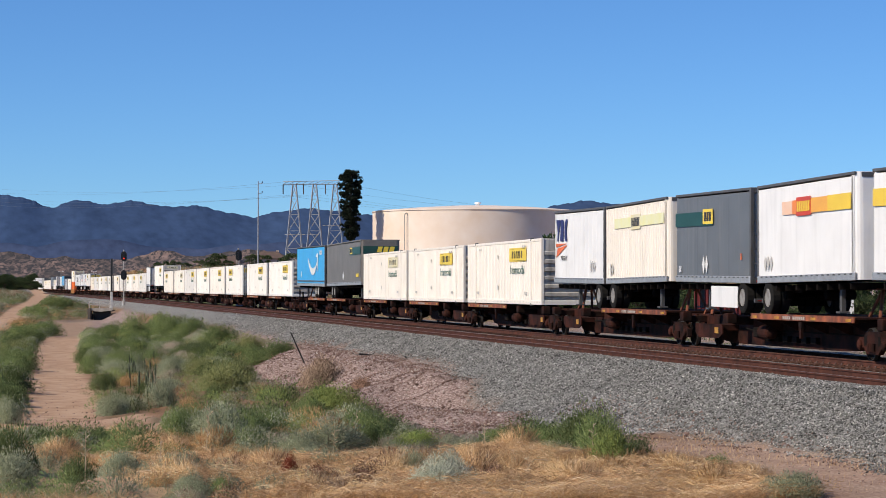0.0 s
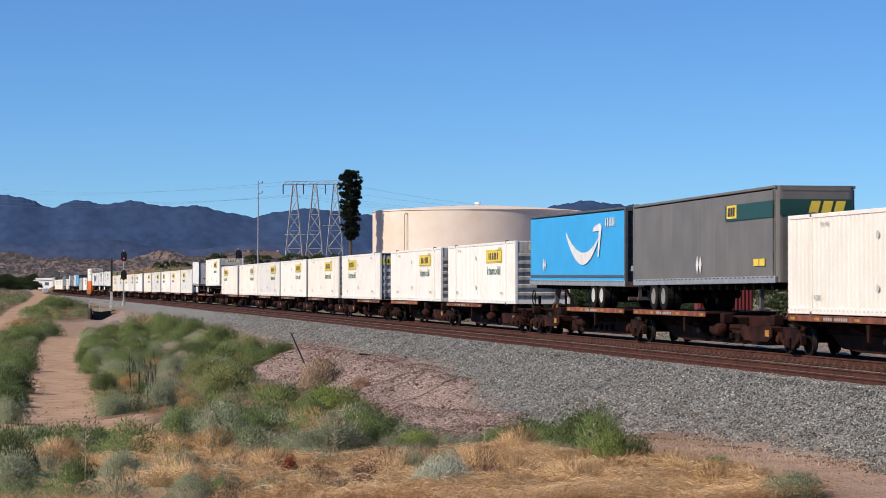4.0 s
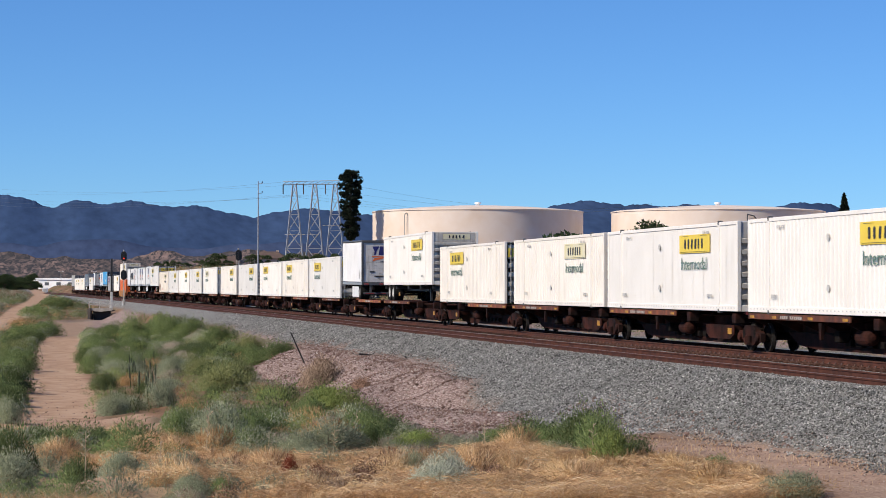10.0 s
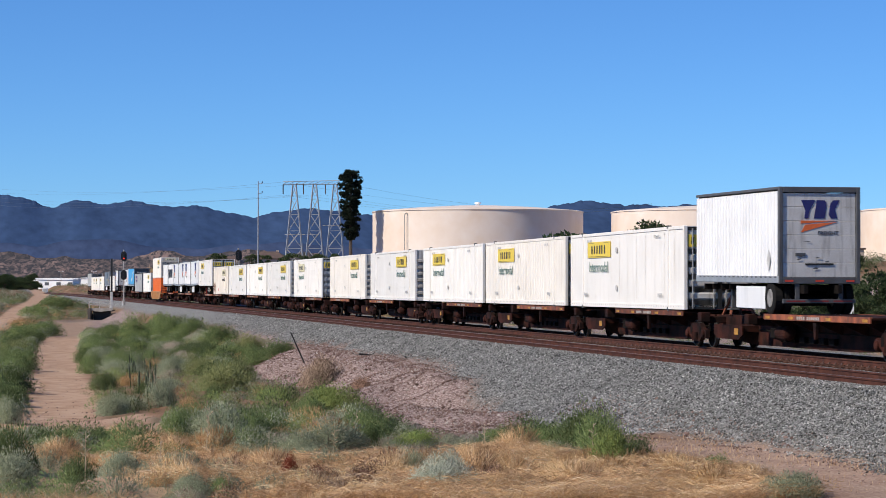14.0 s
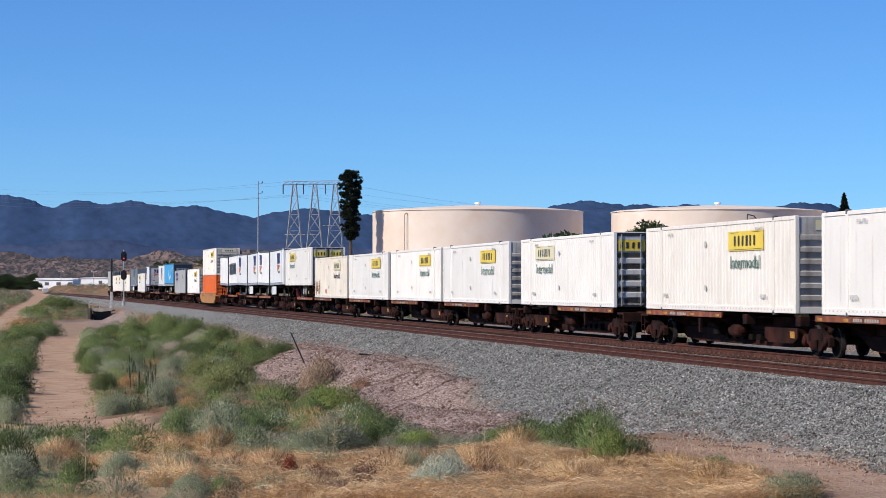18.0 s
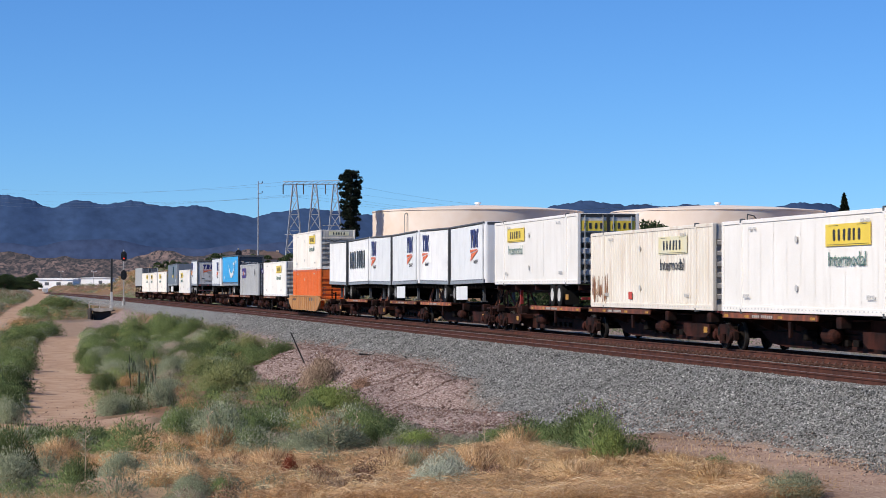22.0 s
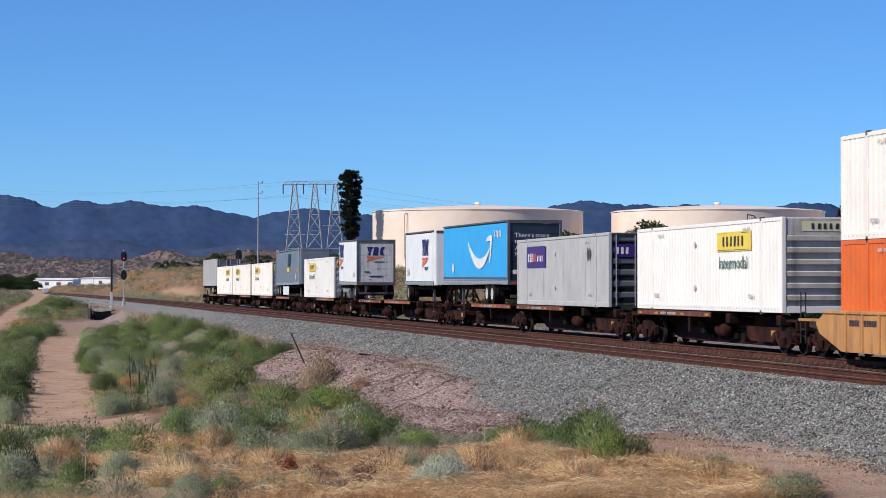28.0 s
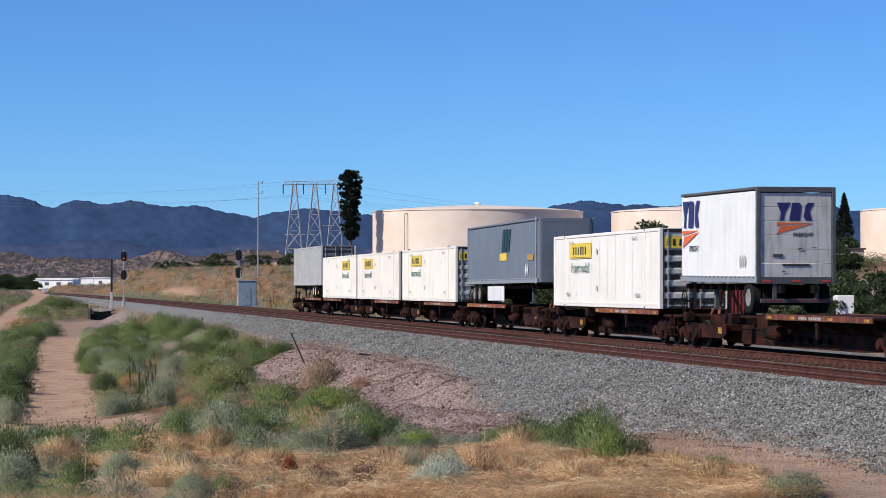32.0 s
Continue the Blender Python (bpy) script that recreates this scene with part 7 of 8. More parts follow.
def free(X, Y, margin=0.15):
    """Where plants may stand: off the paths and the gravel."""
    b, g, p, d = zones(X, Y)
    return (b < margin) & (g < 0.3) & (p < 0.25)


# weeds on the left, from the near bank to the far end of the path
def stand(n, y0, y1, x0, x1, power, test):
    Y = y0 + (y1 - y0) * pr.uniform(0, 1, n) ** power
    X = x0 + (x1 - x0) * pr.uniform(0, 1, n)
    k = free(X, Y) & test(X, Y)
    return X[k], Y[k]


FIELD = [("green_weeds", "green", 420, lambda X, Y: wobble(X, Y, 0.30, 41) + 0.5 * wobble(X, Y, 1.1, 42) > -0.25, 1.45, "low green weeds beside the dirt path"),
         ("bright_weeds", "bright", 300, lambda X, Y: wobble(X, Y, 0.35, 43) > 0.1, 1.25, "bright green weeds on the bank"),
         ("sage_weeds", "sage", 300, lambda X, Y: wobble(X, Y, 0.4, 44) > 0.0, 1.25, "grey-green sage scrub beside the path"),
         ("pale_weeds", "pale", 200, lambda X, Y: wobble(X, Y, 0.5, 45) > 0.2, 1.15, "pale dry flower heads among green weeds"),
         ("russet_weeds", "russet", 160, lambda X, Y: wobble(X, Y, 0.35, 46) > 0.15, 1.2, "patches of russet dry weeds"),
         ("deep_weeds", "deep", 420, lambda X, Y: wobble(X, Y, 0.3, 47) > 0.2, 1.35, "dark green weeds in patches")]
for name, kind, n, test, k, label in FIELD:
    X, Y = stand(n, 58, 330, -6, 16.5, 1.5, lambda X, Y: test(X, Y) & (lateral(X, Y) > 4.4 + 4.6 * smooth(128, 112, Y)) & (Y > 58 + np.where(X < 5, 13.5, 0)))
    spread(name, kind, X, Y, k * pr.uniform(0.35, 1.3, len(X)) * (1 + 0.3 * smooth(120, 250, Y)), label, 430, 6)

# closer cover on the slope below the far ballast
for name, kind, n, k, label in (("slope_green", "green", 190, 1.35, "green weeds on the slope below the track"), ("slope_bright", "bright", 150, 1.3, "bright green weeds on the slope below the track"), ("slope_sage", "sage", 70, 1.25, "grey-green scrub on the slope below the track"), ("slope_russet", "russet", 36, 1.3, "russet weeds on the slope below the track"), ("slope_deep", "deep", 140, 1.35, "dark weeds on the slope below the track"), ("slope_pale", "pale", 40, 1.25, "pale dry weeds on the slope below the track")):
    Y = 116 + 112 * pr.uniform(0, 1, n) ** 1.1
    X = NEAR_X - 4.2 - 8.5 * pr.uniform(0, 1, n)
    k2 = free(X, Y) & (np.hypot(X - 11.5, (Y - 294) / 3) > 2.0)
    spread(name, kind, X[k2], Y[k2], k * pr.uniform(0.45, 1.4, k2.sum()), label, 560, 5)
for name, kind, n, k, label in (("path_green", "green", 240, 1.25, "green weeds along the dirt path"), ("path_deep", "deep", 120, 1.3, "dark green shrubs along the dirt path"), ("path_sage", "sage", 120, 1.1, "grey-green weeds along the dirt path")):
    Y = 71 + 190 * pr.uniform(0, 1, n) ** 1.3
    X = path_x(Y) - 2.0 - 4.0 * pr.uniform(0, 1, n) ** 1.3
    k2 = free(X, Y)
    spread(name, kind, X[k2], Y[k2], k * pr.uniform(0.5, 1.3, k2.sum()), label, 430, 5)
for name, kind, n, k, label in (("far_left_scrub", "sage", 900, 2.0, "brown-green scrub on far open ground"), ("far_left_shrubs", "deep", 600, 1.7, "dark low shrubs on far open ground")):
    Y = pr.uniform(330, 900, n)
    X = pr.uniform(-45, 24, n)
    k2 = free(X, Y) & (lateral(X, Y) > 5)
    spread(name, kind, X[k2], Y[k2], k * pr.uniform(0.5, 1.3, k2.sum()), label, 90, 4, 0.03, 2.0)
for name, kind, n, k, label in (("left_green", "green", 420, 1.5, "green weeds beside the sandy road"), ("left_russet", "russet", 220, 1.4, "russet weeds beside the sandy road"), ("left_sage", "sage", 260, 1.4, "grey-green scrub beside the sandy road")):
    Y = pr.uniform(230, 520, n)
    X = pr.uniform(-12, 15, n)
    k2 = free(X, Y) & (lateral(X, Y) > 5)
    spread(name, kind, X[k2], Y[k2], k * pr.uniform(0.6, 1.4, k2.sum()), label, 130, 4, 0.03, 1.6)

# scrub on the bank beyond the far track
for name, kind, n, k, label in (("bank_sage", "sage", 750, 1.8, "grey-green scrub on the bank beyond the track"), ("bank_straw", "russet", 1000, 1.7, "dry weed tufts on the bank beyond the track"), ("bank_pale", "pale", 350, 1.6, "pale scrub on the bank beyond the track"), ("bank_green", "deep", 480, 1.8, "dark shrubs on the bank beyond the track")):
    Y = 240 + 660 * pr.uniform(0, 1, n) ** 1.4
    X = 31 + 32 * pr.uniform(0, 1, n) ** 1.2
    k2 = (zones(X, Y)[0] < 0.2) & (wobble(X, Y * 0.4, 0.25, n) > -0.45)
    spread(name, kind, X[k2], Y[k2], k * pr.uniform(0.5, 1.5, k2.sum()), label, 100, 4, 0.03, 1.9)
for name, kind, n, k, label in (("shed_scrub", "deep", 260, 1.8, "dark scrub before white sheds far off"), ("shed_dry_scrub", "pale", 160, 1.6, "pale dry scrub before white sheds far off")):
    Y = pr.uniform(880, 1030, n)
    X = pr.uniform(8, 60, n)
    k2 = lateral(X, Y) < -10.5
    spread(name, kind, X[k2], Y[k2], k * pr.uniform(0.5, 1.2, k2.sum()), label, 90, 4, 0.03, 2.2)
for name, kind, n, k, label in (("trackside_sage", "sage", 420, 1.2, "low grey-green scrub along the far track"), ("trackside_green", "green", 300, 1.1, "low green weeds along the far track")):
    Y = pr.uniform(230, 620, n)
    X = NEAR_X - BEND * np.maximum(Y - BEND_FROM, 0) ** 2 / 2 + 4.57 + 6.5 + 4.5 * pr.uniform(0, 1, n)
    spread(name, kind, X, Y, k * pr.uniform(0.5, 1.3, n), label, 100, 4, 0.03, 1.6)
for name, kind, n, k, label in (("verge_straw", "straw", 160, 0.8, "dry grass beyond the far track"), ("verge_green", "green", 260, 1.0, "green weeds beyond the far track")):
    Y = pr.uniform(48, 240, n)
    X = 31.5 + 9 * pr.uniform(0, 1, n)
    spread(name, kind, X, Y, k * pr.uniform(0.5, 1.3, n), label, 90, 4, 0.03, 1.7)


# ---- dry grass in the foreground
def blades(name, X, Y, high, width, m, label, bend_out=0.5):
    n = len(X)
    Z = height(X, Y)
    a = pr.uniform(0, 2 * pi, n)
    d = np.stack([np.cos(a), np.sin(a), np.zeros(n)], -1)
    lean = pr.uniform(0.1, bend_out, (n, 1)) * high[:, None]
    b = np.stack([X, Y, Z - 0.02], -1)
    b2 = pr.uniform(0, 2 * pi, n)
    side = np.stack([np.cos(b2), np.sin(b2), np.zeros(n)], -1) * width[:, None]
    mid = b + d * lean * 0.35 + np.array([0, 0, 1]) * high[:, None] * 0.6
    tip = b + d * lean * 1.2 + np.array([0, 0, 1]) * high[:, None] * pr.uniform(0.7, 1.0, (n, 1))
    v = np.stack([b - side, b + side, mid + side * 0.7, mid - side * 0.7, tip], 1).reshape(-1, 3)
    i = 5 * np.arange(n)[:, None]
    f = np.concatenate([i + [0, 1, 2], i + [0, 2, 3], i + [3, 2, 4]])
    thing(name, quick_mesh(name, v, f, m), Matrix(), label, "grass", kind="stuff")


def strawy(X, Y):
    """Where dry grass covers the ground."""
    edge = 44.8 + 1.4 * wobble(X, Y, 0.6, 81) - 3.0 * smooth(9.6, 11.0, X) - 2.0 * np.exp(-((X - 6.3) / 1.2) ** 2)
    near = (Y < edge) & ((X > 4.2) | (wobble(X, Y, 0.9, 82) > 0.12))
    left = (X < 4.0) & (Y < 60) & (wobble(X, Y, 0.75, 83) > 0.35)
    return (near | left) & (np.hypot((X - 1.0) / 0.95, (Y - 37.6) / 1.9) > 1)


def meadow(n, x0, x1, y0, y1, test):
    X, Y = pr.uniform(x0, x1, n), y0 + (y1 - y0) * pr.uniform(0, 1, n) ** 1.25
    k = test(X, Y) & (zones(X, Y)[0] < 0.25) & (zones(X, Y)[2] < 0.25) & (lateral(X, Y) > 4.5)
    return X[k], Y[k]


X, Y = meadow(190000, -1.5, 15.5, 33, 61, lambda X, Y: strawy(X, Y) & (wobble(X, Y, 0.6, 51) + 0.6 * wobble(X, Y, 2.0, 52) > -0.75))
blades("dry_grass", X, Y, pr.uniform(0.08, 0.32, len(X)) * (1 + 0.35 * wobble(X, Y, 0.9, 53)), pr.uniform(0.003, 0.006, len(X)), STRAW, "tangled dry straw-coloured grass", 1.7)
X, Y = meadow(62000, -1.5, 15.5, 33, 62, lambda X, Y: strawy(X, Y) & (wobble(X, Y, 0.5, 54) + 0.4 * wobble(X, Y, 1.6, 56) > -0.05))
blades("russet_grass", X, Y, pr.uniform(0.12, 0.36, len(X)), pr.uniform(0.004, 0.008, len(X)), RUSSET, "russet dry grass in patches", 1.5)
X, Y = meadow(40000, -1.5, 11.0, 34, 66, lambda X, Y: wobble(X, Y, 0.45, 55) + 0.4 * wobble(X, Y, 1.5, 57) > 0.1)
blades("green_grass", X, Y, pr.uniform(0.08, 0.30, len(X)), pr.uniform(0.003, 0.006, len(X)), SAGE, "grey-green grass among the straw", 1.6)
def tangle(name, X, Y, m, label):
    """Long fallen straws, arched and crossing."""
    n = len(X)
    Z = height(X, Y)
    a = pr.uniform(0, 2 * pi, n)
    d = np.stack([np.cos(a), np.sin(a), np.zeros(n)], -1)
    ln, up = pr.uniform(0.12, 0.5, (n, 1)), pr.uniform(0.02, 0.17, (n, 1))
    b = np.stack([X, Y, Z + pr.uniform(0, 0.12, n)], -1)
    bow = np.stack([-d[:, 1], d[:, 0], np.zeros(n)], -1) * pr.uniform(-0.2, 0.2, (n, 1))
    zup = np.array([0, 0, 1.0])
    pts = [b, b + d * ln * 0.33 + zup * up * 0.8 + bow * ln * 0.6, b + d * ln * 0.67 + zup * up + bow * ln, b + d * ln + zup * up * pr.uniform(0.2, 0.9, (n, 1)) + bow * ln * 0.4]
    w = zup * pr.uniform(0.0014, 0.0034, (n, 1)) + np.stack([d[:, 1], -d[:, 0], np.zeros(n)], -1) * 0.002
    v = np.stack([q + s * w for q in pts for s in (-1, 1)], 1).reshape(-1, 3)
    i = 8 * np.arange(n)[:, None]
    f = np.concatenate([i + [2 * k, 2 * k + 1, 2 * k + 3, 2 * k + 2] for k in range(3)])
    thing(name, quick_mesh(name, v, f, m), Matrix(), label, "grass", kind="stuff")


X, Y = meadow(80000, 2.0, 15.5, 33, 50, lambda X, Y: strawy(X, Y) & (wobble(X, Y, 0.5, 63) + 0.12 * (X - 6) > -0.5))
tangle("fallen_straw", X, Y, STRAW, "fallen tangled straw in the foreground")
X, Y = meadow(14000, -1.5, 14.5, 33, 54, lambda X, Y: strawy(X, Y) & (wobble(X, Y, 0.7, 64) > 0.1))
tangle("fallen_russet_straw", X, Y, RUSSET, "reddish fallen straw in patches")
X, Y = pr.uniform(9.0, 17.0, 7000), pr.uniform(33.5, 50, 7000)
k = (lateral(X, Y) > 4.3) & (wobble(X, Y, 1.2, 58) + pr.uniform(-1, 1, 7000) > 0.3)
blades("verge_grass", X[k], Y[k], pr.uniform(0.05, 0.2, k.sum()), pr.uniform(0.003, 0.006, k.sum()), STRAW, "sparse dry grass on bare dirt", 1.6)
for name, kind, n, lo, label in (("front_sage", "sage", 170, 0.2, "grey-green sage in the foreground"), ("front_russet", "russet", 190, 0.3, "russet dried weeds in the foreground"), ("front_straw", "straw", 240, -0.2, "tufts of dry straw in the foreground"), ("front_green", "green", 150, 0.35, "green weeds in the foreground")):
    X, Y = meadow(n, -1.5, 13.5, 35, 60, lambda X, Y: (wobble(X, Y, 0.5, 60 + n) > lo - 0.5) & ((kind in ("straw", "russet")) == strawy(X, Y)) & (np.hypot((X - 1.0) / 1.2, (Y - 37.6) / 2.2) > 1))
    spread(name, kind, X, Y, pr.uniform(0.45, 1.0, len(X)), label, 700, 5)

for name, kind, n, k, label in (("mid_sage", "sage", 150, 1.15, "grey-green sage between dry grass and the path"), ("mid_green", "green", 230, 1.15, "green weeds between dry grass and the bank"), ("mid_russet", "russet", 70, 1.1, "russet weeds among the sage"), ("mid_pale", "pale", 50, 1.1, "pale seed heads among the sage")):
    X, Y = pr.uniform(-1.0, 10.6, n), pr.uniform(46.5, 66, n)
    k2 = (zones(X, Y)[0] < 0.2) & ((X > 4.6) | (Y < 54)) & ~strawy(X, Y) & (X < np.minimum(9.7, 3.4 + 0.38 * (Y - 38))) & (wobble(X, Y, 0.55, n) > -0.35)
    spread(name, kind, X[k2], Y[k2], k * pr.uniform(0.5, 1.2, k2.sum()), label, 900, 5)

for name, kind, n, k, label in (("dead_weeds", "twig", 70, 0.5, "dark brown dead weeds in dry grass"), ("front_grey_sage", "sage", 46, 0.75, "grey sage among dead weeds"), ("front_pale_straw", "pale", 60, 0.6, "pale dry heads among the straw")):
    X, Y = pr.uniform(2.6, 8.6, n), pr.uniform(34.6, 42.5, n)
    k2 = wobble(X, Y, 0.9, n) > -0.3
    spread(name, kind, X[k2], Y[k2], k * pr.uniform(0.5, 1.2, k2.sum()), label, 420, 5)

# ---- single shrubs that stand out
SHRUB_MESHES = {}


def shrub(kind, x, y, wide, high, label, category="shrub"):
    m, rad, h0, ln, w, up = KINDS[kind]
    key = (kind, round(high / wide, 1))
    if key not in SHRUB_MESHES:
        SHRUB_MESHES[key] = []
        for _ in range(3):
            # a few overlapping domes, each with its own spray of leaves
            domes, norm = [], []
            for j in range(9):
                a, d = pr.uniform(0, 2 * pi), 0.34 * pr.uniform(0, 1) ** 0.6 * (j > 0)
                k = pr.uniform(0.52, 0.70) * (1 - 0.6 * d)
                v, f = leaf_cloud(pr, 640, 0.5 * k * 1.15, 0.92 * k * pr.uniform(0.9, 1.15), 0.045, 0.0085, up * 0.8, 5)
                norm.append(unit(v + [0, 0, 0.05]) + 0.5 * unit(v + [d * cos(a), d * sin(a), 0.1]) + pr.normal(0, 0.22, v.shape))
                domes.append((v + [d * cos(a), d * sin(a), 0], f))
            v, f = joined(domes)
            wide_k, high_k = 0.46 / np.percentile(np.hypot(v[:, 0], v[:, 1]), 97), 0.86 / np.percentile(v[:, 2], 98)
            v = v * [wide_k, wide_k, high_k]
            f = turned(v, f, np.concatenate(norm))
            tv, tf = stems(pr, 90, 0.46, 0.8, 0.006)
            SHRUB_MESHES[key].append((rounded(quick_mesh("leaves", v, f, m), np.concatenate(norm)), quick_mesh("stems", tv, tf, TWIG)))
    leaves, twigs = SHRUB_MESHES[key][int(pr.randint(3))]
    ob = thing("shrub", None, Matrix.LocRotScale((x, y, float(height(x, y)) - 0.04), Euler((0, 0, pr.uniform(0, 6.28))), (wide, wide, high)), label, category, "shrubs")
    part("foliage", leaves, ob)
    tagged(part("twig_mass", twigs, ob), kind="stuff")
    return ob


def shrubs(kind, label, rows):
    for x, y, wide, high in rows:
        shrub(kind, x, y, wide, high, label)


# the larger plants in their places: kind, what it is, then x, y, width and height of each
shrubs("green", "green feathery shrub on the slope below the track", ((9.29, 192.76, 3.52, 1.66), (11.07, 187.74, 4.17, 2.48), (12.97, 185.24, 4.12, 2.36), (13.78, 169.81, 3.12, 1.9), (12.81, 117.96, 1.86, 0.91), (10.54, 104.04, 1.92, 0.9), (9.38, 81.76, 2.16, 0.55), (4.55, 321.12, 4.99, 1.78)))
shrubs("deep", "dark green shrub on the slope below the track", ((14.14, 153.24, 2.82, 1.49), (10.29, 131.58, 2.59, 1.34), (13.59, 115.98, 2.33, 1.07), (7.43, 83.15, 0.87, 0.55), (11.51, 83.29, 1.32, 0.34)))
shrubs("olive", "olive-green shrub on the slope below the track", ((14.65, 135.83, 2.36, 1.04), (8.48, 90.18, 3.08, 1.43), (8.93, 107.51, 2.26, 0.99)))
shrubs("sage", "grey-green sage shrub beside the dirt path", ((6.57, 120.28, 2.01, 0.98), (3.46, 73.52, 1.34, 0.78), (4.12, 75.33, 1.1, 0.57), (5.01, 75.16, 1.38, 1.03), (0.3, 67.0, 1.28, 0.84)))
shrubs("pale", "pale lavender-grey dry brush on the slope below the track", ((8.92, 131.84, 1.52, 0.8), (7.59, 116.32, 1.09, 0.41)))
shrubs("russet", "orange-brown dry weed beside the dirt path", ((5.39, 96.88, 1.87, 0.59),))
shrubs("deep", "dark green shrub beside the dirt path", ((5.4, 90.87, 0.9, 0.55), (0.44, 90.69, 1.87, 1.09), (4.65, 132.65, 1.38, 0.94), (3.95, 93.49, 1.46, 0.8)))
shrubs("pale", "pale lavender-grey dry brush beside the dirt path", ((4.16, 86.32, 0.9, 0.35),))
shrubs("sage", "grey-green sage shrub on the slope below the track", ((6.44, 90.67, 1.33, 0.6),))
shrubs("russet", "orange-brown dry weed on the slope below the track", ((6.08, 76.49, 0.92, 0.55), (2.61, 275.07, 3.98, 1.24)))
shrubs("tan_twig", "dry brown leafless bush on the slope below the track", ((6.0, 69.78, 1.03, 0.5),))
shrubs("pale", "pale lavender-grey dry brush among weeds below the dirt path", ((6.84, 65.14, 1.1, 0.4),))
shrubs("silver", "pale silvery sage shrub among weeds below the dirt path", ((7.01, 58.59, 1.55, 0.48), (5.86, 53.92, 0.99, 0.36)))
shrubs("sage", "grey-green sage shrub among weeds below the dirt path", ((5.23, 48.64, 1.54, 0.52), (4.42, 50.02, 1.71, 0.82), (2.96, 53.15, 0.64, 0.27)))
shrubs("green", "green feathery shrub among weeds below the dirt path", ((3.72, 50.25, 1.0, 0.95), (2.16, 53.4, 0.69, 0.38)))
shrubs("green", "green feathery shrub at the foot of the gravel bank", ((8.59, 66.33, 1.47, 0.89), (8.4, 54.45, 1.24, 0.68), (8.19, 48.28, 0.64, 0.23)))
shrubs("bright", "bright yellow-green feathery shrub at the foot of the gravel bank", ((10.18, 71.53, 2.2, 0.89), (8.05, 60.73, 0.71, 0.47), (8.71, 48.49, 1.24, 0.4)))
shrubs("russet", "orange-brown dry weed at the foot of the gravel bank", ((8.76, 60.5, 0.9, 0.41),))
shrubs("deep", "dark green shrub at the foot of the gravel bank", ((9.64, 57.68, 1.17, 0.6),))
shrubs("deep", "dark green shrub in the dry grass", ((7.51, 47.49, 0.45, 0.56), (1.3, 39.61, 0.99, 0.62), (0.16, 35.86, 0.74, 0.32)))
shrubs("russet", "orange-brown dry weed in the dry grass", ((7.31, 47.53, 0.51, 0.27),))
shrubs("sage", "grey-green sage shrub in the dry grass", ((6.45, 46.27, 1.96, 0.62), (5.69, 45.5, 0.84, 0.3), (1.99, 39.07, 0.71, 0.46), (0.19, 38.91, 0.9, 0.74), (2.85, 36.37, 0.53, 0.39), (2.54, 35.2, 0.42, 0.21), (4.87, 36.19, 0.57, 0.32)))
shrubs("silver", "pale feathery sage shrub in the dry grass", ((6.6, 35.3, 1.0, 0.46), (7.0, 36.0, 0.9, 0.5)))
shrubs("green", "green feathery shrub beside the dirt path", ((0.92, 120.23, 2.36, 1.27), (1.99, 190.89, 3.26, 1.44), (3.96, 220.14, 3.65, 1.44), (8.79, 364.59, 8.51, 2.02), (4.31, 115.11, 1.8, 1.16), (6.45, 162.04, 2.53, 1.23), (7.29, 144.17, 2.63, 1.24)))
shrubs("olive", "olive-green shrub beside the dirt path", ((0.72, 150.61, 2.72, 1.14),))
shrubs("deep", "dark green shrub among weeds below the dirt path", ((0.86, 49.68, 0.85, 0.55),))
shrubs("olive", "olive-green shrub among weeds below the dirt path", ((1.63, 53.6, 0.92, 0.43),))
shrubs("green", "green feathery shrub in the dry grass", ((3.37, 36.06, 0.53, 0.39),))
shrubs("tan_twig", "dry brown leafless bush in the dry grass", ((5.1, 35.33, 0.84, 0.4),))
shrubs("twig", "dark brown dead weed in the dry grass", ((5.47, 35.46, 0.57, 0.37),))
shrubs("deep", "dark green shrub at the foot of the ballast", ((11.04, 48.04, 1.88, 0.69), (11.56, 45.71, 1.52, 0.99), (11.52, 41.13, 0.81, 0.62)))
shrubs("green", "green feathery shrub at the foot of the ballast", ((11.42, 43.8, 1.20, 1.04), (11.26, 46.88, 1.56, 0.61), (10.82, 49.82, 1.36, 0.43), (12.23, 38.76, 0.66, 0.34)))
shrubs("bright", "bright yellow-green feathery shrub at the foot of the ballast", ((10.86, 40.64, 0.99, 0.83),))
shrubs("sage", "grey-green sage shrub at the foot of the ballast", ((11.67, 33.36, 1.13, 0.45),))
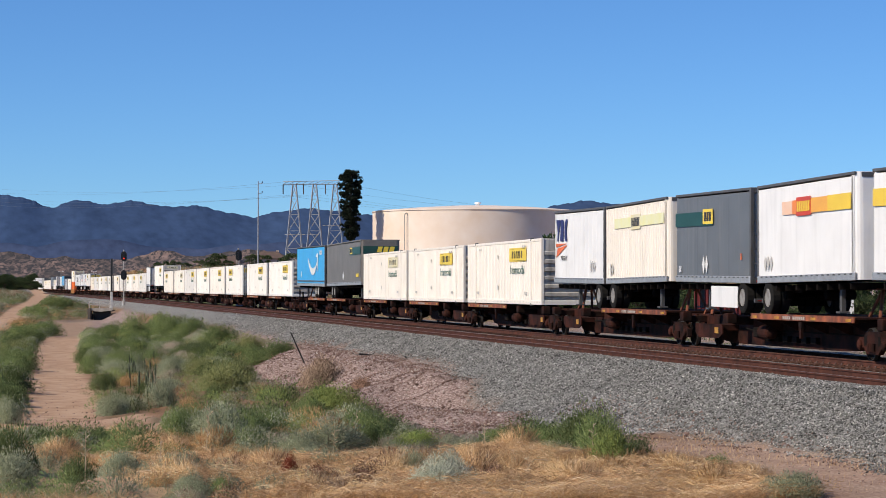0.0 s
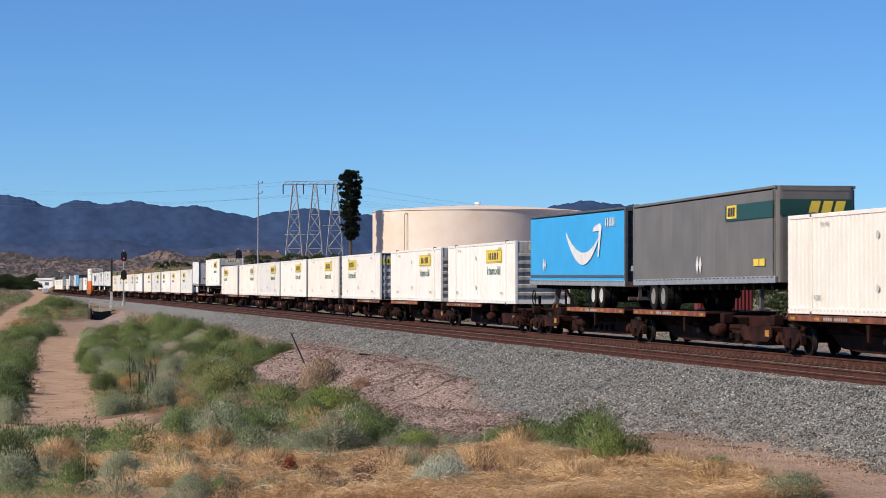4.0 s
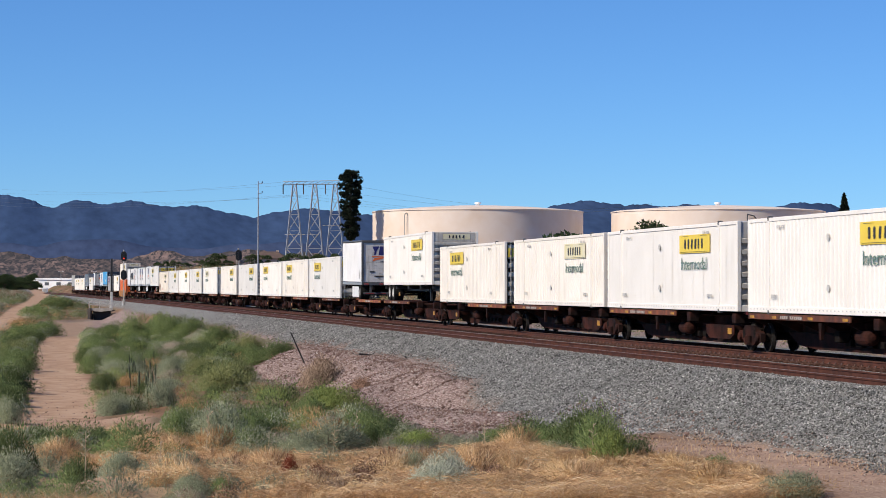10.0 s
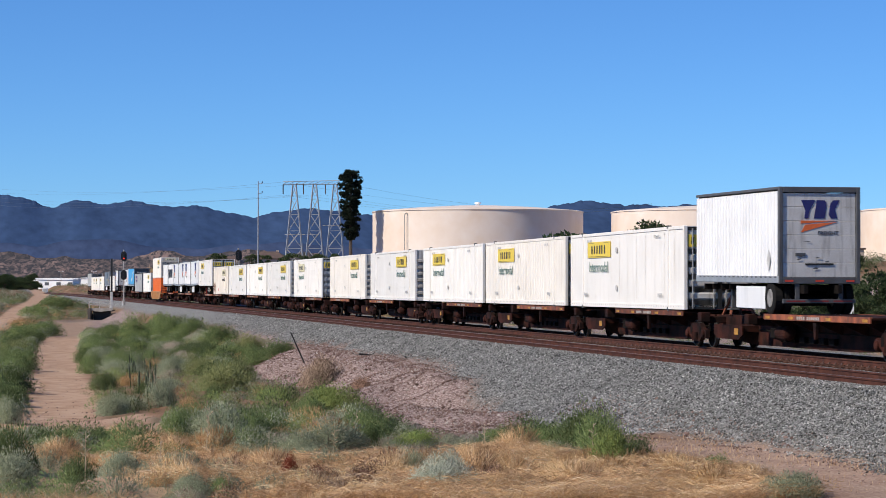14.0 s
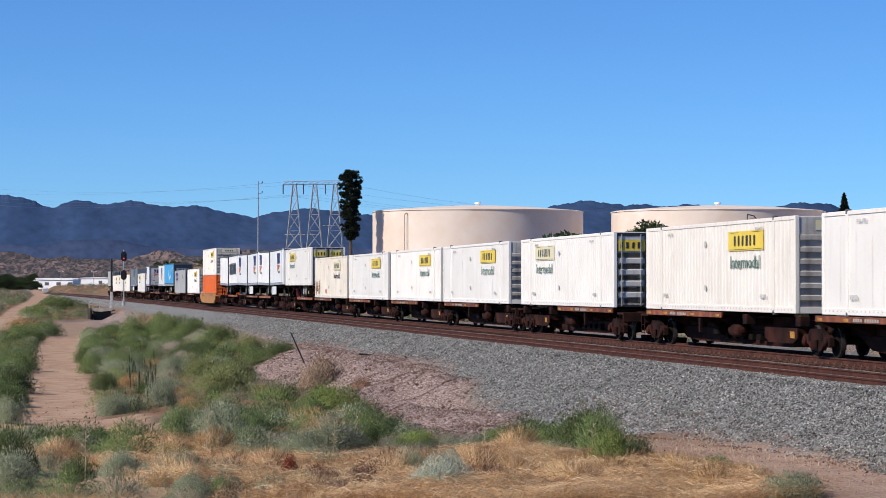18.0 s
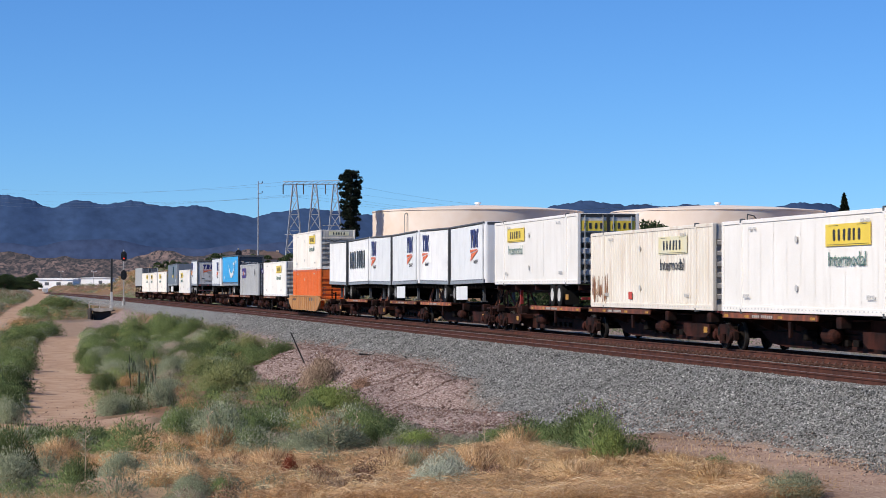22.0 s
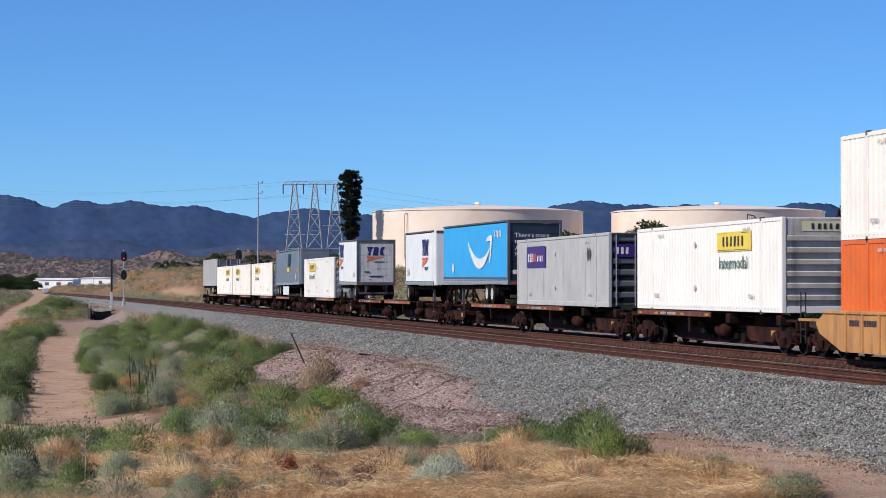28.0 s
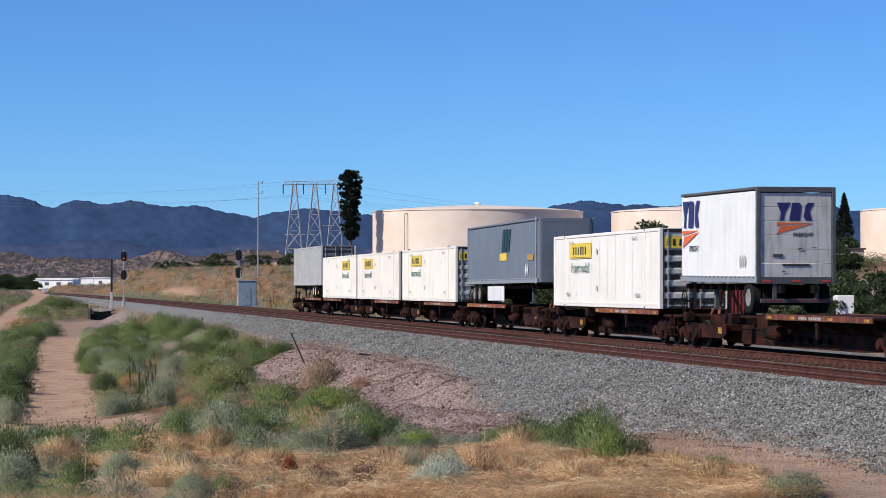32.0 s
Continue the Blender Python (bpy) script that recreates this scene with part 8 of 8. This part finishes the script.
for kind, x, y, wide, high, label in (
        ("straw", 11.75, 39.5, 0.8, 0.32, "tuft of pale straw on bare dirt"),
        ("straw", 12.75, 39.0, 0.6, 0.24, "tuft of pale straw on bare dirt"),
        ("silver", 7.2, 37.3, 0.9, 0.6, "pale feathery sage shrub in dry grass"),
        ("sage", 6.8, 38.2, 0.6, 0.5, "pale sage plant in dry grass"),
        ("twig", 5.1, 37.6, 0.9, 0.42, "dark brown dead weed in dry grass"),
        ("twig", 5.9, 37.4, 1.0, 0.5, "dark brown dead weed in dry grass"),
        ("twig", 7.7, 36.4, 0.7, 0.42, "dark brown dead weed in dry grass"),
        ("dock", 4.75, 38.8, 0.42, 0.5, "dark red dried dock plant in dry grass"),
        ("dock", 5.15, 38.2, 0.35, 0.36, "dark red dried dock plant in dry grass"),
        ("tan_twig", 12.2, 91.0, 1.9, 1.25, "dry brown bush on the pink gravel bank"),
        ("tan_twig", 12.8, 92.0, 1.5, 1.1, "dry brown bush on the pink gravel bank"),
        ("twig", 12.98, 84.2, 1.0, 0.6, "small leafless bush on the gravel bank")):
    shrub(kind, x, y, wide, high, label)


shrubs("sage", "grey-green sage shrub in the dry grass", ((0.12, 37.5, 1.1, 0.6), (2.05, 40.3, 1.0, 0.56), (0.8, 53.0, 1.3, 0.45), (3.0, 41.5, 0.9, 0.4), (2.85, 35.9, 0.8, 0.40)))
shrubs("deep", "dark green shrub in the dry grass", ((0.0, 40.4, 1.3, 0.85), (-0.1, 44.0, 1.2, 0.6)))
shrubs("green", "green feathery shrub in the dry grass", ((1.45, 52.4, 1.2, 0.4), (2.15, 52.0, 0.9, 0.55)))


# broad shrubs and dry patches on the slope below the track
BROAD = (("green", "broad green shrub"), ("deep", "dark green shrub"), ("green", "broad green shrub"), ("olive", "olive-green shrub"), ("sage", "grey-green sage shrub"), ("green", "broad green shrub"), ("deep", "dark green shrub"), ("sage", "grey-green sage shrub"), ("bright", "bright green shrub"), ("pale", "pale grey dry brush"))
for i in range(165):
    y = 98 + 122 * pr.uniform() ** 1.1
    x = NEAR_X - 5.3 - 11.0 * pr.uniform() - 3.6 * float(smooth(126, 112, y))
    if not free(x, y, 0.05) or x < path_x(y) + 1.35 * path_half(y):
        continue
    kind, what = BROAD[i % 10]
    w = pr.uniform(1.2, 2.6)
    shrub(kind, x, y, w, w * pr.uniform(0.34, 0.5), what + " on the slope below the track")
for i in range(46):
    y = 74 + 190 * pr.uniform() ** 1.2
    x = float(path_x(y) - 1.5 * path_half(y)) - 2.6 * pr.uniform() ** 1.3
    if not free(x, y, 0.05):
        continue
    kind, what = (("deep", "dark green shrub"), ("green", "green shrub"), ("deep", "dark green shrub"), ("sage", "grey-green shrub"))[i % 4]
    w = pr.uniform(1.1, 2.2)
    shrub(kind, x, y, w, w * pr.uniform(0.4, 0.55), what + " beside the dirt path")


# thin dry stalks that stand above the grass
def dry_stalk(x, y, high):
    ob = thing("dry_stalk", None, pose(x, y, float(height(x, y)) - 0.05, pr.uniform(-5, 5), pr.uniform(-5, 5), pr.uniform(0, 360)), "thin pale dry weed stalk above the grass", "weed", "dry stalks")

    def form():
        g = Geo().tube((0, 0, 0), (0.02, 0, 1.0), 0.008, 5, 0.004)
        for i in range(7):
            z, a = 0.45 + i * 0.08, i * 2.4
            g.tube((0.01, 0, z), (0.09 * cos(a), 0.09 * sin(a), z + 0.07), 0.005, 4, 0.012)
        return g.mesh("stalk", DRY_STALK)
    part("stalk", shared("drystalk", form), ob)
    ob.scale = (1, 1, high)


DRY_STALK = mat("pale dry stalk", (0.60, 0.50, 0.36), (0.46, 0.36, 0.24), 0.9)
for x, y, high in ((3.9, 45.2, 1.05), (1.35, 38.2, 0.85), (10.6, 41.2, 0.75), (7.7, 50.5, 0.8), (5.0, 37.0, 0.5), (2.7, 40.0, 0.6), (8.7, 38.0, 0.45), (12.4, 40.3, 0.4), (3.0, 36.5, 0.5), (9.6, 46.0, 0.6), (6.1, 43.0, 0.55)):
    dry_stalk(x, y, high)


# tall dark flower spikes
def spike(x, y, high):
    ob = thing("weed_stalk", None, pose(x, y, float(height(x, y)) - 0.03, pr.uniform(-6, 6), pr.uniform(-6, 6), 0), "tall dark green flower spike among weeds", "weed", "weed stalks")
    me = shared(("spike", round(high, 1)), lambda: Geo().lathe((0, 0, 0), (0, 0, 1), [(0, 0.018), (high * 0.35, 0.014), (high * 0.42, 0.034), (high * 0.75, 0.038), (high, 0.012)], 7).mesh("spike", SPIKE_GREEN))
    part("stalk", me, ob)


SPIKE_GREEN = mat("dark spike", (0.075, 0.095, 0.05), (0.045, 0.06, 0.032), 0.9, scale=9, bump=0.4)
for i in range(26):
    y = pr.uniform(86, 128)
    spike(y * pr.uniform(0.0505, 0.066), y, pr.choice([0.5, 0.7, 0.95]))


# ---------------------------------------------------------------- trees
def tree_meshes(seed, high, rad, leaf, m, n=2600, trunk=0.16, low=0.25):
    """Trunk with limbs, and a crown of leaf tufts round the limbs' ends."""
    r = np.random.RandomState(seed)
    g = Geo()
    g.tube((0, 0, -0.3), (0.05, 0, high * 0.45), trunk, 8, trunk * 0.7)
    tufts = []
    k = 11
    for i in range(k):
        a = 2 * pi * i / k + r.uniform(-0.3, 0.3)
        z0 = high * r.uniform(0.2, 0.5)
        d = rad * r.uniform(0.45, 0.85)
        z1 = high * r.uniform(low + 0.15, 0.86)
        tip = (d * cos(a), d * sin(a), z1)
        g.tube((0, 0, z0), (tip[0] * 0.55, tip[1] * 0.55, z0 + (z1 - z0) * 0.65), trunk * 0.5, 6, trunk * 0.3)
        g.tube((tip[0] * 0.55, tip[1] * 0.55, z0 + (z1 - z0) * 0.65), tip, trunk * 0.3, 5, 0.02)
        v, f = leaf_cloud(r, n // (k + 2), rad * r.uniform(0.34, 0.5), high * r.uniform(0.16, 0.24), leaf, leaf * 0.42, 0.2, 4)
        tufts.append((v + np.array(tip) - [0, 0, high * 0.07], f))
    for i in range(2):
        v, f = leaf_cloud(r, n // (k + 2), rad * 0.5, high * 0.25, leaf, leaf * 0.42, 0.2, 4)
        tufts.append((v + [r.uniform(-0.2, 0.2) * rad, r.uniform(-0.2, 0.2) * rad, high * 0.76], f))
    v, f = joined(tufts)
    return g.mesh("trunk", BARK), quick_mesh("crown", v, f, m)


TREE_LEAF = island_material("tree leaf", [(0.0, (0.0279, 0.0465, 0.0217)), (0.5, (0.062, 0.093, 0.0403)), (1.0, (0.132, 0.163, 0.0775))], 0.8, 0.4)
OAK = [tree_meshes(s, 4.0, 2.1, 0.24, TREE_LEAF, 2400) for s in (1, 2, 3)]


def tree(i, x, y, scale, label, squash=1.0, category="tree", z=None):
    zz = float(height(x, y)) - 0.1 if z is None else z
    ob = thing("tree", None, Matrix.LocRotScale((x, y, zz), Euler((0, 0, pr.uniform(0, 6))), (scale, scale, scale * squash)), label, category, "trees")
    part("trunk", OAK[i % 3][0], ob)
    part("crown", OAK[i % 3][1], ob)
    return ob


BUSH = [tree_meshes(s, 3.4, 2.0, 0.22, TREE_LEAF, 3200, 0.12, -0.25) for s in (11, 12, 13, 14)]


def bush(i, x, y, scale, label):
    ob = thing("bush", None, Matrix.LocRotScale((x, y, float(height(x, y)) - 0.15), Euler((0, 0, pr.uniform(0, 6))), (scale, scale, scale)), label, "bush", "bushes beyond the tracks")
    part("trunk", BUSH[i % 4][0], ob)
    part("crown", BUSH[i % 4][1], ob)


def bearing_of(x, y):
    a = radians(10.773)
    return (x * cos(a) - y * sin(a)) / (x * sin(a) + y * cos(a))


# the row behind the train, with a gap where the slope lies open
for i in range(62):
    x, y = 46 + pr.uniform(-2.0, 3.5), 58 + i * 2.5 + pr.uniform(-1.2, 1.2)
    k = pr.uniform(0.85, 1.25)
    u = bearing_of(x, y)
    if 0.110 < u < 0.150:
        continue
    bush(i, x, y, k * (0.8 if 0.150 <= u < 0.165 else 0.66 if 0.165 <= u < 0.22 else 1.0), "dense dark green bush beyond the tracks")
for i in range(26):
    x, y = 41.8 + pr.uniform(-1.0, 1.2), 60 + i * 6 + pr.uniform(-2, 2)
    bush(i, x, y, pr.uniform(0.4, 0.65) * (0.7 if 0.110 < bearing_of(x, y) < 0.150 else 1.0), "low rounded bush beyond the tracks")
for u, d, k in ((0.102, 150, 0.7), (0.1095, 252, 0.95), (0.1175, 246, 1.15), (0.126, 250, 1.3), (0.1335, 248, 1.2), (0.150, 190, 1.05), (0.157, 192, 1.15), (0.1645, 196, 1.0), (0.1735, 190, 0.9), (0.130, 200, 0.6), (0.137, 195, 0.55), (0.1285, 165, 0.45), (0.136, 160, 0.5), (0.143, 162, 0.5), (0.119, 170, 0.45), (0.1405, 215, 0.5), (0.002, 176, 0.5), (0.009, 170, 0.42), (0.0165, 174, 0.45), (0.030, 168, 0.55), (0.040, 178, 0.95), (0.036, 174, 0.7)):
    bx, by = at_bearing(u, d)
    bush(int(u * 1000), bx, by, k, "dark green bush on the slope before a water tank")
for name, kind, n, k, label in (("yard_deep", "deep", 150, 1.6, "dark low scrub on the slope beyond the tracks"), ("yard_sage", "sage", 70, 1.5, "grey-green scrub on the slope beyond the tracks"), ("yard_dry", "pale", 34, 1.3, "dry pale brush on the slope beyond the tracks")):
    U, D = pr.uniform(0.105, 0.19, n), pr.uniform(128, 245, n)
    X, Y = at_bearing(U, D)
    spread(name, kind, X, Y, k * pr.uniform(0.5, 1.3, n), label, 260, 5, 0.03, 1.5)
U, D = pr.uniform(0.110, 0.165, 90), pr.uniform(185, 235, 90)
X, Y = at_bearing(U, D)
stones("slope_rocks", X, Y, height(X, Y) + 0.05, pr.uniform(0.12, 0.42, 90), PINKSTONE, pr, "pale rocks lying on the slope")
bx, by = at_bearing(0.0537, 196.0)
tree(1, bx, by, 1.55, "round-topped tree in front of a water tank", 1.0)
bx, by = at_bearing(0.0890, 440.0)
tree(2, bx, by, 2.3, "dark tree top in front of a water tank", 1.0)
# dark clumps near the houses and far trees by the white buildings
for u, d, k, q in ((-0.1225, 690, 1.0, 0.8), (-0.1195, 692, 1.1, 0.75), (-0.1165, 690, 1.2, 0.75), (-0.1135, 694, 1.05, 0.75), (-0.1105, 690, 1.0, 0.75), (-0.1040, 650, 1.1, 0.8), (-0.0985, 640, 1.7, 0.9), (-0.0955, 640, 1.6, 0.8), (-0.0915, 600, 0.9, 0.8), (-0.0815, 600, 1.5, 0.9), (-0.076, 600, 1.4, 0.8), (-0.066, 560, 1.5, 0.9), (-0.060, 560, 1.3, 0.8), (-0.054, 540, 1.4, 0.9), (-0.047, 540, 1.4, 0.9)):
    bx, by = at_bearing(u, d)
    bush(int(d + u * 999), bx, by, k * 0.85, "dense dark green bush near houses on the bank")
for i in range(14):
    bx, by = at_bearing(-0.1925 + i * 0.00125 + pr.uniform(-0.0004, 0.0004), 830 + 25 * (i % 3))
    bush(i, bx, by, pr.uniform(0.9, 1.75), "dense dark tree near white sheds far off")


def conifer(x, y, z, high, rad, label, seed, m):
    """A straight trunk with whorls of drooping boughs."""
    r = np.random.RandomState(seed)
    ob = thing("conifer", None, pose(x, y, z), label, "tree", "trees")
    part("trunk", Geo().tube((0, 0, 0), (0, 0, high * 0.97), high * 0.016 + 0.06, 8, 0.05).mesh("trunk", BARK), ob)
    tufts, limbs = [], Geo()
    lay = int(high / 0.34)
    for j in range(lay):
        t = (j + 0.5) / lay
        zz = high * (0.05 + 0.95 * t)
        reach = rad * (1 - t) ** 0.95
        for i in range(7):
            a = r.uniform(0, 2 * pi)
            d = reach * r.uniform(0.6, 1.1)
            tip = np.array([d * cos(a), d * sin(a), zz - 0.25 * d])
            limbs.tube((0, 0, zz), tuple(tip), 0.05, 4, 0.02, False)
            v, f = leaf_cloud(r, 70, 0.30 * reach + 0.1, 0.5, 0.24, 0.06, 0.15, 3)
            tufts.append((v + tip * [0.8, 0.8, 1] - [0, 0, 0.15], f))
    v, f = joined(tufts)
    part("crown", quick_mesh("crown", v, f, m), ob)
    tagged(part("bough_wood", limbs.mesh("limbs", BARK), ob), kind="stuff")
    return ob


def mast_pine(x, y, z, high, rad, label, seed, m):
    """A mast dressed as a pine: a bare pole below, stubby boughs with dense brushes up to a blunt top."""
    r = np.random.RandomState(seed)
    ob = thing("pine_mast", None, pose(x, y, z), label, "tree", "trees")
    part("trunk", Geo().tube((0, 0, 0), (0, 0, high * 0.98), 0.42, 10, 0.24).mesh("trunk", BARK), ob, "dark straight pole")
    tufts, limbs = [], Geo()
    for j in range(210):
        t = 0.31 + 0.68 * (j + r.uniform(0, 1)) / 210
        a = r.uniform(0, 2 * pi)
        d = rad * float(np.interp(t, [0.31, 0.36, 0.6, 0.82, 0.90, 0.96, 1.0], [0.35, 0.72, 0.80, 0.92, 1.05, 0.75, 0.3])) * r.uniform(0.62, 1.08)
        zz = high * t
        tip = np.array([d * cos(a), d * sin(a), zz + 0.22 * d])
        limbs.tube((0, 0, zz - 0.2), tuple(tip), 0.06, 4, 0.03, False)
        for f0, size in ((1.0, 0.46), (0.55, 0.42)):
            v, f = leaf_cloud(r, 85, size * 0.85, size * 1.3, 0.34, 0.075, 0.45, 3)
            tufts.append((v + tip * [f0, f0, 1] - [0, 0, 0.3 + 0.15 * (1 - f0)], f))
    v, f = joined(tufts)
    part("crown", quick_mesh("crown", v, f, m), ob)
    tagged(part("bough_wood", limbs.mesh("limbs", BARK), ob), kind="stuff")
    return ob


PINE_LEAF = island_material("dark pine needles", [(0.0, (0.006, 0.010, 0.007)), (0.6, (0.014, 0.021, 0.013)), (1.0, (0.032, 0.042, 0.024))], 0.75, 0.05)
bx, by = at_bearing(-0.0398, 500.0)
mast_pine(bx, by, 5.5, 21.5, 2.45, "tall slim dark pine-shaped mast with stubby brush-like boughs", 5, PINE_LEAF)
bx, by = at_bearing(0.1728, 300.0)
conifer(bx, by, 2.0, 11.9, 2.9, "dark spruce between two water tanks", 6, PINE_LEAF)
motions()
